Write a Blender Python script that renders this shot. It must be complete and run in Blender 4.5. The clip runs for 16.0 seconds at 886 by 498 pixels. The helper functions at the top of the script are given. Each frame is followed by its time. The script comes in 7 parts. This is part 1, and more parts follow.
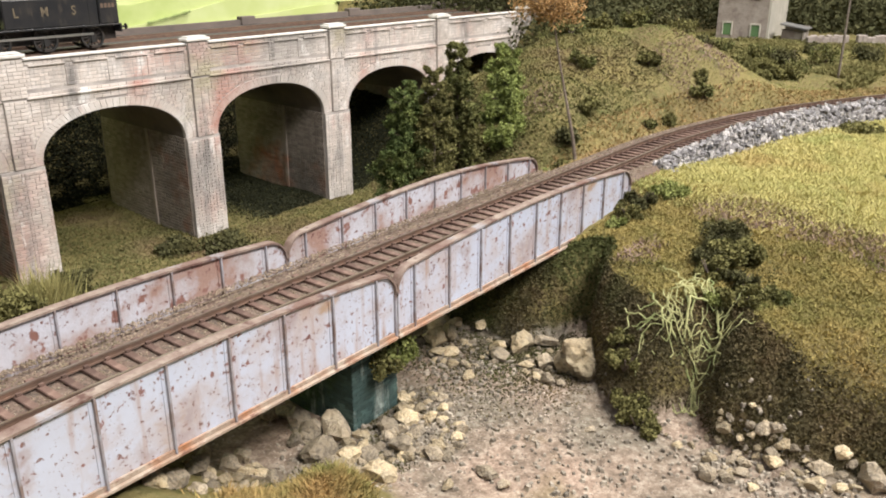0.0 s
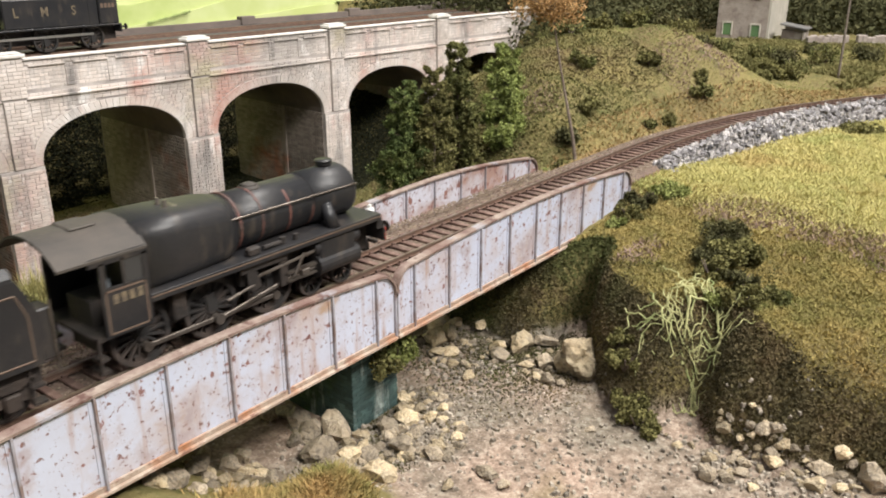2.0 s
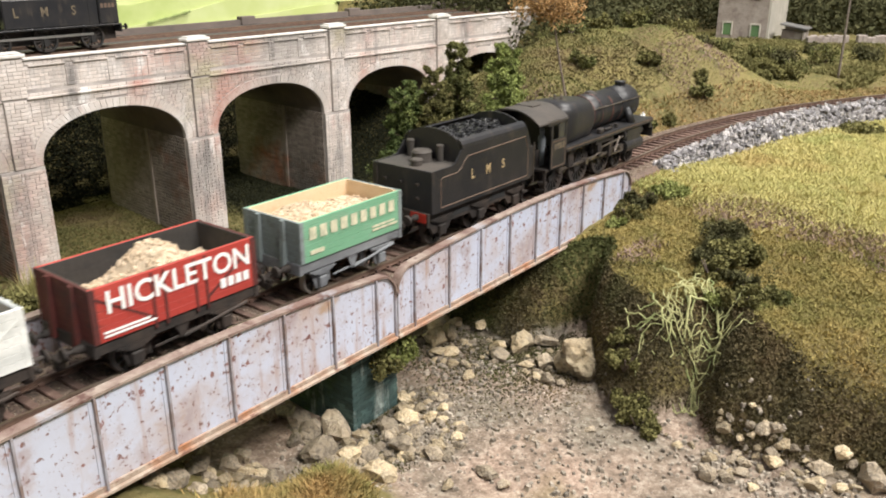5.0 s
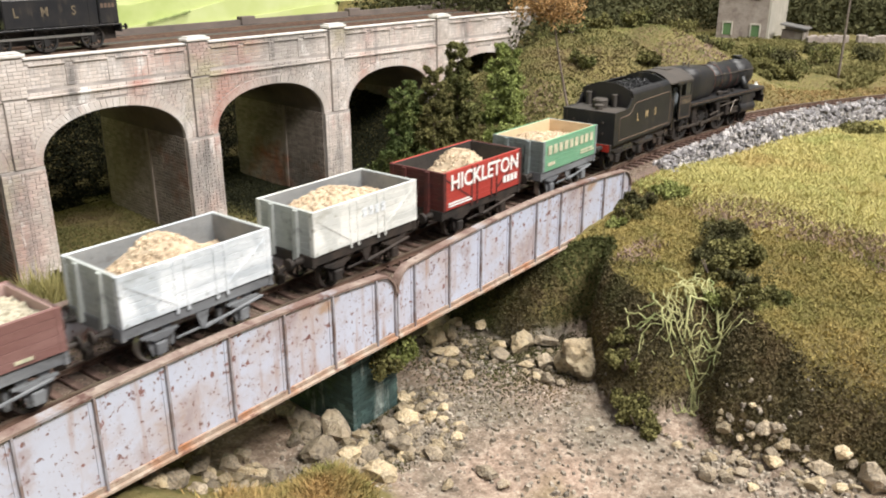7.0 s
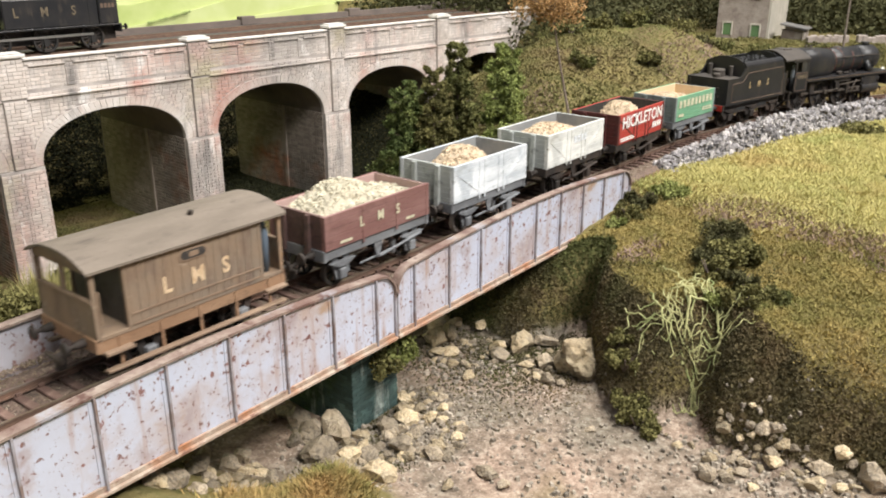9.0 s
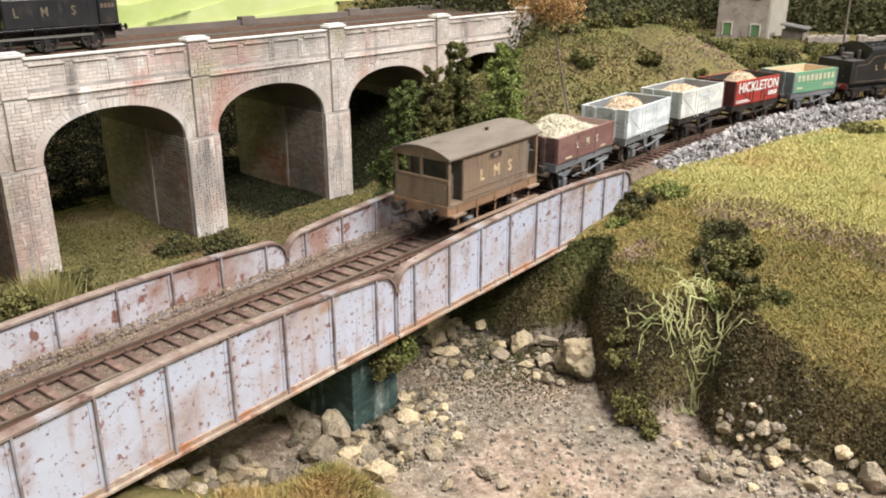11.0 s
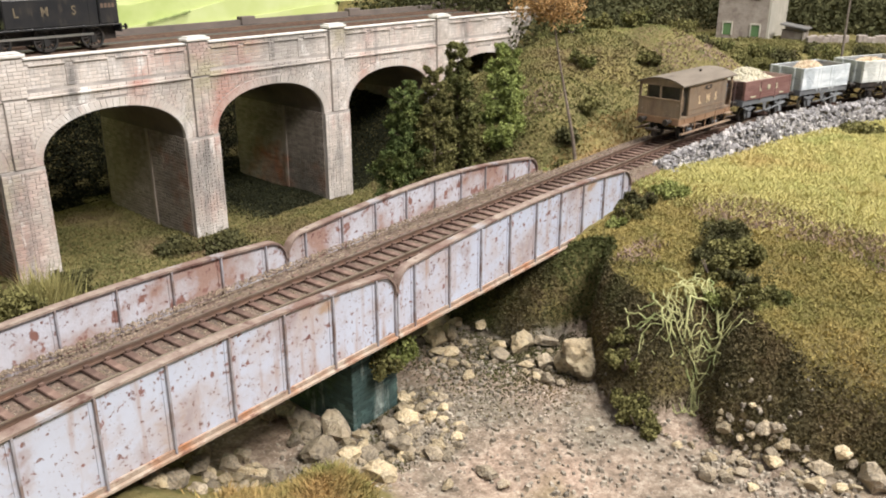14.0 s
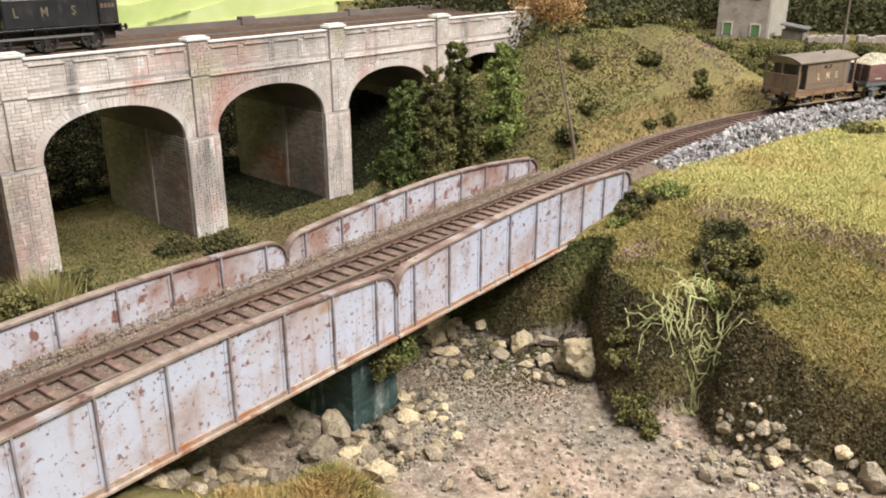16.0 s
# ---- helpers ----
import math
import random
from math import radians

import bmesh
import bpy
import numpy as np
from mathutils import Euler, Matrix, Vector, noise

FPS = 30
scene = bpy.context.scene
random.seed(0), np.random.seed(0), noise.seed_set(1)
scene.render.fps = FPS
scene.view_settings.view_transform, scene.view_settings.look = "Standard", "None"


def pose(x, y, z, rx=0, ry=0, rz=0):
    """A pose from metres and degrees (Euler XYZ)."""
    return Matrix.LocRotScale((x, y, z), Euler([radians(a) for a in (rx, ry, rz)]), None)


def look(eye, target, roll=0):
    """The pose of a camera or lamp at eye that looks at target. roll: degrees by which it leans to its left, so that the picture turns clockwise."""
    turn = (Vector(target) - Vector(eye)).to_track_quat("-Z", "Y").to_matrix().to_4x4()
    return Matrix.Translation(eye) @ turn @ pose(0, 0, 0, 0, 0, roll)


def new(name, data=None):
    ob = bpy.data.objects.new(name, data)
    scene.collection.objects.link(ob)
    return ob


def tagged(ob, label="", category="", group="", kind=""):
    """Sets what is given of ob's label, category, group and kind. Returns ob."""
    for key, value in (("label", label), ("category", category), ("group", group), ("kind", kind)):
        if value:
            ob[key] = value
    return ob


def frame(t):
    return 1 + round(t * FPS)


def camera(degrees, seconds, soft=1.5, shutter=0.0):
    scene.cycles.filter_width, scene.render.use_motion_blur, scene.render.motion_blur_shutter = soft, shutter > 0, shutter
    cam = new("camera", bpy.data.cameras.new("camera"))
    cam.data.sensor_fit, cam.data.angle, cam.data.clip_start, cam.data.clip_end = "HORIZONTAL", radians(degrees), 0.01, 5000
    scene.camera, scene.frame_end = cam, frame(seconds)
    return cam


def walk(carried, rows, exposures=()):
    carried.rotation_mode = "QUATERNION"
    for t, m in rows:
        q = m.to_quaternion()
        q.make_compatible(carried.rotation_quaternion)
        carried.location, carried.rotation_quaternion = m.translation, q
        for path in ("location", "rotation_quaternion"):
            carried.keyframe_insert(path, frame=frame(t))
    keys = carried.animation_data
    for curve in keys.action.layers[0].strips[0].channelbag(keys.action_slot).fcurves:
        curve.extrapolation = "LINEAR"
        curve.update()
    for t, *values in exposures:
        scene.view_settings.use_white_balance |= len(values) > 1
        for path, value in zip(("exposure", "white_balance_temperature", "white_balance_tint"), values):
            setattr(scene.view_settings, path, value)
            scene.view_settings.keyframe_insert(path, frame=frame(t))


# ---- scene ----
# A model railway: all measures below are in millimetres, turned into metres by MM.
MM = 0.001


def at(x, y, z, rx=0, ry=0, rz=0):
    return pose(x * MM, y * MM, z * MM, rx, ry, rz)


# ---- camera ----
cam = camera(55.68, 16.0, soft=1.9, shutter=0.5)
EYE = at(-219.65, -223.11, 123.11, 69.86, 0.0, -52.27)
walk(cam, [(0.0, EYE), (16.0, EYE)], [(0.0, 0.0), (16.0, 0.0)])

# ---- light: a hall with white ceiling lamps over the layout ----
world = bpy.data.worlds.new("hall")
world.use_nodes = True
world.node_tree.nodes["Background"].inputs[0].default_value = (0.90, 0.95, 1.0, 1)
world.node_tree.nodes["Background"].inputs[1].default_value = 0.34
scene.world = world


def ceiling_lamp(x, y, z, sx, sy, watts, target, color):
    d = bpy.data.lights.new("ceiling_lamp", "AREA")
    d.shape, d.size, d.size_y, d.energy, d.color = "RECTANGLE", sx, sy, watts, color
    ob = new("ceiling_lamp", d)
    ob.matrix_world = look((x, y, z), target)
    return ob


ceiling_lamp(0.0, -1.40, 1.65, 1.5, 0.5, 83, (0.1, 0.15, 0), (1.0, 0.96, 0.91))
ceiling_lamp(0.65, -0.15, 1.8, 1.0, 0.35, 44, (0.4, 0.15, 0), (1.0, 0.96, 0.91))


# ---- materials ----
def mat(name, base, rough=0.8, metal=0.0, var=(), bump=0.0, bump_scale=400.0, spec=0.4):
    """var: tuples (colour, noise scale per metre, low, high, detail[, stretch]): a second colour mixed in by a noise,
    drawn out along the axes by stretch."""
    m = bpy.data.materials.new(name)
    m.use_nodes = True
    nt = m.node_tree
    n, l = nt.nodes, nt.links
    b = n["Principled BSDF"]
    b.inputs["Roughness"].default_value = rough
    b.inputs["Metallic"].default_value = metal
    b.inputs["Specular IOR Level"].default_value = spec
    co = n.new("ShaderNodeTexCoord")
    last = None
    for col, sc, lo, hi, det, *drawn in var:
        t = n.new("ShaderNodeTexNoise")
        t.inputs["Scale"].default_value, t.inputs["Detail"].default_value = sc, det
        t.inputs["Roughness"].default_value = 0.65
        r = n.new("ShaderNodeMapRange")
        r.inputs[1].default_value, r.inputs[2].default_value = lo, hi
        x = n.new("ShaderNodeMix")
        x.data_type = "RGBA"
        if drawn:
            mp = n.new("ShaderNodeMapping")
            mp.inputs["Scale"].default_value = drawn[0]
            l.new(co.outputs["Object"], mp.inputs["Vector"])
            l.new(mp.outputs[0], t.inputs["Vector"])
        else:
            l.new(co.outputs["Object"], t.inputs["Vector"])
        l.new(t.outputs[0], r.inputs[0])
        l.new(r.outputs[0], x.inputs[0])
        if last is None:
            x.inputs[6].default_value = (*base, 1)
        else:
            l.new(last, x.inputs[6])
        x.inputs[7].default_value = (*col, 1)
        last = x.outputs[2]
    if last is None:
        b.inputs["Base Color"].default_value = (*base, 1)
    else:
        l.new(last, b.inputs["Base Color"])
    if bump:
        t = n.new("ShaderNodeTexNoise")
        t.inputs["Scale"].default_value, t.inputs["Detail"].default_value = bump_scale, 6
        u = n.new("ShaderNodeBump")
        u.inputs["Strength"].default_value, u.inputs["Distance"].default_value = bump, 0.001
        l.new(co.outputs["Object"], t.inputs["Vector"])
        l.new(t.outputs[0], u.inputs["Height"])
        l.new(u.outputs[0], b.inputs["Normal"])
    return m


def per_piece(m, dark, light, island=False):
    """Vary a material from piece to piece."""
    nt = m.node_tree
    n, l = nt.nodes, nt.links
    b = n["Principled BSDF"]
    info = n.new("ShaderNodeNewGeometry" if island else "ShaderNodeObjectInfo")
    r = n.new("ShaderNodeMapRange")
    r.inputs[3].default_value, r.inputs[4].default_value = dark, light
    h = n.new("ShaderNodeHueSaturation")
    src = b.inputs["Base Color"].links[0].from_socket if b.inputs["Base Color"].links else None
    if src:
        l.new(src, h.inputs["Color"])
    else:
        h.inputs["Color"].default_value = b.inputs["Base Color"].default_value
    l.new(info.outputs["Random Per Island" if island else "Random"], r.inputs[0])
    l.new(r.outputs[0], h.inputs["Value"])
    l.new(h.outputs[0], b.inputs["Base Color"])
    return m


RUST = (0.16, 0.075, 0.045)
M_GIRDER = mat("girder_paint", (0.50, 0.535, 0.65), 0.6, 0, [
    ((0.47, 0.47, 0.54), 30, 0.40, 0.70, 6), ((0.43, 0.34, 0.31), 36, 0.47, 0.70, 9), ((0.36, 0.24, 0.19), 120, 0.55, 0.72, 5, (1, 1, 0.12)), ((0.38, 0.27, 0.20), 30, 0.62, 0.70, 8, (1, 1, 1.6)), ((0.24, 0.12, 0.11), 300, 0.60, 0.64, 8), ((0.15, 0.06, 0.055), 125, 0.645, 0.67, 10), ((0.36, 0.30, 0.31), 45, 0.55, 0.66, 9), ((0.20, 0.12, 0.11), 600, 0.60, 0.645, 4)], 0.1, 500)
M_GIRDER_IN = mat("girder_inside_paint", (0.54, 0.54, 0.61), 0.65, 0, [
    ((0.40, 0.36, 0.36), 26, 0.40, 0.7, 6), ((0.34, 0.22, 0.185), 30, 0.46, 0.60, 8), ((0.24, 0.12, 0.10), 150, 0.56, 0.62, 9), ((0.17, 0.08, 0.07), 520, 0.60, 0.65, 5)], 0.25, 700)
M_FLANGE = mat("rusty_flange", (0.215, 0.155, 0.13), 0.8, 0, [
    ((0.34, 0.28, 0.235), 90, 0.45, 0.64, 7), ((0.15, 0.085, 0.07), 38, 0.48, 0.66, 8), ((0.30, 0.29, 0.31), 60, 0.58, 0.68, 7), ((0.11, 0.06, 0.05), 160, 0.56, 0.66, 6)], 0.5, 500)
M_LOWER = mat("orange_rusty_flange", (0.33, 0.25, 0.195), 0.75, 0, [
    ((0.50, 0.43, 0.36), 90, 0.45, 0.65, 6), ((0.34, 0.15, 0.07), 50, 0.46, 0.64, 8), ((0.20, 0.11, 0.08), 170, 0.54, 0.66, 6)], 0.3, 600)
M_STIFF = mat("stiffener_paint", (0.33, 0.32, 0.355), 0.7, 0, [((0.20, 0.14, 0.12), 90, 0.42, 0.62, 7), ((0.44, 0.43, 0.48), 60, 0.55, 0.7, 5)], 0.2, 700)
M_RAIL = mat("rusty_rail", (0.13, 0.085, 0.065), 0.65, 0.2, [((0.20, 0.12, 0.085), 200, 0.4, 0.7, 5)], 0.2, 900)
M_RAILTOP = mat("worn_rail_head", (0.33, 0.27, 0.22), 0.4, 0.7, [((0.20, 0.13, 0.10), 90, 0.4, 0.7, 5)])
M_SLEEPER = per_piece(mat("brown_sleeper", (0.12, 0.073, 0.058), 0.85, 0, [((0.22, 0.145, 0.115), 150, 0.45, 0.7, 6)], 0.4, 900), 0.75, 1.25)
M_BALLAST = per_piece(mat("ballast_stone", (0.225, 0.17, 0.125), 0.9, 0, [((0.36, 0.30, 0.235), 250, 0.5, 0.7, 3), ((0.15, 0.12, 0.075), 40, 0.5, 0.66, 5)]), 0.62, 1.35, True)
M_BED = mat("ballast_bed", (0.13, 0.087, 0.068), 0.95, 0, [((0.19, 0.14, 0.11), 180, 0.4, 0.65, 6), ((0.09, 0.07, 0.055), 500, 0.5, 0.62, 4)], 0.9, 900)
M_SOOTBED = mat("dark_ballast_bed", (0.065, 0.058, 0.052), 0.95, 0, [((0.11, 0.10, 0.09), 220, 0.4, 0.65, 6)], 0.9, 900)
M_JOINT = mat("brick_joint", (0.50, 0.45, 0.42), 0.9, 0, [((0.22, 0.20, 0.19), 25, 0.4, 0.7, 6)], 0.3, 600)
M_BRICK = per_piece(mat("pale_brick", (0.60, 0.53, 0.485), 0.85, 0, [
    ((0.70, 0.655, 0.63), 45, 0.45, 0.7, 6), ((0.47, 0.26, 0.215), 9, 0.50, 0.64, 7, (1, 1, 0.6)), ((0.38, 0.345, 0.32), 7, 0.49, 0.66, 8), ((0.43, 0.38, 0.28), 11, 0.58, 0.70, 6), ((0.24, 0.22, 0.21), 40, 0.55, 0.70, 6, (1, 1, 0.22)), ((0.80, 0.77, 0.75), 34, 0.62, 0.70, 6, (1, 1, 0.4))], 0.3, 700), 0.86, 1.1, True)
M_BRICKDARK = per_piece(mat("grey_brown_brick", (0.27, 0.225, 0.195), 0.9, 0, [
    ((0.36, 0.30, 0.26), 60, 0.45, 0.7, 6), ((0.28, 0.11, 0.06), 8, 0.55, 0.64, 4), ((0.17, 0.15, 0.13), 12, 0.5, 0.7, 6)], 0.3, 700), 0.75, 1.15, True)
M_SOFFIT = mat("dark_brown_brick", (0.12, 0.10, 0.09), 0.95, 0, [((0.19, 0.15, 0.13), 30, 0.4, 0.7, 6)], 0.4, 500)
M_COPING = mat("pale_coping_stone", (0.66, 0.63, 0.60), 0.85, 0, [((0.42, 0.38, 0.35), 40, 0.45, 0.7, 6)], 0.2, 600)


# ---- mesh helpers, in millimetres ----
def part(name, bm, material, parent=None, label="", smooth=False):
    me = bpy.data.meshes.new(name)
    bmesh.ops.scale(bm, vec=(MM, MM, MM), verts=bm.verts)
    bm.to_mesh(me)
    bm.free()
    me.materials.append(material)
    if smooth:
        me.polygons.foreach_set("use_smooth", [True] * len(me.polygons))
    ob = new(name, me)
    if parent:
        ob.parent = parent
    if label:
        tagged(ob, label)
    return ob


def mesh_of(name, verts, faces, material, parent=None, smooth=False):
    me = bpy.data.meshes.new(name)
    me.from_pydata([tuple(c * MM for c in v) for v in verts], [], faces)
    me.materials.append(material)
    if smooth:
        me.polygons.foreach_set("use_smooth", [True] * len(me.polygons))
    ob = new(name, me)
    if parent:
        ob.parent = parent
    return ob


def thing(name, label, category, m=None, group="", kind=""):
    ob = new(name)
    ob.empty_display_size = 0.01
    if m is not None:
        ob.matrix_basis = m
    return tagged(ob, label, category, group, kind)


def box(bm, x0, x1, y0, y1, z0, z1, bevel=0.0, m=None):
    r = bmesh.ops.create_cube(bm, size=1)
    vs = r["verts"]
    bmesh.ops.scale(bm, vec=(x1 - x0, y1 - y0, z1 - z0), verts=vs)
    bmesh.ops.translate(bm, vec=((x0 + x1) / 2, (y0 + y1) / 2, (z0 + z1) / 2), verts=vs)
    if bevel:
        es = list({e for v in vs for e in v.link_edges})
        out = bmesh.ops.bevel(bm, geom=es, offset=bevel, segments=1, affect="EDGES")
        vs = list({v for f in out["faces"] for v in f.verts} | {v for v in vs if v.is_valid})
    if m is not None:
        bmesh.ops.transform(bm, matrix=m, verts=vs)
    return vs


def cyl(bm, p, q, r0, r1=None, seg=16):
    """A cylinder or cone from p to q."""
    p, q = Vector(p), Vector(q)
    d = q - p
    turn = d.to_track_quat("Z", "Y").to_matrix().to_4x4()
    m = Matrix.Translation((p + q) / 2) @ turn
    return bmesh.ops.create_cone(bm, cap_ends=True, segments=seg, radius1=r0, radius2=r0 if r1 is None else r1, depth=d.length, matrix=m)["verts"]


def prism(bm, outline, y0, y1, axis="y"):
    """Extrude an outline of (x, z) from y0 to y1 (axis 'y'), or of (y, z) along x."""
    put = (lambda a, b, c: (a, c, b)) if axis == "y" else (lambda a, b, c: (c, a, b))
    f = [bm.verts.new(put(a, b, y0)) for a, b in outline]
    g = [bm.verts.new(put(a, b, y1)) for a, b in outline]
    n = len(outline)
    bm.faces.new(f)
    bm.faces.new(list(reversed(g)))
    for i in range(n):
        bm.faces.new((f[i], g[i], g[(i + 1) % n], f[(i + 1) % n]))
    bmesh.ops.recalc_face_normals(bm, faces=bm.faces)


def strip(bm, path, half, thick):
    """A flat bar that follows a path of (x, z), as wide as 2 * half in y and thick upwards."""
    rings = []
    for i, (x, z) in enumerate(path):
        a, b = path[max(0, i - 1)], path[min(len(path) - 1, i + 1)]
        d = Vector((b[0] - a[0], b[1] - a[1])).normalized()
        nx, nz = -d.y * thick, d.x * thick
        rings.append([bm.verts.new(v) for v in ((x, -half, z), (x, half, z), (x + nx, half, z + nz), (x + nx, -half, z + nz))])
    for a, b in zip(rings, rings[1:]):
        for i in range(4):
            bm.faces.new((a[i], a[(i + 1) % 4], b[(i + 1) % 4], b[i]))
    bm.faces.new(rings[0])
    bm.faces.new(list(reversed(rings[-1])))
    bmesh.ops.recalc_face_normals(bm, faces=bm.faces)


# ---- the line: straight over the bridge, then a right-hand curve ----
SLOPE, BEND, RADIUS = math.atan(-0.0098), 265.0, 640.0


def line(s):
    """The track's centre and heading at s."""
    if s < BEND:
        return s * math.cos(SLOPE), s * math.sin(SLOPE), SLOPE
    a = SLOPE - (s - BEND) / RADIUS
    return (BEND * math.cos(SLOPE) + RADIUS * (math.sin(SLOPE) - math.sin(a)),
            BEND * math.sin(SLOPE) + RADIUS * (math.cos(a) - math.cos(SLOPE)), a)


def on_line(s, side=0.0, z=0.0):
    x, y, a = line(s)
    return x - side * math.sin(a), y + side * math.cos(a), z


# ---- ground ----
def sm(a, b, x):
    t = np.clip((x - a) / (b - a), 0, 1)
    return t * t * (3 - 2 * t)


def fbm(x, y, scale, seed=0.0, octaves=4):
    """Smooth value noise on arrays."""
    out, amp = 0.0, 1.0
    for o in range(octaves):
        u, v = x / scale + 17.3 * o + seed, y / scale - 9.1 * o + seed * 1.7
        i, j = np.floor(u), np.floor(v)
        f, g = u - i, v - j
        f, g = f * f * (3 - 2 * f), g * g * (3 - 2 * g)

        def h(a, b):
            r = np.sin(a * 127.1 + b * 311.7) * 43758.5453
            return r - np.floor(r)
        out = out + amp * ((h(i, j) * (1 - f) + h(i + 1, j) * f) * (1 - g) + (h(i, j + 1) * (1 - f) + h(i + 1, j + 1) * f) * g - 0.5)
        amp, scale = amp * 0.5, scale * 0.5
    return out


def track_y(x):
    """The y of the line at x, for arrays."""
    dx = np.clip(x - BEND, 0, RADIUS * 0.97)
    return -0.0098 * np.minimum(x, BEND) - (RADIUS - np.sqrt(RADIUS ** 2 - dx ** 2)) - 0.0098 * dx


def foot(y):
    """Where the right bank meets the river bed."""
    return 94 + 34 * np.exp(-((y + 46) / 12) ** 2) - 28 * sm(-55, -98, y) + 20 * np.exp(-((y + 119) / 10) ** 2) + 14 * sm(-140, -200, y) + 22 * sm(10, 80, y)


def ground_z(x, y, rough=True):
    ty = track_y(x)
    river = -60 - 45 * sm(40, 300, y) + 3 * fbm(x, y, 60, 3)
    # right bank and field
    ft = foot(y) + 9 * fbm(x, y, 45, 8)
    width = 34 + 66 * sm(30, 120, y) - 17 * np.exp(-((y + 58) / 24) ** 2)
    q = np.clip((x - ft) / (width * 1.25), 0, 1)
    t = (1 - (1 - q) ** 2.3) * (1 - sm(30, 90, y)) + sm(0, 1, q) * sm(30, 90, y)
    field = -19 + 13 * sm(110, 270, x) + 4 * fbm(x, y, 120, 5, 2) - 10 * sm(-150, -260, y)
    # hill behind the line
    d = y - ty
    crest = 40 + 30 * sm(260, 430, x) - 60 * sm(465, 575, x)
    crest = crest * (0.85 + 0.3 * fbm(x, y, 160, 2, 2))
    hill = -5 + crest * (0.65 * sm(22, 120, d) + 0.35 * sm(10, 70, d)) - 52 * sm(130, 340, d) * sm(640, 540, x) + 4 * fbm(x, y, 60, 1)
    hill = hill + 40 * sm(555, 625, x) * sm(180, 300, y)
    flank = sm(125, 300, x - 0.9 * np.clip(y - 70, 0, 260))
    behind = river * (1 - flank) + hill * flank
    side = sm(8, 30, d)
    land = field * (1 - side) + np.where(x > 60, behind, river) * side
    z = river * (1 - t) + land * t
    # left bank under and before the bridge
    lb = sm(-42, -125, x + 0.25 * np.clip(-y - 60, 0, 200) + 7 * fbm(x, y, 40, 6))
    left = -60 + 36 * lb
    z = np.where(x < 0, np.maximum(z, left - (45 + 44 * lb) * sm(40, 200, y)), z)
    # low mound at the near left
    z = z + 19 * np.exp(-((x + 60) / 18) ** 2 - ((y + 56) / 15) ** 2)
    if rough:
        z = z + 1.6 * fbm(x, y, 14, 4, 3)
    # rising ground behind the viaduct
    z = z + 100 * sm(485, 615, y) * sm(640, 480, x)
    z = np.where((y > 470) & (x < 640), np.minimum(z, 18), z)
    # level terrace for the house
    ter = sm(230, 120, np.hypot(x - 850, y - 110))
    z = z * (1 - ter) + 12 * ter
    # trackbed
    bed = np.exp(-(np.clip(np.abs(d) - 24, 0, 99) / 10) ** 2) * np.clip((np.abs(x - 15) - 165) / 12, 0, 1)
    return z * (1 - bed) - 6.0 * bed


def spaced(lo, a, b, hi, step, grow):
    mid = list(np.arange(a, b + step, step))
    left, right, s = [], [], step
    while (left[-1] if left else a) > lo:
        s *= grow
        left.append((left[-1] if left else a) - s)
    s = step
    while (right[-1] if right else mid[-1]) < hi:
        s *= grow
        right.append((right[-1] if right else mid[-1]) + s)
    return np.array(left[::-1] + mid + right)


def build_ground(material):
    xs = spaced(-1500, -140, 520, 2600, 2.4, 1.06)
    ys = spaced(-700, -210, 140, 1500, 2.4, 1.05)
    X, Y = np.meshgrid(xs, ys)
    Z = ground_z(X, Y)
    n, m = X.shape
    co = np.stack([X, Y, Z], -1).reshape(-1, 3) * MM
    i = np.arange(n * m).reshape(n, m)
    q = np.stack([i[:-1, :-1], i[:-1, 1:], i[1:, 1:], i[1:, :-1]], -1).reshape(-1, 4)
    me = bpy.data.meshes.new("ground")
    me.from_pydata(co.tolist(), [], q.tolist())
    me.polygons.foreach_set("use_smooth", [True] * len(me.polygons))
    me.materials.append(material)
    return tagged(new("ground", me), "modelled ground of grassy banks and a stony dry river bed", "ground", kind="structure")


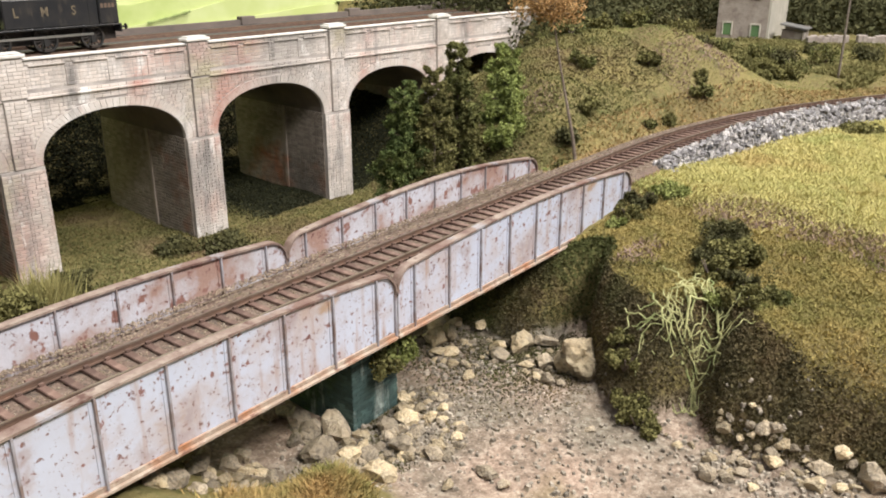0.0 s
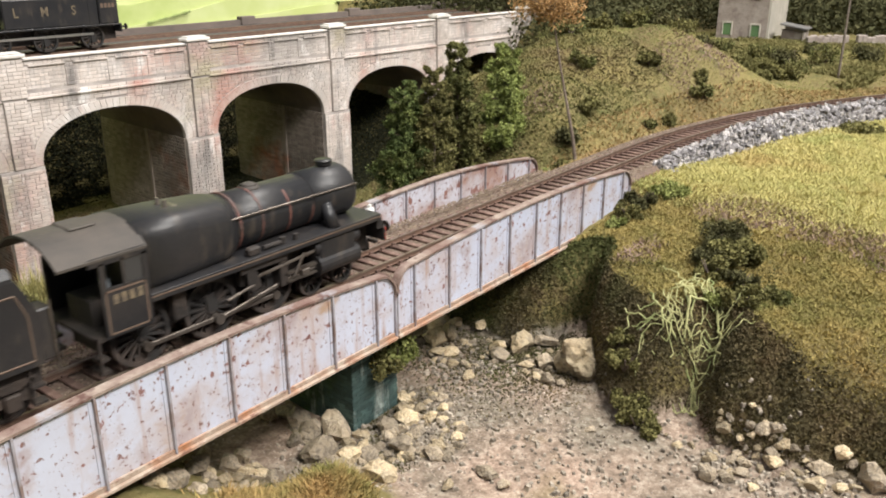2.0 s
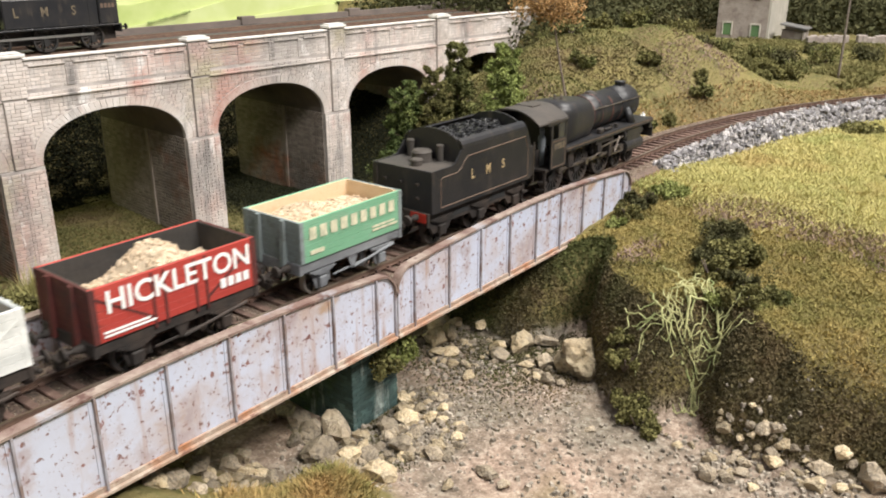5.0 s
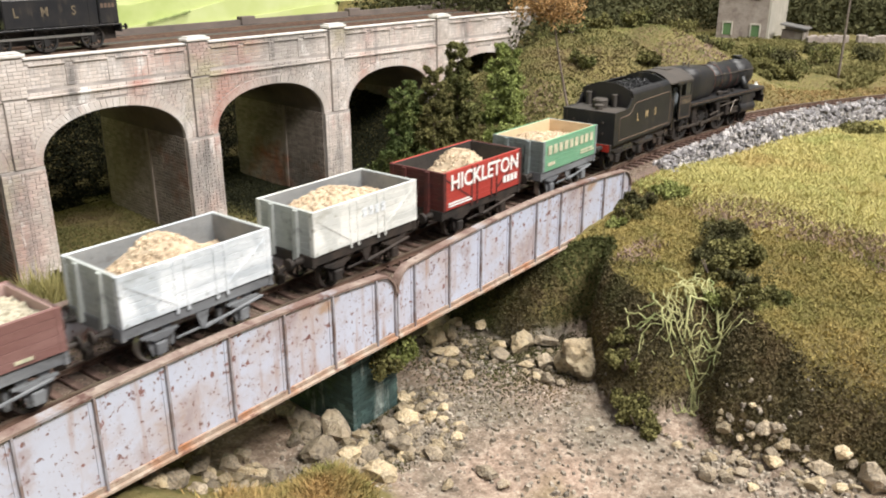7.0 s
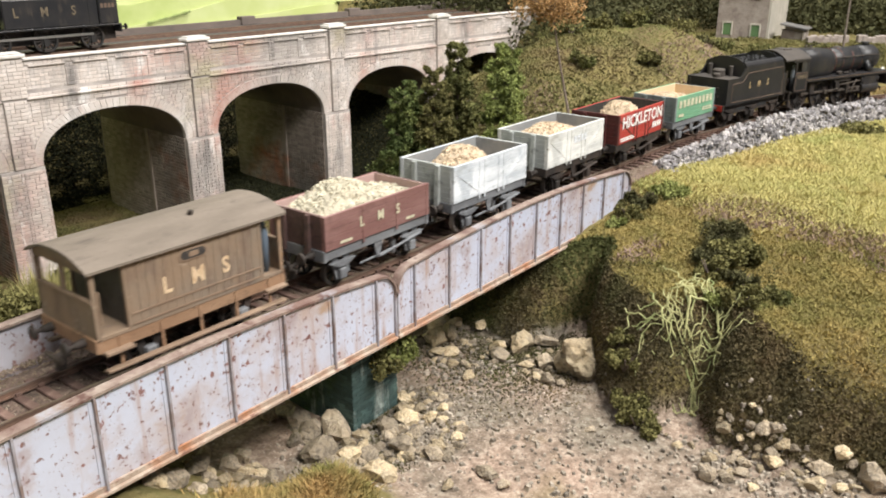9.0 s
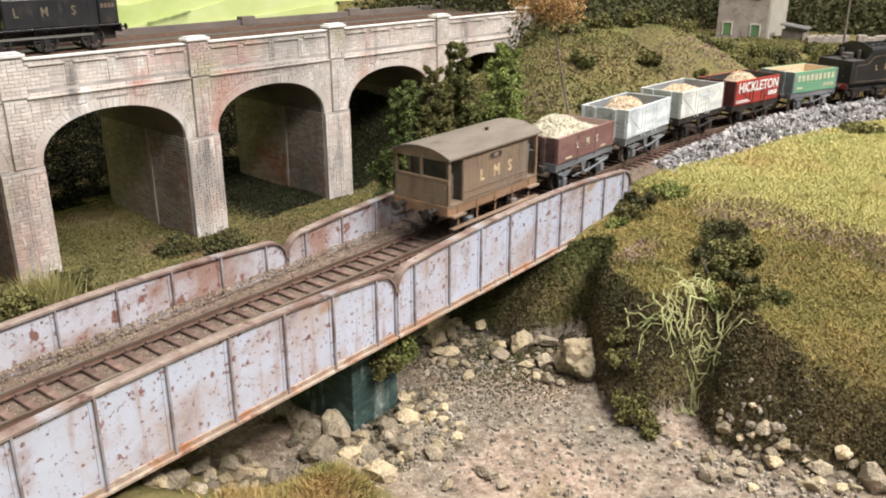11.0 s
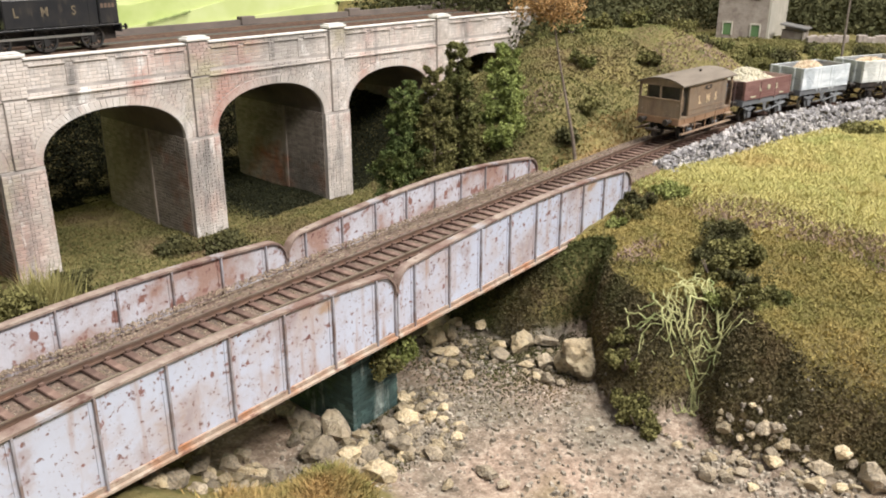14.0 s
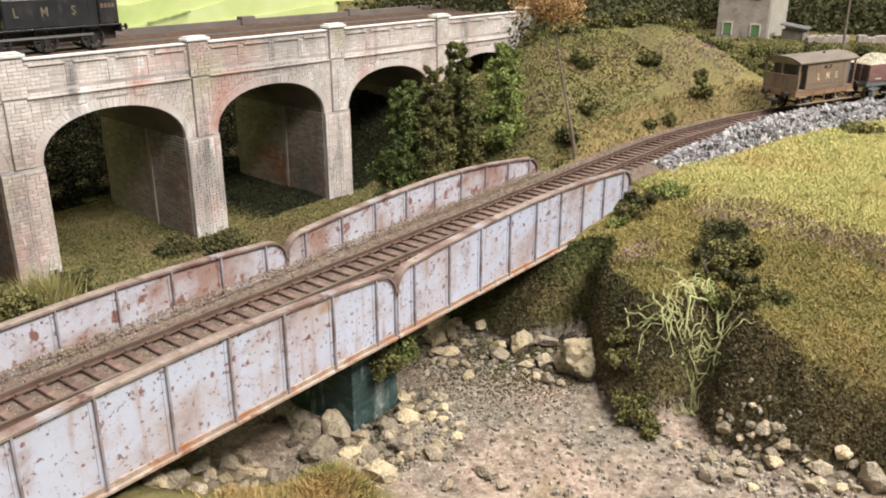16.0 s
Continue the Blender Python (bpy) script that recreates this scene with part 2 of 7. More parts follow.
def ground_material():
    """Earth, stones and scattered turf; where the ground is flat and low it is river gravel."""
    m = mat("layout_ground", (0.15, 0.125, 0.055), 0.95, 0, [
        ((0.20, 0.165, 0.068), 24, 0.40, 0.62, 6), ((0.11, 0.078, 0.043), 14, 0.48, 0.66, 8), ((0.085, 0.09, 0.034), 33, 0.54, 0.68, 6), ((0.21, 0.175, 0.085), 260, 0.54, 0.68, 5)], 1.0, 700, 0.1)
    nt = m.node_tree
    n, l = nt.nodes, nt.links
    b = n["Principled BSDF"]
    turf = b.inputs["Base Color"].links[0].from_socket
    geo = n.new("ShaderNodeNewGeometry")
    sep = n.new("ShaderNodeSeparateXYZ")
    l.new(geo.outputs["Position"], sep.inputs[0])
    wob = n.new("ShaderNodeTexNoise")
    wob.inputs["Scale"].default_value, wob.inputs["Detail"].default_value = 35, 6
    l.new(geo.outputs["Position"], wob.inputs["Vector"])

    def mask(src, a, bb):
        add = n.new("ShaderNodeMath")
        add.operation = "MULTIPLY_ADD"
        l.new(wob.outputs[0], add.inputs[0])
        add.inputs[1].default_value = 0.022
        l.new(src, add.inputs[2])
        r = n.new("ShaderNodeMapRange")
        r.inputs[1].default_value, r.inputs[2].default_value = a + 0.011, bb + 0.011
        l.new(add.outputs[0], r.inputs[0])
        return r.outputs[0]

    def times(a, c):
        x = n.new("ShaderNodeMath")
        x.operation = "MULTIPLY"
        l.new(a, x.inputs[0])
        l.new(c, x.inputs[1])
        return x.outputs[0]

    low = mask(sep.outputs[2], -0.051, -0.058)
    near = mask(sep.outputs[1], 0.030, 0.010)
    bed = times(low, near)
    g1 = n.new("ShaderNodeTexNoise")
    g1.inputs["Scale"].default_value, g1.inputs["Detail"].default_value = 260, 10
    g1.inputs["Roughness"].default_value = 0.72
    g2 = n.new("ShaderNodeTexNoise")
    g2.inputs["Scale"].default_value, g2.inputs["Detail"].default_value = 16, 6
    ramp = n.new("ShaderNodeValToRGB")
    e = ramp.color_ramp.elements
    e[0].position, e[0].color = 0.33, (0.14, 0.11, 0.09, 1)
    e[1].position, e[1].color = 0.72, (0.52, 0.46, 0.40, 1)
    k = ramp.color_ramp.elements.new(0.5)
    k.color = (0.285, 0.225, 0.185, 1)
    tone = n.new("ShaderNodeValToRGB")
    e = tone.color_ramp.elements
    e[0].position, e[0].color = 0.40, (0.62, 0.66, 0.62, 1)
    e[1].position, e[1].color = 0.62, (1.15, 1.05, 0.98, 1)
    for t, s in ((g1, ramp), (g2, tone)):
        l.new(geo.outputs["Position"], t.inputs["Vector"])
        l.new(t.outputs[0], s.inputs[0])
    mul = n.new("ShaderNodeMix")
    mul.data_type, mul.blend_type = "RGBA", "MULTIPLY"
    mul.inputs[0].default_value = 1
    l.new(ramp.outputs[0], mul.inputs[6])
    l.new(tone.outputs[0], mul.inputs[7])
    mix = n.new("ShaderNodeMix")
    mix.data_type = "RGBA"
    l.new(bed, mix.inputs[0])
    l.new(turf, mix.inputs[6])
    l.new(mul.outputs[2], mix.inputs[7])
    l.new(mix.outputs[2], b.inputs["Base Color"])
    return m


build_ground(ground_material())


# ---- plate girder bridge ----
END, PANEL = 12.1, 22.2
GAUGE = 8.25
Y_NEAR, Y_FAR = -30.0, 30.0


def girder_top(u, half):
    """The height of the girder's top at u from the middle of a span, with rounded ends."""
    hog = 4.2 * (1 - (abs(u) / half) ** 2) + 6.6
    e = half - abs(u)
    if e < 8:
        hog -= 9.0 * (1 - math.sqrt(max(0.0, 1 - (1 - e / 8) ** 2)))
    return hog


def girder(x_mid, panels, y, face, label, web_paint, end=END, droop=0.0):
    half = end + PANEL * panels / 2 - 0.6

    def crest(u):
        return girder_top(u, half) - droop * max(0.0, u / half) ** 1.6
    g = thing("girder", label, "girder", at(x_mid, y, 0), "plate girders of the bridge")
    us = sorted(set([-half + 8 * k / 8 for k in range(9)] + [half - 8 * k / 8 for k in range(9)] + list(np.linspace(-half + 8, half - 8, 24))))
    top = [(u, crest(u)) for u in us]
    bm = bmesh.new()
    prism(bm, top + [(half, -19), (-half, -19)], -0.5, 0.5)
    part("web", bm, web_paint, g)
    bm = bmesh.new()
    strip(bm, top, 1.9, 0.8)
    part("top_flange", bm, M_FLANGE, g, "rust-stained buff top flange")
    bm = bmesh.new()
    box(bm, -half, half, -2.3, 2.3, -20.2, -19, 0.2)
    part("bottom_flange", bm, M_LOWER, g, "orange rusty bottom flange")
    # angle irons along the flanges
    bm = bmesh.new()
    box(bm, -half + 1, half - 1, 0.5 * face, 1.3 * face, -19, -17.4)
    part("angle_iron", bm, M_LOWER, g)
    # stiffeners on both faces
    for k in range(panels + 1):
        u = -half + end + PANEL * k
        for s in (-1, 1):
            bm = bmesh.new()
            zt = crest(u)
            box(bm, u - 0.38, u + 0.38, min(0.5 * s, 1.9 * s), max(0.5 * s, 1.9 * s), -19, zt - 0.1, 0.12)
            st = part("stiffener", bm, M_STIFF, g)
            bm = bmesh.new()
            box(bm, u - 1.5, u + 1.5, min(0.5 * s, 0.8 * s), max(0.5 * s, 0.8 * s), -18.4, zt - 0.7)
            part("cover_plate", bm, web_paint, st)
    # end posts with a rounded corner
    for e in (-1, 1):
        bm = bmesh.new()
        box(bm, e * half - 0.6, e * half + 0.6, -1.6, 1.6, -19, crest(e * half) + 0.5, 0.15)
        part("end_post", bm, M_STIFF, g)
    # rivet heads along the bottom angle
    bm = bmesh.new()
    for k in range(panels):
        u = -half + end + PANEL * k
        for zz in (-16.2,):
            for j in range(9):
                box(bm, u + 2.5 + j * 2.2, u + 3.0 + j * 2.2, min(1.3 * face, 1.55 * face), max(1.3 * face, 1.55 * face), zz - 1.7, zz - 1.2)
    part("rivets", bm, M_LOWER, g)
    return g


SPAN2 = 7      # whole panels of each span
half_span = END + PANEL * SPAN2 / 2
LABEL = "pale blue-grey riveted plate girder, chipped and rusty"
END_RIGHT = 10.4     # the right span has one panel more
half_right = END_RIGHT + PANEL * (SPAN2 + 1) / 2
for xm, panels, end, sag in ((half_right - 0.6, SPAN2 + 1, END_RIGHT, 1.0), (-half_span, SPAN2, END, 0.0)):
    girder(xm, panels, Y_NEAR, -1, LABEL, M_GIRDER, end, sag * 1.5)
    girder(xm, panels, Y_FAR, -1, LABEL + " with ballast against it", M_GIRDER_IN, end, sag * 4.0)
X_RIGHT, X_LEFT = 2 * half_right, -2 * half_span

deck = thing("bridge_deck", "ballasted steel deck between the plate girders", "bridge deck")
bm = bmesh.new()
box(bm, X_LEFT, X_RIGHT, Y_NEAR + 0.8, Y_FAR - 0.8, -10, -6.4)
part("deck_plate", bm, M_BED, deck)
for k in range(28):
    x = X_LEFT + 8 + k * (X_RIGHT - X_LEFT - 16) / 27
    bm = bmesh.new()
    box(bm, x - 1, x + 1, Y_NEAR + 1.2, Y_FAR - 1.2, -17, -10)
    part("cross_beam", bm, M_STIFF, deck)


# ---- track ----
def rail_profile(bm, s0, s1, side, step, w0, w1, z0, z1):
    rings = []
    s = s0
    while s <= s1 + 0.01:
        rings.append([bm.verts.new(on_line(s, side + a, z)) for a, z in ((-w0, z0), (w0, z0), (w1, z1), (-w1, z1))])
        s += step
    for a, b in zip(rings, rings[1:]):
        for i in range(4):
            bm.faces.new((a[i], a[(i + 1) % 4], b[(i + 1) % 4], b[i]))
    bmesh.ops.recalc_face_normals(bm, faces=bm.faces)


S0, S1 = -1010.0, 1190.0
track = thing("railway_track", "single railway track with rusty rails on dark brown sleepers", "track", kind="structure")
for side in (-GAUGE, GAUGE):
    bm = bmesh.new()
    rail_profile(bm, S0, S1, side, 10, 0.95, 0.95, -2.3, -1.9)
    rail_profile(bm, S0, S1, side, 10, 0.35, 0.35, -1.9, -0.55)
    r = part("rail", bm, M_RAIL, track)
    bm = bmesh.new()
    rail_profile(bm, S0, S1, side, 10, 0.55, 0.5, -0.55, 0.0)
    part("rail_head", bm, M_RAILTOP, r)
bm = bmesh.new()
rail_profile(bm, S0, S1, 0, 10, 25, 22, -6.3, -3.6)
part("ballast_bed", bm, M_BED, track)

bm = bmesh.new()
box(bm, -1.35, 1.35, -15.0, 15.0, -4.4, -2.3, 0.25)
for side in (-GAUGE, GAUGE):
    for o in (-1.35, 1.35):
        box(bm, -0.8, 0.8, side + o - 0.45, side + o + 0.45, -2.4, -1.3)
first = part("sleeper", bm, M_SLEEPER, track)
rnd = random.Random(4)


def sleeper_at(s):
    x, y, a = line(s)
    return at(x, y, rnd.uniform(-0.15, 0.1), 0, 0, math.degrees(a) + rnd.uniform(-1, 1))


first.matrix_basis = sleeper_at(-200)
s = -189.2
while s < 720:
    ob = new("sleeper", first.data)
    ob.parent = track
    ob.matrix_basis = sleeper_at(s)
    s += 7.2 + rnd.uniform(-0.25, 0.25)


# ---- viaduct ----
VIA = at(47.6, 344.6, 0, 0, 0, -4.1)
BAY = 142.0
viaduct = thing("viaduct", "long pale brick viaduct with round arches and a panelled parapet", "viaduct", VIA)
HALF_OPEN, SPRING, CROWN, DEPTH, FOOT = 56.0, -23.0, 9.8, 138.0, -125.0
BAYS = range(-2, 5)


def arch_curve(n=28, grow=0.0):
    a, b = HALF_OPEN + grow, CROWN - SPRING + grow
    out = []
    for i in range(n + 1):
        t = math.pi * i / n
        out.append((-a * math.copysign(abs(math.cos(t)) ** 0.92, math.cos(t)), SPRING + b * abs(math.sin(t)) ** 0.92))
    return out


# core: front wall with arches, barrel and piers, one solid per bay
for k in BAYS:
    c = BAY * k + BAY / 2 - 3.0
    curve = arch_curve()
    outline = [(c + u, z) for u, z in curve]
    bm = bmesh.new()
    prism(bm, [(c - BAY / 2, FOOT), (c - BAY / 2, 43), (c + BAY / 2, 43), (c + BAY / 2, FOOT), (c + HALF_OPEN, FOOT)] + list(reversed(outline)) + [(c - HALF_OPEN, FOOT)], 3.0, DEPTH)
    part("arch_core", bm, M_SOFFIT, viaduct, "dark brown arch barrel between brick piers")
    bm = bmesh.new()
    prism(bm, [(c - BAY / 2, FOOT), (c - BAY / 2, 24.4), (c + BAY / 2, 24.4), (c + BAY / 2, FOOT), (c + HALF_OPEN, FOOT)] + list(reversed(outline)) + [(c - HALF_OPEN, FOOT)], 0.8, 3.0)
    part("front_mortar", bm, M_JOINT, viaduct, "pale mortar behind the face bricks")


BRICKS = {}      # joined brickwork by material name: (material, vertices, faces)


def brick_block(u, z, ww, off, h, d, gap, face):
    e = 0.2
    x0, x1, z0, z1 = u + gap / 2, u + ww - gap / 2, z + gap / 2, z + h - gap / 2
    y0, y1 = d, d - 0.55 - off
    ring = [(x0, z0), (x1, z0), (x1, z1), (x0, z1)]
    inner = [(x0 + e, z0 + e), (x1 - e, z0 + e), (x1 - e, z1 - e), (x0 + e, z1 - e)]
    put = (lambda a, b, c: (a, c, b)) if face == "-y" else (lambda a, b, c: (c, a, b))
    v = [put(a, b, y0) for a, b in ring] + [put(a, b, y1 + 0.15) for a, b in ring] + [put(a, b, y1) for a, b in inner]
    f = []
    for k in range(4):
        n = (k + 1) % 4
        f += [(k, n, 4 + n, 4 + k), (4 + k, 4 + n, 8 + n, 8 + k)]
    return v, f + [(8, 9, 10, 11)]


def brick_mesh(spots, h, d, material, face="-y", gap=0.3, single=False):
    """Raised bricks: spots are (u, z, width, depth offset); single: each is an object of its own."""
    mt, V, F = BRICKS.setdefault(material.name, (material, [], []))
    for u, z, ww, off in spots:
        if ww < gap + 0.6:
            continue
        v, f = brick_block(u, z, ww, off, h, d, gap, face)
        if single:
            mesh_of("brick", v, f, material, viaduct)
            continue
        i = len(V)
        V += v
        F += [tuple(q + i for q in p) for p in f]


rnd = random.Random(9)
COURSE, LONG = 2.55, 6.4


def courses(u0, u1, z0, z1, cut=None):
    """Courses of bricks from u0 to u1; cut(z) gives a stretch (a, b) left open at that height, or None."""
    out, z, i = [], z0, 0
    while z + COURSE <= z1 + 0.01:
        hole = cut(z + COURSE / 2) if cut else None
        runs = [(u0, u1)] if hole is None else [(u0, hole[0]), (hole[1], u1)]
        for ra, rb in runs:
            u = ra - (LONG / 2 if i % 2 else 0)
            while u < rb:
                w = LONG * rnd.choice((1, 1, 1, 0.5))
                a, b = max(u, ra), min(u + w, rb)
                if b - a > 0.9:
                    out.append((a, z, b - a, rnd.choice((0, 0, 0, 0.1, -0.08))))
                u += w
        z += COURSE
        i += 1
    return out


for k in BAYS:
    u0 = BAY * k - 3.0
    c = u0 + BAY / 2
    # spandrels and piers, out to the arch ring
    ring = 7.2

    def opening(z, c=c):
        if z < SPRING:
            return c - HALF_OPEN, c + HALF_OPEN
        q = 1 - ((z - SPRING) / (CROWN - SPRING + ring)) ** 2.17
        if q <= 0:
            return None
        v = (HALF_OPEN + ring) * q ** (1 / 2.17)
        return c - v, c + v
    spots = courses(u0, u0 + BAY, FOOT, 23.0, opening)
    alone = [q for q in spots if 119 < q[0] < 163 and -102 < q[1] < SPRING + 12]
    low = SPRING - 3.0      # the piers stand proud of the spandrels below this
    for pick, single in ((alone, True), ([q for q in spots if q not in alone], False)):
        brick_mesh([q for q in pick if q[1] >= low], COURSE, 0.8, M_BRICK, single=single)
        brick_mesh([q for q in pick if q[1] < low], COURSE, -1.7, M_BRICK, single=single)
    bm = bmesh.new()
    box(bm, u0 - 14.9, u0 + 14.9, -1.7, 0.8, FOOT, low + COURSE)
    part("pier_front", bm, M_JOINT, viaduct)
    # voussoirs
    inner, outer = arch_curve(46), arch_curve(46, ring - 0.4)
    for i in range(46):
        q = [inner[i], inner[i + 1], outer[i + 1], outer[i]]
        mx, mz = sum(a for a, _ in q) / 4, sum(b for _, b in q) / 4
        q = [(mx + (a - mx) * 0.94 + c, mz + (b - mz) * 0.94) for a, b in q]
        off = rnd.uniform(-0.1, 0.15)
        bm = bmesh.new()
        prism(bm, q, -0.5 - off, 1.2)
        part("voussoir", bm, M_BRICK, viaduct)
    # string course
    bm = bmesh.new()
    box(bm, u0, u0 + BAY, -1.5, 1.0, 22.9, 24.4, 0.2)
    part("string_course", bm, M_BRICK, viaduct)
    # parapet with four sunk panels
    px = u0 + 15.0
    panels = [(px + 0.5 + j * 31.0, px + 25.0 + j * 31.0) for j in range(4)]

    for a, b in zip([u0] + [q[1] for q in panels], [q[0] for q in panels] + [u0 + BAY]):
        brick_mesh(courses(a, b, 29.2, 45.0), COURSE, 0.6, M_BRICK)
    brick_mesh(courses(u0, u0 + BAY, 24.4, 29.2), COURSE * 0.94, 0.6, M_BRICK)
    brick_mesh(courses(u0, u0 + BAY, 45.4, 48.6), COURSE, 0.6, M_BRICK)
    bm = bmesh.new()
    box(bm, u0, u0 + BAY, 0.6, 5.5, 24.4, 48.6)
    part("parapet_wall", bm, M_JOINT, viaduct)
    for a, b in panels:
        brick_mesh([(u, z, w, o - 0.42) for u, z, w, o in courses(a, b, 29.2, 45.0)], COURSE, 0.6, M_BRICK)
        bm = bmesh.new()
        box(bm, a - 0.4, b + 0.4, -1.0, 0.3, 44.6, 45.6)
        part("panel_lintel", bm, M_BRICK, viaduct)
    bm = bmesh.new()
    box(bm, u0, u0 + BAY, -1.4, 6.6, 48.6, 50.0, 0.3)
    part("coping", bm, M_COPING, viaduct)
    # pilaster over each pier, with a cap
    bm = bmesh.new()
    box(bm, u0 - 6.2, u0 + 11.2, -2.2, 6.2, 24.4, 51.0)
    box(bm, u0 - 5.0, u0 + 10.0, -1.8, 3.0, SPRING, 24.4)
    part("pilaster_core", bm, M_JOINT, viaduct)
    brick_mesh(courses(u0 - 6.2, u0 + 11.2, 24.4, 51.0), COURSE, -2.2, M_BRICK)
    brick_mesh(courses(u0 - 5.0, u0 + 10.0, SPRING, 24.4), COURSE, -1.8, M_BRICK)
    bm = bmesh.new()
    box(bm, u0 - 8.2, u0 + 13.2, -4.0, 8.0, 51.0, 53.4, 0.5)
    box(bm, u0 - 6.0, u0 + 11.0, -2.4, 6.4, 53.4, 54.6, 0.5)
    part("pilaster_cap", bm, M_COPING, viaduct, "pale weathered stone cap")
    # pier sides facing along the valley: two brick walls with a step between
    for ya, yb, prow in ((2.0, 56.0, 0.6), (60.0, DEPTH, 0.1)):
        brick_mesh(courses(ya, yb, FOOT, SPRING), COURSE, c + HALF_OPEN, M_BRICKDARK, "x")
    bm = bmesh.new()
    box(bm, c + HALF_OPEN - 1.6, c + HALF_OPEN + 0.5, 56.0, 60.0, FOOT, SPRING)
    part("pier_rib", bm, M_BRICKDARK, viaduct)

for mt, V, F in BRICKS.values():
    tagged(mesh_of("brickwork", V, F, mt, viaduct), kind="stuff")

# deck of the viaduct
bm = bmesh.new()
box(bm, BAY * -2, BAY * 5, 5.5, DEPTH, 43.0, 45.5)
part("track_bed", bm, M_SOOTBED, viaduct, "dark sooty ballast")
for k in BAYS:
    bm = bmesh.new()
    box(bm, BAY * k - 3, BAY * k - 3 + BAY, DEPTH - 6, DEPTH, 45.5, 50.5)
    box(bm, BAY * k - 7, BAY * k + 9, DEPTH - 8, DEPTH + 1, 45.5, 53.5, 0.4)
    part("back_parapet", bm, M_SOFFIT, viaduct)
for yy in (38.0, 54.5, 88.0, 104.5):
    bm = bmesh.new()
    box(bm, BAY * -2, BAY * 5, yy - 0.6, yy + 0.6, 45.3, 47.6)
    part("rail", bm, M_RAIL, viaduct)


# ---- rolling stock ----
M_BLACK = mat("sooty_black_paint", (0.016, 0.016, 0.018), 0.42, 0, [((0.032, 0.029, 0.028), 40, 0.4, 0.7, 6), ((0.06, 0.048, 0.038), 18, 0.56, 0.8, 7), ((0.05, 0.042, 0.036), 160, 0.56, 0.68, 5, (1, 1, 0.3))], 0.12, 900)
M_ROOFBLACK = mat("dusty_black_roof", (0.045, 0.04, 0.036), 0.7, 0, [((0.085, 0.07, 0.058), 30, 0.4, 0.7, 6)], 0.15, 900)
M_UNDER = mat("grimy_underframe", (0.026, 0.022, 0.02), 0.7, 0, [((0.065, 0.047, 0.037), 60, 0.45, 0.7, 6)], 0.3, 900)
M_ROD = mat("oily_steel_rod", (0.22, 0.19, 0.165), 0.42, 0.75, [((0.10, 0.08, 0.065), 90, 0.45, 0.7, 4)])
M_WHEEL = mat("black_wheel", (0.03, 0.028, 0.027), 0.6, 0, [((0.08, 0.06, 0.05), 120, 0.45, 0.7, 5)])
M_TYRE = mat("bright_steel_tyre", (0.45, 0.43, 0.41), 0.35, 0.8)
M_COAL = per_piece(mat("coal", (0.018, 0.018, 0.019), 0.4, 0, [], 0.5, 700), 0.5, 2.2, True)
M_LINING = mat("faded_lining", (0.13, 0.09, 0.065), 0.7, 0, [((0.14, 0.08, 0.06), 60, 0.5, 0.7, 4)])
M_GOLD = mat("gold_lettering", (0.36, 0.27, 0.15), 0.6, 0, [((0.40, 0.28, 0.13), 120, 0.4, 0.7, 4)])
M_FOOTGOLD = mat("worn_buff_number", (0.16, 0.125, 0.08), 0.7, 0, [((0.10, 0.08, 0.06), 400, 0.45, 0.6, 4)])
M_BEAMRED = mat("buffer_beam_red", (0.42, 0.035, 0.022), 0.5, 0, [((0.25, 0.03, 0.02), 70, 0.5, 0.7, 4)])
M_BAND = mat("rusty_boiler_band", (0.12, 0.05, 0.04), 0.6, 0, [((0.06, 0.04, 0.035), 90, 0.45, 0.6, 4)])
M_GLASS = mat("cab_glass", (0.04, 0.04, 0.04), 0.15)
M_WHITE = mat("white_enamel", (0.80, 0.80, 0.78), 0.5)


def letters(text, height, m, material, parent, spacing=1.0, stretch=1.0, weight=0.0):
    """Raised lettering as one mesh under its thing; height in mm."""
    c = bpy.data.curves.new("lettering", "FONT")
    c.body, c.size, c.extrude, c.space_character = text, height * 1.37 * MM, 0.05 * MM, spacing
    c.align_x, c.offset = "CENTER", weight * MM
    c.resolution_u = 3
    tmp = new("lettering", c)
    bpy.context.view_layer.update()
    me = bpy.data.meshes.new_from_object(tmp.evaluated_get(bpy.context.evaluated_depsgraph_get()))
    bpy.data.objects.remove(tmp)
    me.transform(Matrix.Diagonal((stretch, 1, 1, 1)))
    me.materials.clear()
    me.materials.append(material)
    ob = new("lettering", me)
    ob.parent = parent
    ob.matrix_basis = m
    return ob


def bars(spots, m, material, parent, name="faded_marking"):
    """Plain bars (x, z, width, height) for markings that cannot be read."""
    bm = bmesh.new()
    for x, z, w, h in spots:
        box(bm, x, x + w, -0.08, 0.05, z, z + h)
    ob = part(name, bm, material, parent)
    ob.matrix_basis = m
    return ob


def loft(bm, rings_of, seg=28):
    """rings_of: (x, z centre, half width, half height, exponent)."""
    rings = []
    for x, cz, ry, rz, e in rings_of:
        r = []
        for i in range(seg):
            t = 2 * math.pi * i / seg
            c, s = math.cos(t), math.sin(t)
            r.append(bm.verts.new((x, ry * math.copysign(abs(c) ** (2 / e), c), cz + rz * math.copysign(abs(s) ** (2 / e), s))))
        rings.append(r)
    for a, b in zip(rings, rings[1:]):
        for i in range(seg):
            bm.faces.new((a[i], a[(i + 1) % seg], b[(i + 1) % seg], b[i]))
    bm.faces.new(rings[0])
    bm.faces.new(rings[-1])
    bmesh.ops.recalc_face_normals(bm, faces=bm.faces)


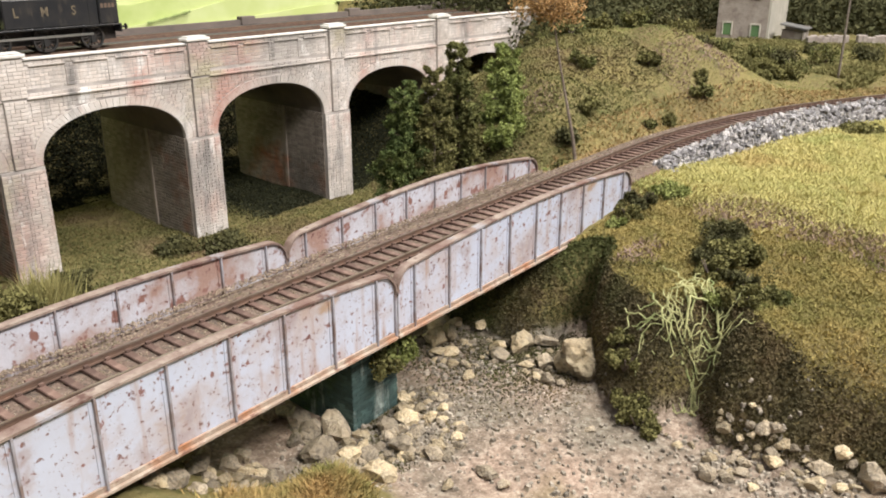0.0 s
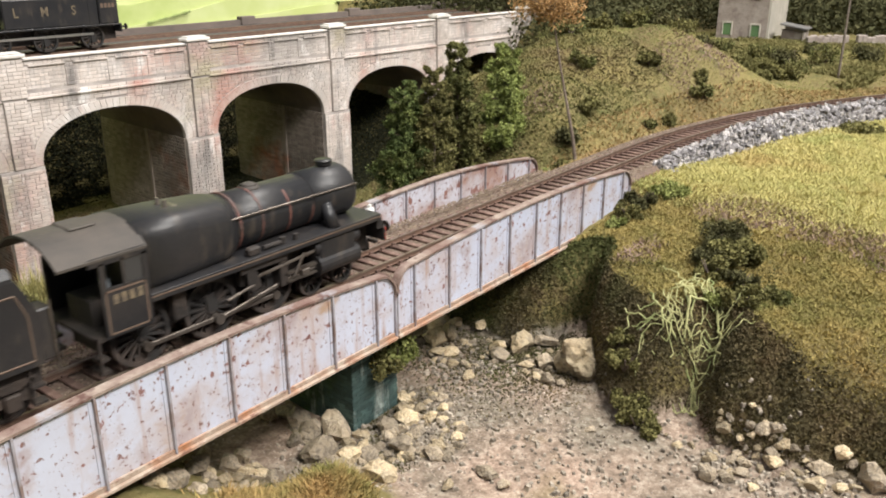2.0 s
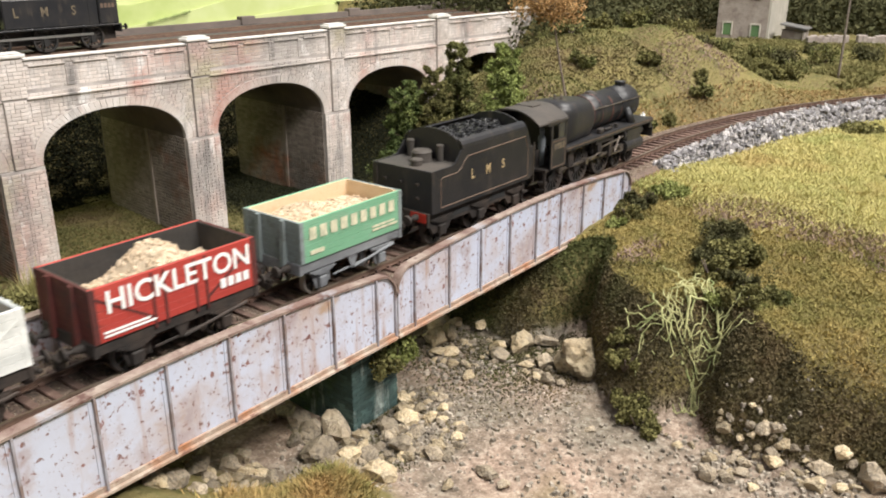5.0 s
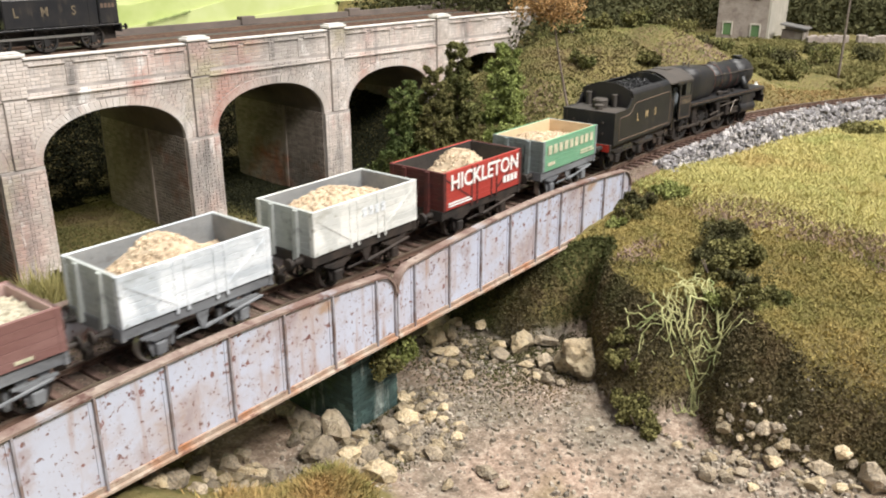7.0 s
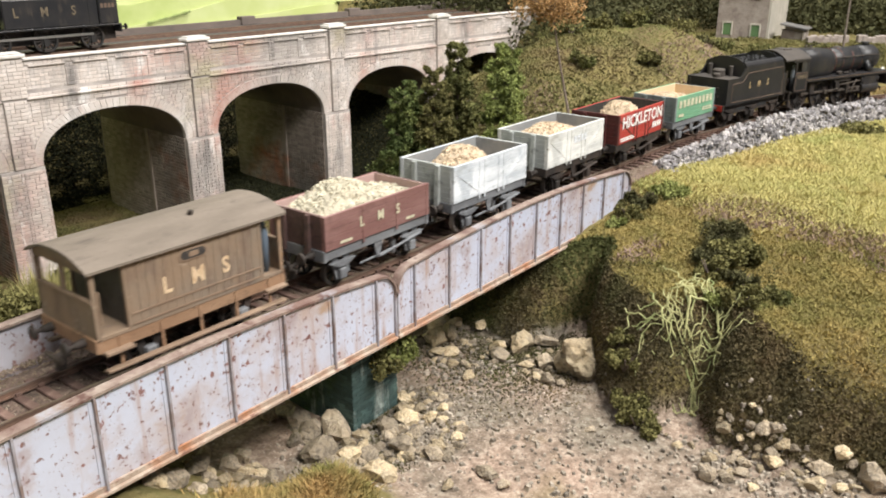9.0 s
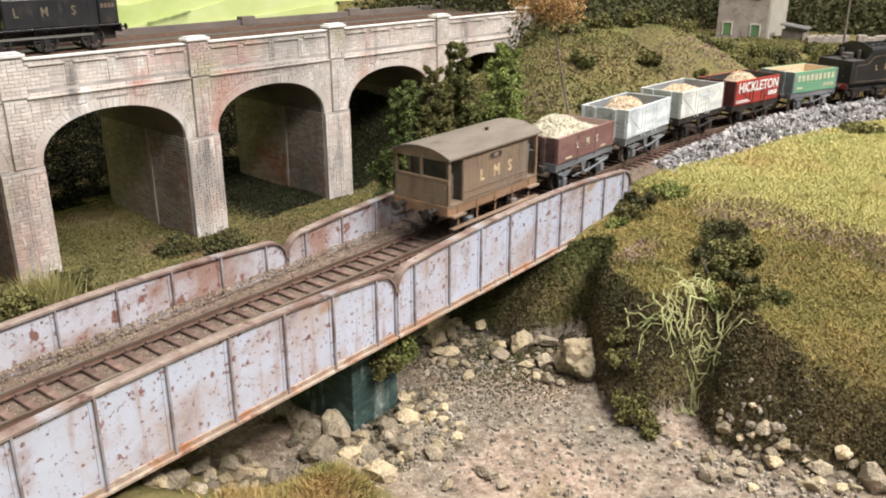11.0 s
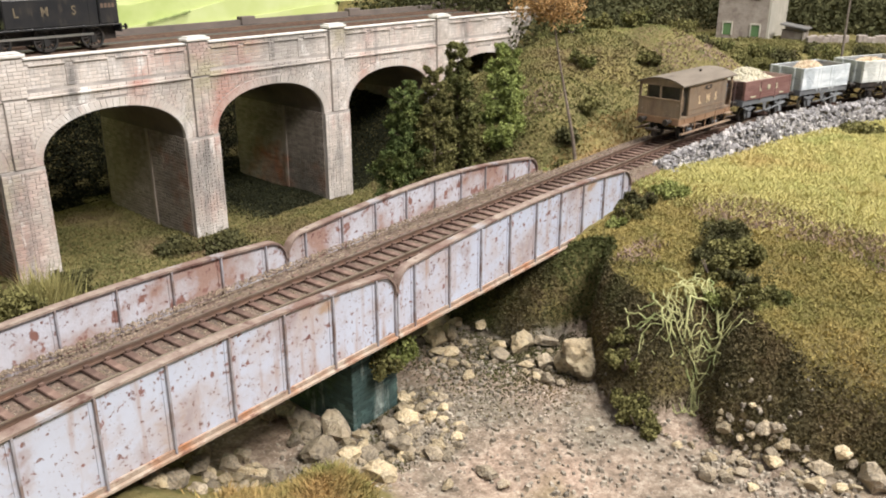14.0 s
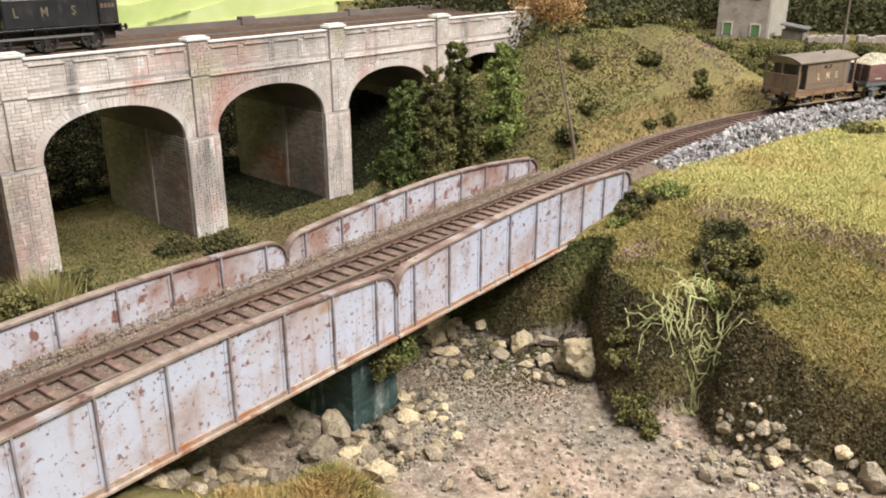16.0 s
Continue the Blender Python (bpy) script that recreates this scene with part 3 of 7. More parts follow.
WHEELS = []     # (wheelset, x, radius, throw) for the motions
RODS = []


def wheelset(parent, x, r, spokes=8, tyre=M_WHEEL):
    ax = thing("wheelset", "", "", at(x, 0, r))
    ax.parent = parent
    bm = bmesh.new()
    cyl(bm, (0, -10, 0), (0, 10, 0), 0.9, seg=10)
    axle = part("axle", bm, M_UNDER, ax)
    for s in (-1, 1):
        bm = bmesh.new()
        n = 28
        for a, b, y0, y1 in ((r, r * 0.84, 7.3, 9.6),):
            rings = [[bm.verts.new((rr * math.cos(2 * math.pi * i / n), s * yy, rr * math.sin(2 * math.pi * i / n))) for i in range(n)] for rr, yy in ((a, y0), (a, y1), (b, y1), (b, y0))]
            for q in range(4):
                for i in range(n):
                    bm.faces.new((rings[q][i], rings[q][(i + 1) % n], rings[(q + 1) % 4][(i + 1) % n], rings[(q + 1) % 4][i]))
        part("tyre", bm, tyre, ax)
        bm = bmesh.new()
        cyl(bm, (0, s * 7.6, 0), (0, s * 9.9, 0), r * 0.2, seg=12)
        for k in range(spokes):
            m = Matrix.Rotation(2 * math.pi * k / spokes, 4, "Y")
            box(bm, -0.04 * r, 0.04 * r, min(s * 8, s * 9.2), max(s * 8, s * 9.2), r * 0.15, r * 0.87, 0, m)
        if spokes > 10:
            box(bm, -r * 0.16, r * 0.16, min(s * 8.4, s * 10.1), max(s * 8.4, s * 10.1), -r * 0.48, r * 0.1)
            box(bm, -r * 0.42, r * 0.42, min(s * 8.2, s * 9.4), max(s * 8.2, s * 9.4), r * 0.58, r * 0.86)
        bmesh.ops.recalc_face_normals(bm, faces=bm.faces)
        part("spokes", bm, M_WHEEL, ax)
    WHEELS.append((ax, x, r))
    return ax


def buffer_pair(parent, x, z, way, half=8.6, color=M_UNDER):
    for s in (-1, 1):
        bm = bmesh.new()
        cyl(bm, (x, s * half, z), (x + way * 3.2, s * half, z), 1.5, 1.1, 12)
        cyl(bm, (x + way * 3.2, s * half, z), (x + way * 5.6, s * half, z), 0.7, seg=10)
        cyl(bm, (x + way * 5.6, s * half, z), (x + way * 6.4, s * half, z), 2.3, 2.0, 16)
        part("buffer", bm, color, parent)


def coupling(parent, x, way):
    bm = bmesh.new()
    cyl(bm, (x, 0, 9.5), (x + way * 5, 0, 8.8), 0.8, seg=8)
    box(bm, min(x + way * 4.5, x + way * 6), max(x + way * 4.5, x + way * 6), -5.2, 5.2, 8.0, 9.4, 0.2)
    box(bm, min(x + way * 2, x + way * 5), max(x + way * 2, x + way * 5), -1.1, 1.1, 4.4, 9)
    part("coupling", bm, M_UNDER, parent)


TRAIN = []      # (thing, place along the line at the start)


def locomotive():
    o = thing("steam_locomotive", "weathered black steam locomotive with lined cabside", "locomotive")
    TRAIN.append((o, -209.8))
    bm = bmesh.new()
    loft(bm, [(-42, 34.6, 14.2, 11.4, 4.4), (-26, 34.3, 13.6, 11.2, 4.2), (-9, 33.9, 12.4, 10.8, 3.4), (-5, 33.8, 11.4, 10.5, 2.4)])
    part("firebox", bm, M_BLACK, o, "", True)
    bm = bmesh.new()
    loft(bm, [(-7, 33.8, 10.8, 10.3, 2.0), (12, 34.1, 10.2, 9.9, 2.0), (31, 34.2, 9.8, 9.7, 2.0)])
    b = part("boiler", bm, M_BLACK, o, "", True)
    for x in (-3.0, 6.5, 19.0, 30.0):
        bm = bmesh.new()
        rr = 10.95 - 0.03 * (x + 7)
        loft(bm, [(x - 0.45, 34.0, rr, rr - 0.25, 2.0), (x + 0.45, 34.0, rr, rr - 0.25, 2.0)])
        part("boiler_band", bm, M_BAND, b, "thin rusty boiler band")
    bm = bmesh.new()
    loft(bm, [(31, 34.2, 10.2, 10.1, 2.0), (51, 34.2, 10.2, 10.1, 2.0), (52.4, 34.2, 9.6, 9.5, 2.0), (53.4, 34.2, 7.2, 7.2, 2.0)])
    s = part("smokebox", bm, M_BLACK, o, "", True)
    bm = bmesh.new()
    cyl(bm, (53.2, 0, 34.2), (54.2, 0, 34.2), 6.6, 6.0, 24)
    cyl(bm, (54.2, 0, 34.2), (55.6, 0, 34.2), 0.7, seg=8)
    box(bm, 54.0, 54.7, -5.6, 5.6, 35.2, 36.0)
    box(bm, 54.0, 54.7, -5.6, 5.6, 31.6, 32.4)
    part("smokebox_door", bm, M_BLACK, s)
    bm = bmesh.new()
    cyl(bm, (45, 0, 42.6), (45, 0, 44.2), 4.6, 3.3, 20)
    cyl(bm, (45, 0, 44.2), (45, 0, 45.8), 3.0, 3.1, 20)
    cyl(bm, (45, 0, 45.8), (45, 0, 46.5), 3.5, 3.3, 20)
    part("chimney", bm, M_BLACK, o, "", True)
    bm = bmesh.new()
    cyl(bm, (9.5, 0, 42.6), (9.5, 0, 44.6), 4.2, 3.2, 20)
    cyl(bm, (9.5, 0, 44.6), (9.5, 0, 45.2), 3.2, 1.8, 20)
    part("dome", bm, M_ROOFBLACK, o, "", True)
    bm = bmesh.new()
    for y in (-2.0, 2.0):
        cyl(bm, (-25, y, 44.5), (-25, y, 47.6), 1.0, 0.7, 8)
    box(bm, -29, -21, -3.6, 3.6, 44.5, 45.3, 0.3)
    part("safety_valve", bm, M_ROD, o, "dull brass-grey safety valves")
    # handrail
    for y in (-1, 1):
        bm = bmesh.new()
        cyl(bm, (-42, y * 11.9, 38.6), (52, y * 10.3, 37.6), 0.33, seg=6)
        for x in (-30, -10, 10, 30, 50):
            cyl(bm, (x, y * 9.5, 37.9), (x, y * 11.1, 37.9), 0.3, seg=6)
        part("handrail", bm, M_ROD, o)
    # running plate and valance
    bm = bmesh.new()
    box(bm, -42, 58.5, -16.4, 16.4, 24.3, 25.1, 0.15)
    part("running_plate", bm, M_BLACK, o)
    for y in (-1, 1):
        bm = bmesh.new()
        box(bm, -42, 58.5, min(y * 15.7, y * 16.5), max(y * 15.7, y * 16.5), 22.7, 24.3)
        part("valance", bm, M_BLACK, o)
        bm = bmesh.new()
        box(bm, -42, 58.5, min(y * 16.4, y * 16.62), max(y * 16.4, y * 16.58), 24.0, 24.35)
        part("valance_lining", bm, M_LINING, o, "faded red-brown lining")
    # front: drop plate, buffer beam, lamp
    bm = bmesh.new()
    prism(bm, [(58.5, 25.1), (61, 21), (61, 18.6), (57.5, 18.6), (57.5, 24.4)], -15, 15)
    part("front_apron", bm, M_BLACK, o)
    bm = bmesh.new()
    box(bm, 61, 62.0, -15.4, 15.4, 13.0, 18.6, 0.2)
    beam = part("buffer_beam", bm, M_BLACK, o)
    bm = bmesh.new()
    box(bm, 62.0, 62.3, -15.2, 15.2, 13.2, 18.4)
    part("beam_face", bm, M_BEAMRED, beam, "red front of the buffer beam")
    buffer_pair(o, 62.3, 16.2, 1, 9.6)
    for y in (-9.0, 9.0):
        bm = bmesh.new()
        box(bm, 58.8, 61.6, y - 1.3, y + 1.3, 21.2, 25.4, 0.3)
        cyl(bm, (60.2, y, 25.4), (60.2, y, 26.8), 0.7, seg=8)
        part("headlamp", bm, M_WHITE, o, "small white headlamp")
    coupling(o, 62.3, 1)
    # frames
    bm = bmesh.new()
    box(bm, -56, 60, -6.6, 6.6, 8.5, 24.4)
    part("frame", bm, M_UNDER, o)
    # cylinders and valve gear
    for y in (-1, 1):
        bm = bmesh.new()
        box(bm, 27, 45, min(y * 8, y * 15.6), max(y * 8, y * 15.6), 9.4, 22.7, 0.8)
        cyl(bm, (26, y * 13, 12.6), (46.5, y * 13, 12.6), 3.9, seg=18)
        cyl(bm, (25, y * 13, 19.4), (47.5, y * 13, 19.4), 2.6, seg=16)
        part("cylinder", bm, M_BLACK, o)
        bm = bmesh.new()
        box(bm, 11, 27, min(y * 12.6, y * 14.4), max(y * 12.6, y * 14.4), 13.6, 14.5)
        box(bm, 11, 27, min(y * 12.6, y * 14.4), max(y * 12.6, y * 14.4), 10.6, 11.4)
        part("slide_bar", bm, M_ROD, o)
        bm = bmesh.new()
        box(bm, 9, 12.5, min(y * 9, y * 14.4), max(y * 9, y * 14.4), 10.2, 23, 0.3)
        box(bm, -8, 12, min(y * 14, y * 15), max(y * 14, y * 15), 19.8, 22.4, 0.3)
        prism(bm, [(-6, 22), (-2, 22), (0, 14), (-3, 12.5), (-5, 14)], y * 13.6, y * 14.8)
        part("motion_bracket", bm, M_UNDER, o)
        bm = bmesh.new()
        cyl(bm, (26, y * 14.2, 19.0), (-2, y * 14.2, 17.2), 0.6, seg=6)
        cyl(bm, (15, y * 14.6, 12.4), (20, y * 14.6, 20.0), 0.55, seg=6)
        cyl(bm, (-14, y * 14.6, 13.0), (-3, y * 14.6, 15.0), 0.55, seg=6)
        part("valve_rod", bm, M_ROD, o)
        # steam pipe and injector pipes
        bm = bmesh.new()
        cyl(bm, (36, y * 9.4, 33.0), (36, y * 13.4, 24.6), 2.4, 2.6, 12)
        part("steam_pipe", bm, M_BLACK, o, "", True)
        bm = bmesh.new()
        box(bm, -4, 1, min(y * 12, y * 15), max(y * 12, y * 15), 25, 28.0, 0.6)
        cyl(bm, (3, y * 13.5, 26.4), (11, y * 13.0, 26.0), 0.8, seg=8)
        cyl(bm, (12, y * 13, 25), (12, y * 13, 27.6), 1.2, seg=8)
        cyl(bm, (18, y * 13, 25), (18, y * 13, 27.2), 1.0, seg=8)
        part("lubricator", bm, M_UNDER, o)
        # splasher hints and sandboxes
        bm = bmesh.new()
        box(bm, -33, -28, min(y * 9, y * 13), max(y * 9, y * 13), 12, 22.7, 0.5)
        box(bm, -6, -2, min(y * 9, y * 12), max(y * 9, y * 12), 14, 22.7, 0.5)
        part("sandbox", bm, M_UNDER, o)
    # wheels
    wheelset(o, 43, 5.6, 9)
    wheelset(o, 27, 5.6, 9)
    for x in (8.0, -17.0, -43.0):
        wheelset(o, x, 10.3, 17)
    # coupling rods and connecting rods, keyed with the wheels
    for y in (-1, 1):
        bm = bmesh.new()
        box(bm, -43, 8, min(y * 10.6, y * 11.6), max(y * 10.6, y * 11.6), -0.8, 0.8, 0.2)
        for x in (8.0, -17.0, -43.0):
            cyl(bm, (x, y * 10.2, 0), (x, y * 12.1, 0), 1.6, seg=12)
        rod = part("coupling_rod", bm, M_ROD, o)
        bm = bmesh.new()
        box(bm, 0, 37.5, min(y * 12.2, y * 13.0), max(y * 12.2, y * 13.0), -0.75, 0.75, 0.2)
        cyl(bm, (0, y * 12.0, 0), (0, y * 13.3, 0), 1.8, seg=12)
        con = part("connecting_rod", bm, M_ROD, o)
        bm = bmesh.new()
        box(bm, -1.8, 1.8, min(y * 12.4, y * 14.6), max(y * 12.4, y * 14.6), -1.0, 1.0, 0.2)
        cyl(bm, (1.5, y * 13.4, 0), (10, y * 13.4, 0), 0.6, seg=8)
        cross = part("crosshead", bm, M_ROD, o)
        RODS.append((rod, con, cross, y))
    # cab
    for y in (-1, 1):
        a, b = min(y * 15.4, y * 16.2), max(y * 15.4, y * 16.2)
        bm = bmesh.new()
        box(bm, -57, -42, a, b, 16.2, 31.2)
        box(bm, -57, -55.4, a, b, 31.2, 39.0)
        box(bm, -43.6, -42, a, b, 31.2, 39.0)
        box(bm, -50.2, -49.2, a, b, 31.2, 39.0)
        box(bm, -60, -42, a, b, 38.4, 41.0)
        box(bm, -57.4, -56.8, min(y * 16.0, y * 16.6), max(y * 16.0, y * 16.6), 16, 34)
        part("cab_side", bm, M_BLACK, o)
        bm = bmesh.new()
        out = [(-56, 17.2), (-43.4, 17.2), (-43.4, 30.2), (-56, 30.2)]
        for (x0, z0), (x1, z1) in zip(out, out[1:] + out[:1]):
            box(bm, min(x0, x1) - 0.25, max(x0, x1) + 0.25, min(y * 16.1, y * 16.32), max(y * 16.1, y * 16.32), min(z0, z1) - 0.25, max(z0, z1) + 0.25)
        part("cab_lining", bm, M_LINING, o, "faded red-brown panel lining")
        bars([(-54 + k * 2.6, 26.0, 1.7, 2.9) for k in range(4)], at(0, y * 16.3, 0), M_FOOTGOLD, o, "number_marking")
        bm = bmesh.new()
        box(bm, -49.0, -43.6, min(y * 15.7, y * 15.9), max(y * 15.7, y * 15.9), 31.2, 38.6)
        part("cab_window", bm, M_GLASS, o)
        bm = bmesh.new()
        box(bm, -60, -57, min(y * 10, y * 15), max(y * 10, y * 15), 5, 6)
        box(bm, -60, -57, min(y * 11, y * 15), max(y * 11, y * 15), 9, 10)
        box(bm, -60, -59.2, min(y * 14.4, y * 15.2), max(y * 14.4, y * 15.2), 5, 17)
        part("cab_steps", bm, M_UNDER, o)
    bm = bmesh.new()
    arc = [(-16.4 + 32.8 * i / 16, 40.6 + 6.2 * (1 - (abs(-1 + i / 8)) ** 2.3)) for i in range(17)]
    prism(bm, arc + [(y, z - 0.8) for y, z in reversed(arc)], -69, -41.5, "x")
    roof = part("cab_roof", bm, M_ROOFBLACK, o, "dusty dark grey cab roof")
    bm = bmesh.new()
    box(bm, -58, -50, -5, 5, 46.4, 47.2, 0.3)
    part("roof_hatch", bm, M_ROOFBLACK, roof)
    bm = bmesh.new()
    box(bm, -43, -42, -15.4, 15.4, 16, 41)
    part("cab_front", bm, M_BLACK, o)
    bm = bmesh.new()
    box(bm, -60, -42, -15.4, 15.4, 15.4, 16.4)
    part("cab_floor", bm, M_UNDER, o)
    return o


def tender():
    o = thing("tender", "weathered black coal tender lined in red-brown and lettered L M S", "tender")
    TRAIN.append((o, -322.8))
    side = [(-37.5, 16.4), (37.5, 16.4), (37.5, 31), (35.5, 37), (33.2, 41.5), (-15.0, 41.0), (-17.4, 40.0), (-19.4, 37.5), (-21.5, 35.4), (-24.5, 34.6), (-37.5, 34.6)]
    for y in (-1, 1):
        bm = bmesh.new()
        prism(bm, side, y * 15.6, y * 16.4)
        part("tank_side", bm, M_BLACK, o)
        # inward curving coal plate
        bm = bmesh.new()
        prism(bm, [(y * 16.4, 40.8), (y * 16.2, 42.4), (y * 15.3, 43.6), (y * 13.6, 44.6), (y * 13.2, 44.0), (y * 15.0, 42.6), (y * 15.6, 40.8)], -16.6, 32.6, "x")
        part("coal_plate", bm, M_BLACK, o)
        bm = bmesh.new()
        out = [(-31.5, 18.2), (34.8, 18.2), (34.8, 31), (32.2, 37.6), (-12.6, 37.0), (-15.2, 35.4), (-17.4, 32.6), (-20.5, 31.2), (-30.5, 31.0), (-31.5, 30.2)]
        for (x0, z0), (x1, z1) in zip(out, out[1:] + out[:1]):
            cyl(bm, (x0, y * 16.42, z0), (x1, y * 16.42, z1), 0.24, seg=5)
        part("tank_lining", bm, M_LINING, o, "faded red-brown panel lining")
    for t, x in (("L", -9.2), ("M", 2.4), ("S", 14.0)):
        letters(t, 4.4, at(x, -16.5, 26.4, 90), M_GOLD, o, 1, 0.8, 0.14)
    bm = bmesh.new()
    box(bm, -37.5, -36.7, -15.6, 15.6, 16.4, 34.6)
    box(bm, 30, 31, -15.6, 15.6, 16.4, 36)
    box(bm, -36.7, 30, -15.6, 15.6, 16.4, 24)
    part("tank_body", bm, M_BLACK, o)
    bm = bmesh.new()
    box(bm, -37.2, -16, -15.6, 15.6, 33.4, 34.3)
    deck = part("rear_deck", bm, M_ROOFBLACK, o, "dusty grey rear deck")
    for x, nm in ((-16.2, "rear_bulkhead"), (30.6, "front_bulkhead")):
        bm = bmesh.new()
        arc = [(-15.2 + 30.4 * i / 16, 40.5 + 7.2 * math.sqrt(max(0, 1 - (-1 + i / 8) ** 2))) for i in range(17)]
        prism(bm, [(-15.2, 30)] + arc + [(15.2, 30)], x - 0.5, x + 0.5, "x")
        part(nm, bm, M_BLACK, o)
    bm = bmesh.new()
    cyl(bm, (-23.5, 0.5, 34.3), (-23.5, 0.5, 38.4), 4.4, 4.2, 22)
    cyl(bm, (-23.5, 0.5, 38.4), (-23.5, 0.5, 39.3), 4.5, 3.6, 22)
    part("filler_cap", bm, M_ROOFBLACK, deck)
    for x, y, r, h in ((-30.5, -2.5, 2.4, 2.2), (-19.0, -6.0, 1.5, 6.6), (-19.0, 10.5, 1.6, 6.8)):
        bm = bmesh.new()
        cyl(bm, (x, y, 34.3), (x, y, 34.3 + h), r, seg=14)
        cyl(bm, (x, y, 34.3 + h), (x, y, 34.9 + h), r * 1.15, r, 14)
        part("tank_vent", bm, M_ROOFBLACK, deck)
    for y in (-1, 1):
        bm = bmesh.new()
        box(bm, 37.5, 42.0, min(y * 8.5, y * 15.4), max(y * 8.5, y * 15.4), 16.4, 31.5, 0.5)
        part("front_locker", bm, M_BLACK, o, "dusty black locker at the tender front")
        bm = bmesh.new()
        cyl(bm, (41.0, y * 15.9, 12), (41.0, y * 15.9, 33.5), 0.3, seg=6)
        part("handrail", bm, M_ROD, o)
    # rear fittings, beam
    bm = bmesh.new()
    for z in (22, 28):
        for y in (-9, 0, 9):
            box(bm, -38.6, -37.5, y - 0.7, y + 0.7, z, z + 1)
    cyl(bm, (-38, 13.5, 17), (-38, 13.5, 33), 0.3, seg=6)
    cyl(bm, (-38.6, 3, 18), (-38.6, 5, 24), 0.4, seg=6)
    part("lamp_iron", bm, M_UNDER, o)
    bm = bmesh.new()
    box(bm, -39.2, -37.7, -15.6, 15.6, 12.6, 17.0, 0.2)
    beam = part("buffer_beam", bm, M_UNDER, o, "grimy black rear buffer beam")
    for y in (-10.5, 10.5):
        bm = bmesh.new()
        box(bm, -39.5, -39.2, y - 4.2, y + 4.2, 12.8, 16.8, 0.1)
        part("red_patch", bm, M_BEAMRED, beam, "red paint showing round the buffer")
    buffer_pair(o, -39.5, 14.8, -1, 9.6)
    coupling(o, -39.2, -1)
    # outside frame with slots, springs and axleboxes
    xs = (-28.0, 0.0, 28.0)
    for y in (-1, 1):
        bm = bmesh.new()
        a, b = y * 12.2, y * 13.4
        prism(bm, [(-37, 16.4), (37, 16.4), (37, 10)] + [p for x in reversed(xs) for p in ((x + 7.2, 9.6), (x + 5.2, 6.5), (x - 5.2, 6.5), (x - 7.2, 9.6))] + [(-37, 10)], a, b)
        part("frame", bm, M_UNDER, o)
        for x in (-14.0, 14.0):
            bm = bmesh.new()
            prism(bm, [(x - 6.5, 11), (x - 4.5, 13.6), (x + 4.5, 13.6), (x + 6.5, 11)], y * 13.3, y * 13.55)
            part("frame_slot", bm, M_GLASS, o)
        for x in xs:
            bm = bmesh.new()
            box(bm, x - 2.2, x + 2.2, min(y * 13.4, y * 15.2), max(y * 13.4, y * 15.2), 5.2, 10.0, 0.4)
            part("axlebox", bm, M_UNDER, o)
            bm = bmesh.new()
            for i in range(4):
                box(bm, x - 7 + 1.4 * i, x + 7 - 1.4 * i, min(y * 13.5, y * 14.8), max(y * 13.5, y * 14.8), 12.6 - 0.55 * i, 13.1 - 0.55 * i)
            part("leaf_spring", bm, M_UNDER, o)
        bm = bmesh.new()
        box(bm, 33, 37, min(y * 12, y * 15.4), max(y * 12, y * 15.4), 4.6, 5.4)
        box(bm, 33, 37, min(y * 12.4, y * 15.4), max(y * 12.4, y * 15.4), 9.6, 10.4)
        box(bm, 33, 33.8, min(y * 14, y * 14.8), max(y * 14, y * 14.8), 4.6, 16.4)
        part("steps", bm, M_UNDER, o)
    bm = bmesh.new()
    box(bm, -37, 37, -6.4, 6.4, 9, 16.4)
    part("inner_frame", bm, M_UNDER, o)
    for x in xs:
        wheelset(o, x, 7.4, 12)
    return o


def lumps(rnd, spots, size, squash=0.8):
    """Small angular stones joined in one mesh: spots are (x, y, z)."""
    v, f = [], []
    for x, y, z in spots:
        i = len(v)
        s = size * rnd.uniform(0.55, 1.35)
        a = rnd.uniform(0, 6.3)
        pts = [(math.cos(a + k * 1.57 + rnd.uniform(-0.35, 0.35)) * s * rnd.uniform(0.7, 1.1), math.sin(a + k * 1.57 + rnd.uniform(-0.3, 0.3)) * s * rnd.uniform(0.7, 1.1)) for k in range(4)]
        h = s * squash * rnd.uniform(0.7, 1.2)
        tx, ty = rnd.uniform(-0.3, 0.3) * s, rnd.uniform(-0.3, 0.3) * s
        v += [(x + p, y + q, z - h * 0.6 + rnd.uniform(-0.2, 0.2) * s) for p, q in pts]
        v += [(x + p * 0.62 + tx, y + q * 0.62 + ty, z + h * rnd.uniform(0.5, 1.0)) for p, q in pts]
        f += [(i + 3, i + 2, i + 1, i), (i + 4, i + 5, i + 6, i + 7)] + [(i + k, i + (k + 1) % 4, i + 4 + (k + 1) % 4, i + 4 + k) for k in range(4)]
    return v, f


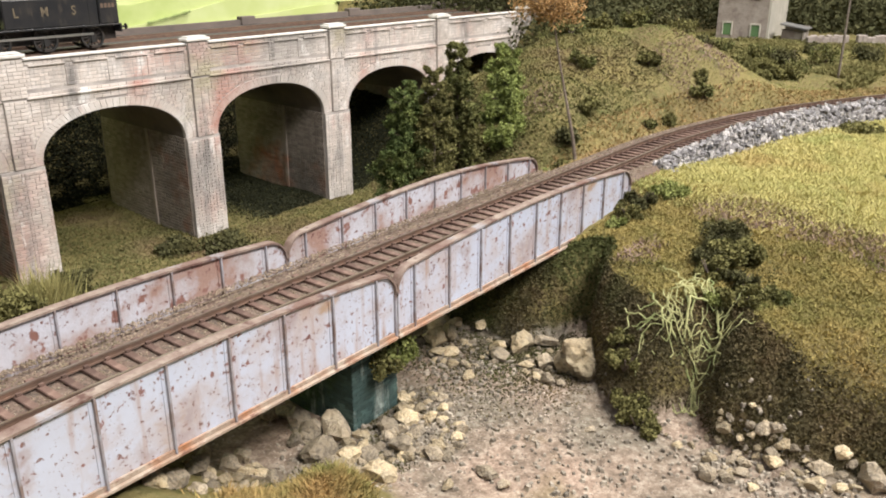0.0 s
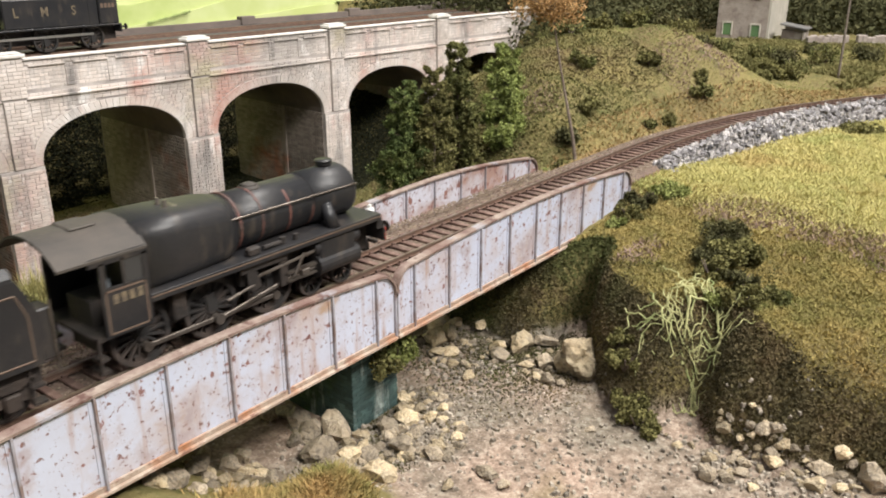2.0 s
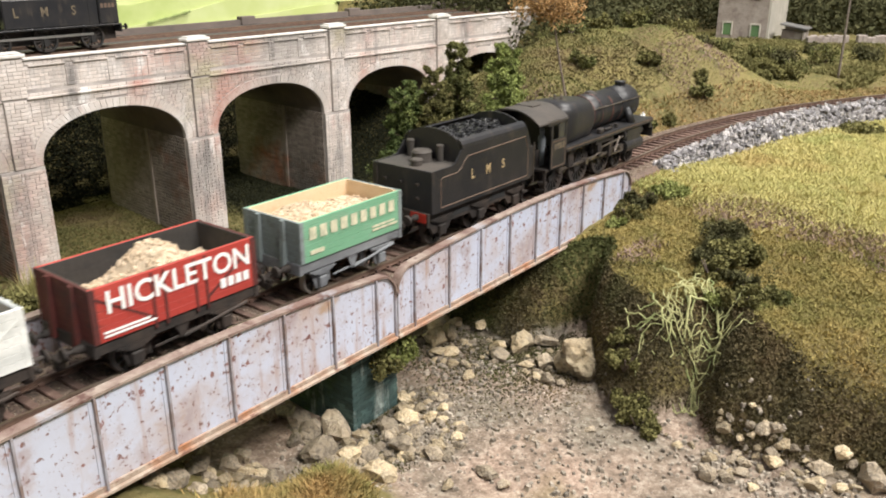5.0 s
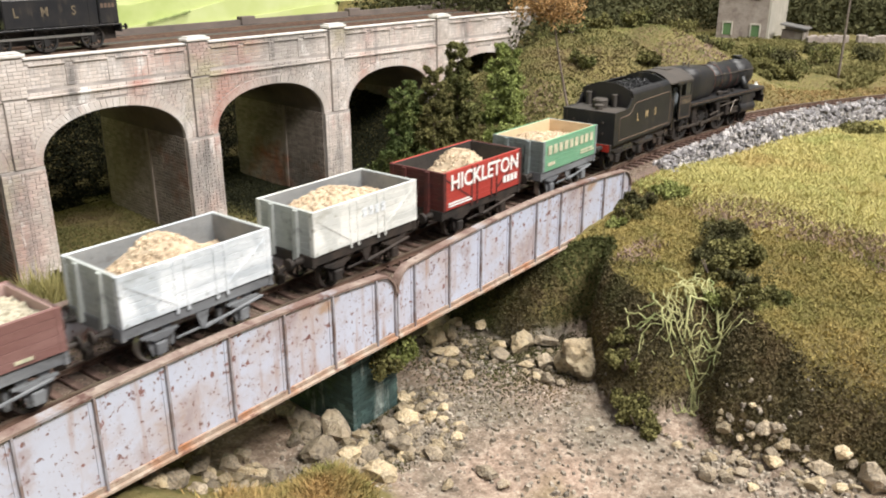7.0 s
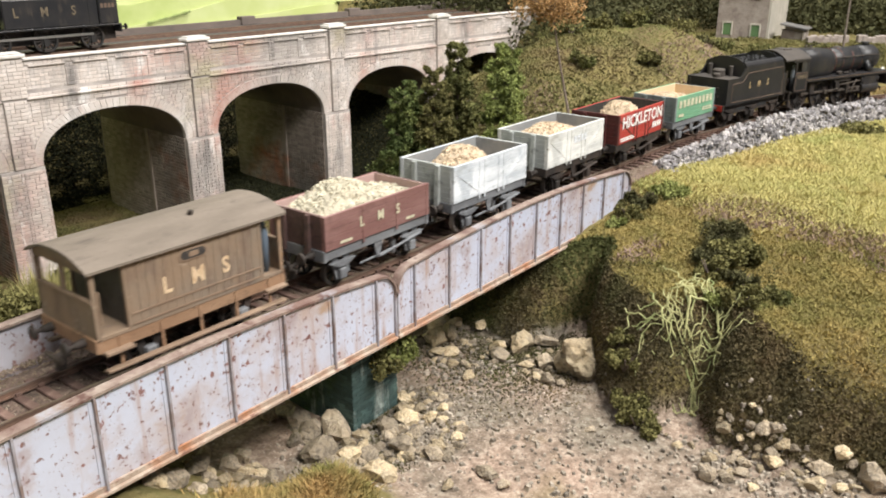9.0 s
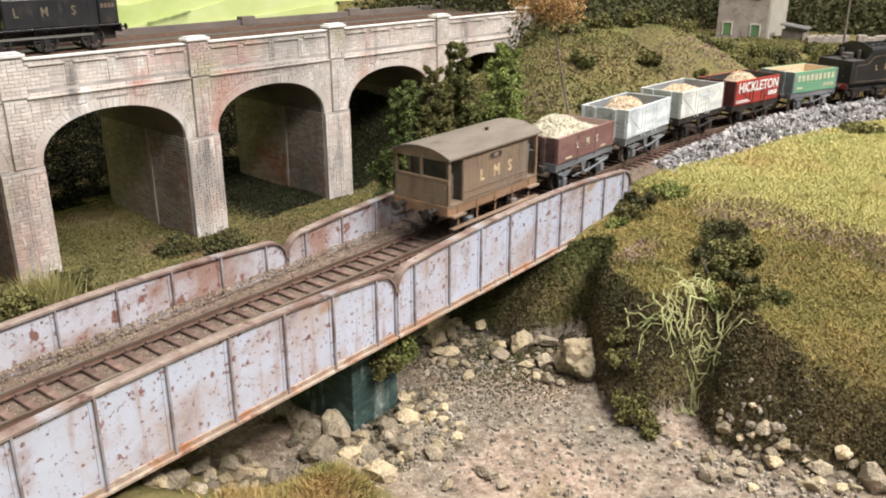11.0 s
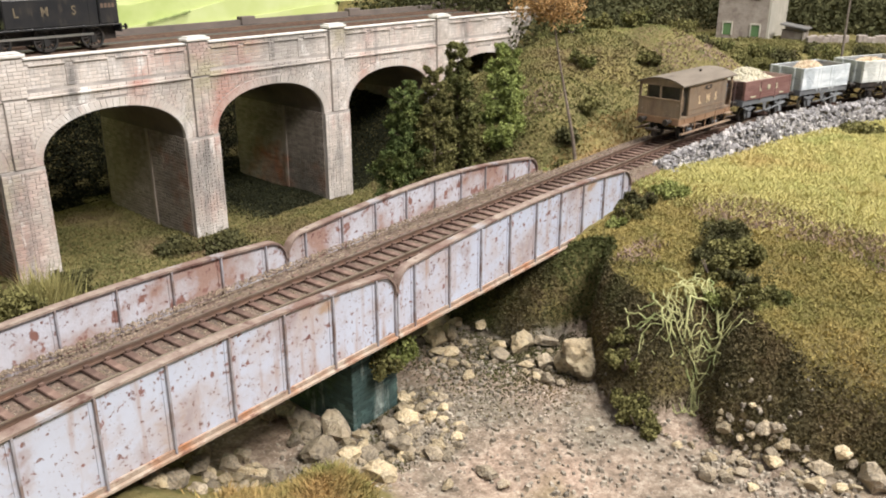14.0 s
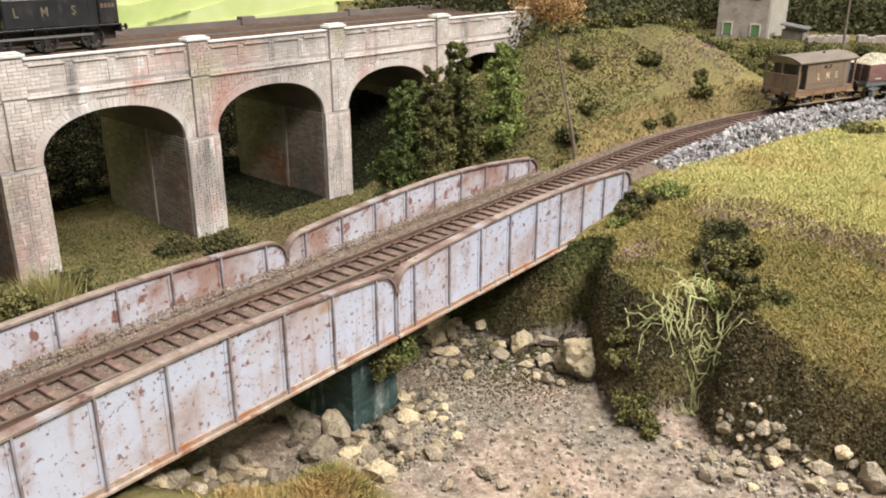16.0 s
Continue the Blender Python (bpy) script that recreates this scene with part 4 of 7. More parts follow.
def coal_load(o_s):
    rnd = random.Random(2)
    spots = []
    for i in range(900):
        x, y = rnd.uniform(-15, 29), rnd.uniform(-13.6, 13.6)
        z = 39.6 + 3.2 * (1 - (y / 14) ** 2) + 1.4 * math.sin(x * 0.5 + y * 0.4) - (2 if x < -12 else 0)
        spots.append((x, y, z))
    v, f = lumps(rnd, spots, 1.15)
    n = len(v)
    v += [(-15.5, -14, 38), (30, -14, 38), (30, 14, 38), (-15.5, 14, 38), (-15.5, -5, 40.8), (30, -5, 41.6), (30, 5, 41.6), (-15.5, 5, 40.8)]
    f += [(n, n + 1, n + 5, n + 4), (n + 4, n + 5, n + 6, n + 7), (n + 7, n + 6, n + 2, n + 3), (n, n + 4, n + 7, n + 3), (n + 1, n + 2, n + 6, n + 5)]
    ob = mesh_of("coal", v, f, M_COAL)
    tagged(ob, "heap of black coal lumps filling the tender", "coal", kind="stuff")
    TRAIN.append((ob, o_s))


def paint(name, a, b, c, rough=0.75):
    return mat(name, a, rough, 0, [(b, 60, 0.42, 0.66, 7, (0.3, 1, 1)), (c, 150, 0.57, 0.70, 6, (0.35, 1, 1)), (c, 420, 0.64, 0.70, 4)], 0.25, 600)


def brushed(name, under, over, grime):
    """Thin pale paint brushed in long and slanting strokes over a duller coat."""
    return mat(name, under, 0.8, 0, [(over, 70, 0.40, 0.56, 7, (0.25, 1, 1.2)), (under, 120, 0.54, 0.62, 7, (0.6, 1, 0.35)), (grime, 60, 0.58, 0.70, 8, (0.4, 1, 1)), (grime, 320, 0.63, 0.69, 4)], 0.25, 600)


M_GREY = brushed("pale_grey_weathered_planks", (0.47, 0.51, 0.55), (0.74, 0.77, 0.80), (0.30, 0.32, 0.33))
# duller copy for the pale wagons' ends, which holds their shade
M_GREYEND_SHADE = paint("shaded_grey_green_planks", (0.38, 0.40, 0.39), (0.50, 0.52, 0.50), (0.24, 0.25, 0.24))
M_BROWNEND = paint("dark_brown_end_planks", (0.085, 0.05, 0.045), (0.15, 0.09, 0.08), (0.05, 0.035, 0.03))
M_GREY2 = brushed("off_white_weathered_planks", (0.54, 0.55, 0.53), (0.75, 0.75, 0.72), (0.33, 0.32, 0.28))
M_GREYIN = paint("grey_inside", (0.20, 0.21, 0.22), (0.30, 0.31, 0.31), (0.13, 0.12, 0.12))
M_GREEN = paint("green_paint", (0.15, 0.33, 0.20), (0.20, 0.39, 0.26), (0.22, 0.31, 0.22))
M_SLATE = paint("slate_grey_paint", (0.17, 0.20, 0.20), (0.23, 0.26, 0.26), (0.12, 0.13, 0.13))
M_FRAMEGREY = paint("dusty_grey_underframe", (0.14, 0.145, 0.155), (0.25, 0.26, 0.27), (0.055, 0.05, 0.048))
M_WOOD = paint("bare_wood", (0.62, 0.47, 0.30), (0.70, 0.56, 0.38), (0.50, 0.36, 0.22))
M_RED = paint("red_paint", (0.36, 0.042, 0.032), (0.42, 0.06, 0.045), (0.24, 0.04, 0.03), 0.6)
M_DARKRED = paint("dark_red_ironwork", (0.10, 0.024, 0.02), (0.06, 0.02, 0.018), (0.05, 0.02, 0.02))
M_BLACKIN = paint("black_inside", (0.03, 0.028, 0.026), (0.06, 0.05, 0.045), (0.02, 0.02, 0.02))
M_BROWN = paint("faded_red_brown_planks", (0.185, 0.092, 0.082), (0.27, 0.155, 0.14), (0.12, 0.065, 0.055))
M_BROWNIN = paint("pink_brown_inside", (0.38, 0.26, 0.24), (0.45, 0.33, 0.30), (0.24, 0.15, 0.13))
M_CREAM = mat("cream_lettering", (0.62, 0.58, 0.42), 0.75, 0, [((0.42, 0.42, 0.30), 300, 0.42, 0.62, 5)])
M_LETTERWHITE = mat("white_lettering", (0.80, 0.79, 0.77), 0.7)
M_SAND = per_piece(mat("buff_stone_load", (0.55, 0.43, 0.30), 0.95, 0, [((0.66, 0.54, 0.40), 200, 0.45, 0.65, 4)], 0.4, 900), 0.72, 1.2, True)
M_CHIP = per_piece(mat("pale_stone_load", (0.58, 0.53, 0.41), 0.95, 0, [((0.50, 0.46, 0.36), 200, 0.45, 0.65, 4)], 0.4, 900), 0.6, 1.2, True)


def open_wagon(name, label, s_mid, length, z0, z1, side, inside, iron, frame_m, planks, wheelbase, tyre, pattern, ends=None):
    o = thing(name, label, "wagon", None, "goods wagons of the train")
    TRAIN.append((o, s_mid))
    h, w = length / 2, 15.0
    ends = ends or side
    step = (z1 - z0) / planks
    bm = bmesh.new()
    box(bm, -h + 0.2, h - 0.2, -w + 0.3, w - 0.3, z0, z0 + 1.2)
    part("wagon_floor", bm, inside, o)
    for y in (-1, 1):
        for k in range(planks):
            bm = bmesh.new()
            box(bm, -h, h, min(y * (w - 1.1), y * w), max(y * (w - 1.1), y * w), z0 + step * k + 0.03, z0 + step * (k + 1) - 0.03, 0.09)
            part("plank", bm, side, o)
        bm = bmesh.new()
        box(bm, -h + 0.6, h - 0.6, min(y * (w - 1.5), y * (w - 1.05)), max(y * (w - 1.5), y * (w - 1.05)), z0 + 1, z1 - 0.15)
        part("side_lining", bm, inside, o)
    for e in (-1, 1):
        for k in range(planks):
            bm = bmesh.new()
            box(bm, min(e * (h - 1.1), e * (h - 0.02)), max(e * (h - 1.1), e * (h - 0.02)), -w + 1.1, w - 1.1, z0 + step * k + 0.03, z0 + step * (k + 1) - 0.03, 0.09)
            part("end_plank", bm, iron if pattern in ("green", "red") else ends, o)
        bm = bmesh.new()
        box(bm, min(e * (h - 1.6), e * (h - 1.05)), max(e * (h - 1.6), e * (h - 1.05)), -w + 1.4, w - 1.4, z0 + 1, z1 - 0.15)
        part("end_lining", bm, inside, o)
        for y in (-6.5, 6.5):
            bm = bmesh.new()
            prism(bm, [(e * h, z0 - 3), (e * (h + 1.9), z0 - 3), (e * (h + 1.7), z0 + 2), (e * (h + 0.8), z1 - 0.5), (e * h, z1 - 0.3)], y - 1.1, y + 1.1)
            part("end_stanchion", bm, iron if pattern in ("green", "red") else ends, o)
        for y in (-1, 1):
            bm = bmesh.new()
            box(bm, min(e * (h - 1.9), e * (h + 0.12)), max(e * (h - 1.9), e * (h + 0.12)), min(y * (w - 0.3), y * (w + 0.16)), max(y * (w - 0.3), y * (w + 0.16)), z0, z1, 0.1)
            box(bm, min(e * (h - 0.3), e * (h + 0.14)), max(e * (h - 0.3), e * (h + 0.14)), min(y * (w - 2), y * (w + 0.14)), max(y * (w - 2), y * (w + 0.14)), z0, z1, 0.1)
            part("corner_plate", bm, iron, o)
    # door straps and diagonals
    for y in (-1, 1):
        for x in (-9.5, -5.5, 5.5, 9.5):
            if pattern == "green" or (pattern == "brown" and abs(x) < 6):
                continue
            bm = bmesh.new()
            box(bm, x - 0.45, x + 0.45, min(y * (w - 0.1), y * (w + 0.28)), max(y * (w - 0.1), y * (w + 0.28)), z0 - 1.5, z1 - 0.6, 0.08)
            part("door_strap", bm, iron if pattern != "brown" else side, o)
        if pattern not in ("brown", "green"):
            for e in (-1, 1):
                bm = bmesh.new()
                m = Matrix.Translation((e * (h + 8) / 2, y * (w + 0.06), (z0 + z1) / 2 - 0.5)) @ Matrix.Rotation(-e * math.atan2(z1 - z0 - 5, h - 11) , 4, "Y")
                ln = math.hypot(h - 12, z1 - z0 - 5) / 2
                box(bm, -ln, ln, -0.14, 0.14, -0.4, 0.4, 0, m)
                part("diagonal_strap", bm, iron, o)
    # underframe
    for y in (-1, 1):
        bm = bmesh.new()
        box(bm, -h, h, min(y * 12.2, y * 14.2), max(y * 12.2, y * 14.2), z0 - 4.0, z0 - 0.02, 0.2)
        part("solebar", bm, frame_m, o)
        for x in (-wheelbase / 2, wheelbase / 2):
            bm = bmesh.new()
            for e in (-1, 1):
                prism(bm, [(x + e * 1.6, z0 - 4), (x + e * 5.0, z0 - 4), (x + e * 2.4, 3.4), (x + e * 1.4, 3.4)], y * 11.9, y * 12.7)
            part("axleguard", bm, frame_m, o)
            bm = bmesh.new()
            box(bm, x - 1.9, x + 1.9, min(y * 12.2, y * 14.6), max(y * 12.2, y * 14.6), 3.9, 8.2, 0.4)
            part("axlebox", bm, frame_m, o)
            bm = bmesh.new()
            for i in range(4):
                box(bm, x - 6.4 + 1.3 * i, x + 6.4 - 1.3 * i, min(y * 12.8, y * 14.4), max(y * 12.8, y * 14.4), 10.6 - 0.55 * i, 11.1 - 0.55 * i)
            part("leaf_spring", bm, frame_m, o)
        bm = bmesh.new()
        prism(bm, [(-2.6, z0 - 4), (2.6, z0 - 4), (0.6, 6.4), (-0.6, 6.4)], y * 13.3, y * 13.7)
        part("brake_hanger", bm, frame_m, o)
        bm = bmesh.new()
        cyl(bm, (0, y * 14.2, 7), (h - 5, y * 14.8, 10.4), 0.55, seg=6)
        cyl(bm, (-9.5, y * 12.6, 6.4), (9.5, y * 12.6, 7.2), 0.5, seg=6)
        part("brake_lever", bm, frame_m, o)
        for x in (-wheelbase / 2 + 6.6, wheelbase / 2 - 6.6):
            bm = bmesh.new()
            box(bm, x - 0.9, x + 0.9, min(y * 7.5, y * 10), max(y * 7.5, y * 10), 3.2, 9.4, 0.3)
            part("brake_shoe", bm, frame_m, o)
    for e in (-1, 1):
        bm = bmesh.new()
        box(bm, min(e * (h - 1.2), e * (h + 0.5)), max(e * (h - 1.2), e * (h + 0.5)), -14.6, 14.6, z0 - 4.4, z0 - 0.02, 0.2)
        part("headstock", bm, frame_m, o)
        buffer_pair(o, e * (h + 0.5), z0 - 2.2, e, 8.6, M_UNDER)
        coupling(o, e * (h + 0.5), e)
    for x in (-wheelbase / 2, wheelbase / 2):
        wheelset(o, x, 5.7, 8, tyre)
    return o


def stone_load(s_mid, length, z0, peak, x_mid, spread, label, material, seed, size=1.0):
    rnd = random.Random(seed)
    h = length / 2 - 1.7
    n = 26
    v, f, spots = [], [], []

    def top(x, y):
        g = math.exp(-((x - x_mid) / spread) ** 2) * (1 - (abs(y) / 13.4) ** 3)
        return z0 + (peak - z0) * g + 0.5 * noise.noise((x * 0.5 + seed, y * 0.5, 0))
    for j in range(n + 1):
        for i in range(n + 1):
            x, y = -h + 2 * h * i / n, -13.4 + 26.8 * j / n
            v.append((x, y, top(x, y)))
    for j in range(n):
        for i in range(n):
            a = j * (n + 1) + i
            f.append((a, a + 1, a + n + 2, a + n + 1))
    for k in range(900):
        x, y = rnd.uniform(-h, h), rnd.uniform(-13.2, 13.2)
        spots.append((x, y, top(x, y) + 0.1))
    lv, lf = lumps(rnd, spots, size, 0.7)
    m = len(v)
    v, f = v + lv, f + [tuple(i + m for i in q) for q in lf]
    ob = mesh_of("stone_load", v, f, material)
    tagged(ob, label, "stone load", kind="stuff")
    TRAIN.append((ob, s_mid))


locomotive()
tender()
coal_load(-322.8)
g = open_wagon("open_wagon", "green open wagon with grey ends and bare wood inside", -404.8, 54.0, 15.6, 31.2, M_GREEN, M_WOOD, M_SLATE, M_FRAMEGREY, 7, 32, M_TYRE, "green")
bars([(-22.6 + k * 5.2, 23.9, 3.3, 4.5) for k in range(9)], at(0, -15.3, 0), M_CREAM, g, "faded_lettering")
bars([(-22.5, 18.3, 6.5, 1.6), (9.5, 18.6, 14.5, 0.8), (9.5, 20.0, 12.5, 0.8)], at(0, -15.35, 0), M_CREAM, g)
stone_load(-404.8, 54, 24.5, 30.6, -10, 16, "buff crushed stone filling the green wagon", M_SAND, 1, 0.8)
r = open_wagon("open_wagon", "bright red open wagon with white lettering, black inside", -481.0, 59.0, 15.0, 31.9, M_RED, M_BLACKIN, M_DARKRED, M_UNDER, 7, 33, M_WHEEL, "red")
letters("HICKLETON", 7.0, at(1.0, -15.34, 23.6, 90), M_LETTERWHITE, r, 1.0, 0.98, 0.18)
bars([(14.5 + k * 3.0, 18.4, 2.2, 3.2) for k in range(4)], at(0, -15.35, 0), M_LETTERWHITE, r)
bars([(-26.5, 16.4, 17.0, 0.7), (-26.5, 17.6, 15.0, 0.7)], at(0, -15.35, 0), M_LETTERWHITE, r)
stone_load(-481.0, 59, 22.0, 34.2, 2.0, 11.5, "heap of buff crushed stone in the red wagon", M_SAND, 2, 0.9)
w = open_wagon("open_wagon", "off-white weathered open wagon with worn paint", -556.8, 56.8, 16.6, 33.4, M_GREY2, M_GREYIN, M_GREY2, M_UNDER, 7, 32, M_WHEEL, "grey", M_GREYEND_SHADE)
bars([(-3.0 + k * 3.4, 25.5, 2.2, 3.6) for k in range(4)], at(0, -15.3, 0), M_GREY, w)
stone_load(-556.8, 56.8, 25.6, 33.6, -3.0, 20, "heap of buff crushed stone in the off-white wagon", M_SAND, 3, 0.9)
open_wagon("open_wagon", "pale grey weathered open wagon with streaked planks", -633.0, 56.6, 16.8, 33.2, M_GREY, M_GREYIN, M_GREY, M_FRAMEGREY, 7, 32, M_TYRE, "grey", M_GREYEND_SHADE)
stone_load(-633.0, 56.6, 23.0, 35.8, -2.5, 14, "heap of buff crushed stone in the pale grey wagon", M_SAND, 4, 0.9)
b = open_wagon("open_wagon", "faded red-brown open wagon lettered L M S", -707.8, 59.0, 17.0, 30.2, M_BROWN, M_BROWNIN, M_BROWN, M_FRAMEGREY, 5, 40, M_WHEEL, "brown", M_BROWNEND)
for t, x in (("L", -10.5), ("M", 0.0), ("S", 10.0)):
    letters(t, 4.0, at(x, -15.4, 22.4, 90), M_CREAM, b, 1, 0.85, 0.12)
bars([(-22, 18.4, 6, 1.0), (15, 18.3, 5, 1.0)], at(0, -15.3, 0), M_CREAM, b)
stone_load(-707.8, 59, 26.0, 36.2, -6.0, 19, "heap of pale stone chippings in the brown wagon", M_CHIP, 5, 1.1)


# ---- brake van ----
M_VAN = mat("grey_brown_van_boards", (0.235, 0.165, 0.112), 0.8, 0, [((0.20, 0.165, 0.13), 22, 0.40, 0.60, 6), ((0.32, 0.19, 0.105), 26, 0.54, 0.68, 7), ((0.13, 0.085, 0.065), 70, 0.56, 0.70, 7, (1, 1, 0.3)), ((0.36, 0.29, 0.22), 140, 0.62, 0.72, 6, (0.4, 1, 1))], 0.25, 600)
M_VANROOF = paint("dusty_grey_roof", (0.145, 0.12, 0.096), (0.20, 0.166, 0.135), (0.10, 0.082, 0.068), 0.9)
M_VANLETTER = mat("orange_cream_lettering", (0.62, 0.47, 0.31), 0.75, 0, [((0.42, 0.27, 0.15), 260, 0.45, 0.62, 5)])
M_VANDARK = paint("dark_grey_veranda_boards", (0.075, 0.068, 0.062), (0.11, 0.098, 0.088), (0.05, 0.04, 0.035))
M_VANSOLE = paint("orange_brown_solebar", (0.25, 0.145, 0.085), (0.33, 0.21, 0.13), (0.11, 0.065, 0.04))
M_FOOTBOARD = paint("buff_footboard", (0.20, 0.135, 0.092), (0.30, 0.215, 0.15), (0.11, 0.075, 0.055))


def brake_van():
    o = thing("brake_van", "grey-brown goods brake van with verandas, lettered L M S", "brake van")
    TRAIN.append((o, -792.6))
    h, w, z0, z1 = 34.8, 15.4, 17.0, 37.8
    bm = bmesh.new()
    box(bm, -h, h, -w, w, z0 - 1.2, z0, 0.1)
    part("van_floor", bm, M_VAN, o)
    # closed cabin between the verandas, vertical boards
    n = 16
    for y in (-1, 1):
        for k in range(n):
            x0 = -23.2 + 48.0 * k / n
            bm = bmesh.new()
            box(bm, x0 + 0.03, x0 + 48.0 / n - 0.03, min(y * (w - 0.9), y * w), max(y * (w - 0.9), y * w), z0, z1, 0.1)
            part("side_board", bm, M_VAN, o)
        for z in (20.6, 17.3):
            bm = bmesh.new()
            box(bm, -23, 24.8, min(y * w, y * (w + 0.25)), max(y * w, y * (w + 0.25)), z, z + 0.5)
            part("side_rail", bm, M_FOOTBOARD, o, "pale worn edge strip")
        # veranda posts, waist boards
        for x0, x1 in ((-h, -33.2), (-24.6, -23.2), (24.8, 26.2), (33.4, h)):
            bm = bmesh.new()
            box(bm, x0, x1, min(y * (w - 1.2), y * (w + 0.1)), max(y * (w - 1.2), y * (w + 0.1)), z0, z1, 0.15)
            part("veranda_post", bm, M_VAN, o)
        bm = bmesh.new()
        box(bm, -h, h, min(y * (w - 1), y * (w + 0.12)), max(y * (w - 1), y * (w + 0.12)), z1 - 1.6, z1, 0.1)
        part("cant_rail", bm, M_VAN, o)
        for x in (-33, 33):
            bm = bmesh.new()
            cyl(bm, (x, y * (w + 0.4), 21), (x, y * (w + 0.4), 31), 0.35, seg=6)
            part("grab_rail", bm, M_FOOTBOARD, o)
        # number plate
        bm = bmesh.new()
        ring = [(math.copysign(3.4, math.cos(t)) + 1.9 * math.cos(t), 33.4 + 1.9 * math.sin(t)) for t in [2 * math.pi * i / 20 for i in range(20)]]
        prism(bm, [(x - 0.6, z) for x, z in ring], y * (w + 0.1), y * (w + 0.3))
        plate = part("oval_plate", bm, M_FOOTBOARD, o, "dark oval plate with pale border")
        bm = bmesh.new()
        prism(bm, [(-0.6 + (x) * 0.86, 33.4 + (z - 33.4) * 0.72) for x, z in ring], y * (w + 0.3), y * (w + 0.4))
        part("plate_field", bm, M_BLACKIN, plate)
        bm = bmesh.new()
        box(bm, -2.2, 1.2, min(y * (w + 0.4), y * (w + 0.5)), max(y * (w + 0.4), y * (w + 0.5)), 32.6, 34.2)
        part("plate_marking", bm, M_FOOTBOARD, plate)
    for t, x in (("L", -10.6), ("M", 0.6), ("S", 11.2)):
        letters(t, 5.4, at(x, -w - 0.1, 23.6, 90), M_VANLETTER, o, 1, 0.9, 0.2)
    for x in (-23.6, 25.2):
        bm = bmesh.new()
        box(bm, x - 0.4, x + 0.4, -w + 0.9, w - 0.9, z0, z1)
        part("cabin_end", bm, M_VANDARK, o, "dark grey cabin end inside the veranda")
    # veranda ends: boarded to the waist, posts and beam above
    for e in (-1, 1):
        for k in range(10):
            y0 = -w + 2 * w * k / 10
            bm = bmesh.new()
            box(bm, min(e * (h - 0.8), e * h), max(e * (h - 0.8), e * h), y0 + 0.04, y0 + 2 * w / 10 - 0.04, z0, 27.6, 0.1)
            part("end_board", bm, M_VAN, o)
        bm = bmesh.new()
        box(bm, min(e * (h - 1.1), e * (h + 0.3)), max(e * (h - 1.1), e * (h + 0.3)), -w, w, 27.4, 28.4, 0.15)
        part("waist_rail", bm, M_FOOTBOARD, o)
        for y in (-w + 0.7, 0, w - 0.7):
            bm = bmesh.new()
            box(bm, min(e * (h - 1), e * h), max(e * (h - 1), e * h), y - 0.7, y + 0.7, 28.4, z1 + 0.4, 0.1)
            part("end_post", bm, M_VAN, o)
        arc = [(-w + 2 * w * i / 14, z1 - 0.4 + 3.8 * (1 - (-1 + i / 7) ** 2)) for i in range(15)]
        bm = bmesh.new()
        prism(bm, arc + [(w, z1 - 1.6), (-w, z1 - 1.6)], e * (h - 0.9), e * h, "x")
        part("end_beam", bm, M_VAN, o)
        bm = bmesh.new()
        box(bm, min(e * (h - 1.4), e * (h + 0.6)), max(e * (h - 1.4), e * (h + 0.6)), -w, w, 12.2, 16.6, 0.2)
        part("headstock", bm, M_VANSOLE, o)
        buffer_pair(o, e * (h + 0.6), 14.4, e, 9.0, M_UNDER)
        coupling(o, e * (h + 0.6), e)
    bm = bmesh.new()
    arc = [(-17.0 + 34.0 * i / 18, z1 - 0.1 + 4.1 * (1 - abs(-1 + i / 9) ** 2.2)) for i in range(19)]
    prism(bm, arc + [(y, z - 0.8) for y, z in reversed(arc)], -h - 1.4, h + 1.4, "x")
    roof = part("roof", bm, M_VANROOF, o, "dusty grey-brown curved roof")
    bm = bmesh.new()
    cyl(bm, (7.6, -4.5, 40.5), (7.6, -4.5, 42.4), 0.8, seg=10)
    cyl(bm, (7.6, -4.5, 42.2), (7.6, -4.5, 42.9), 1.0, seg=10)
    part("stove_pipe", bm, M_UNDER, roof)
    # underframe and footboards
    for y in (-1, 1):
        bm = bmesh.new()
        box(bm, -h, h, min(y * 13.0, y * 15.2), max(y * 13.0, y * 15.2), 11.8, 15.8, 0.2)
        part("solebar", bm, M_VANSOLE, o, "orange-brown weathered solebar")
        for x in (-28, -14, 0, 14, 28):
            bm = bmesh.new()
            box(bm, x - 0.5, x + 0.5, min(y * 15.2, y * 15.6), max(y * 15.2, y * 15.6), 7.0, 15.6)
            part("step_hanger", bm, M_VANSOLE, o)
        bm = bmesh.new()
        box(bm, -h + 1, h - 1, min(y * 15.2, y * 17.6), max(y * 15.2, y * 17.6), 6.2, 7.0, 0.15)
        part("footboard", bm, M_FOOTBOARD, o, "worn buff footboard")
        for x in (-29, 30):
            bm = bmesh.new()
            box(bm, x - 4.5, x + 4.5, min(y * 15, y * 17.6), max(y * 15, y * 17.6), 11.4, 12.4, 0.15)
            part("upper_footboard", bm, M_FOOTBOARD, o)
        for x in (-17.5, 17.5):
            bm = bmesh.new()
            for e in (-1, 1):
                prism(bm, [(x + e * 1.6, 12), (x + e * 5, 12), (x + e * 2.4, 3.4), (x + e * 1.4, 3.4)], y * 12.2, y * 13)
            part("axleguard", bm, M_UNDER, o)
            bm = bmesh.new()
            box(bm, x - 1.9, x + 1.9, min(y * 12.4, y * 14.8), max(y * 12.4, y * 14.8), 3.9, 8.2, 0.4)
            part("axlebox", bm, M_FRAMEGREY, o)
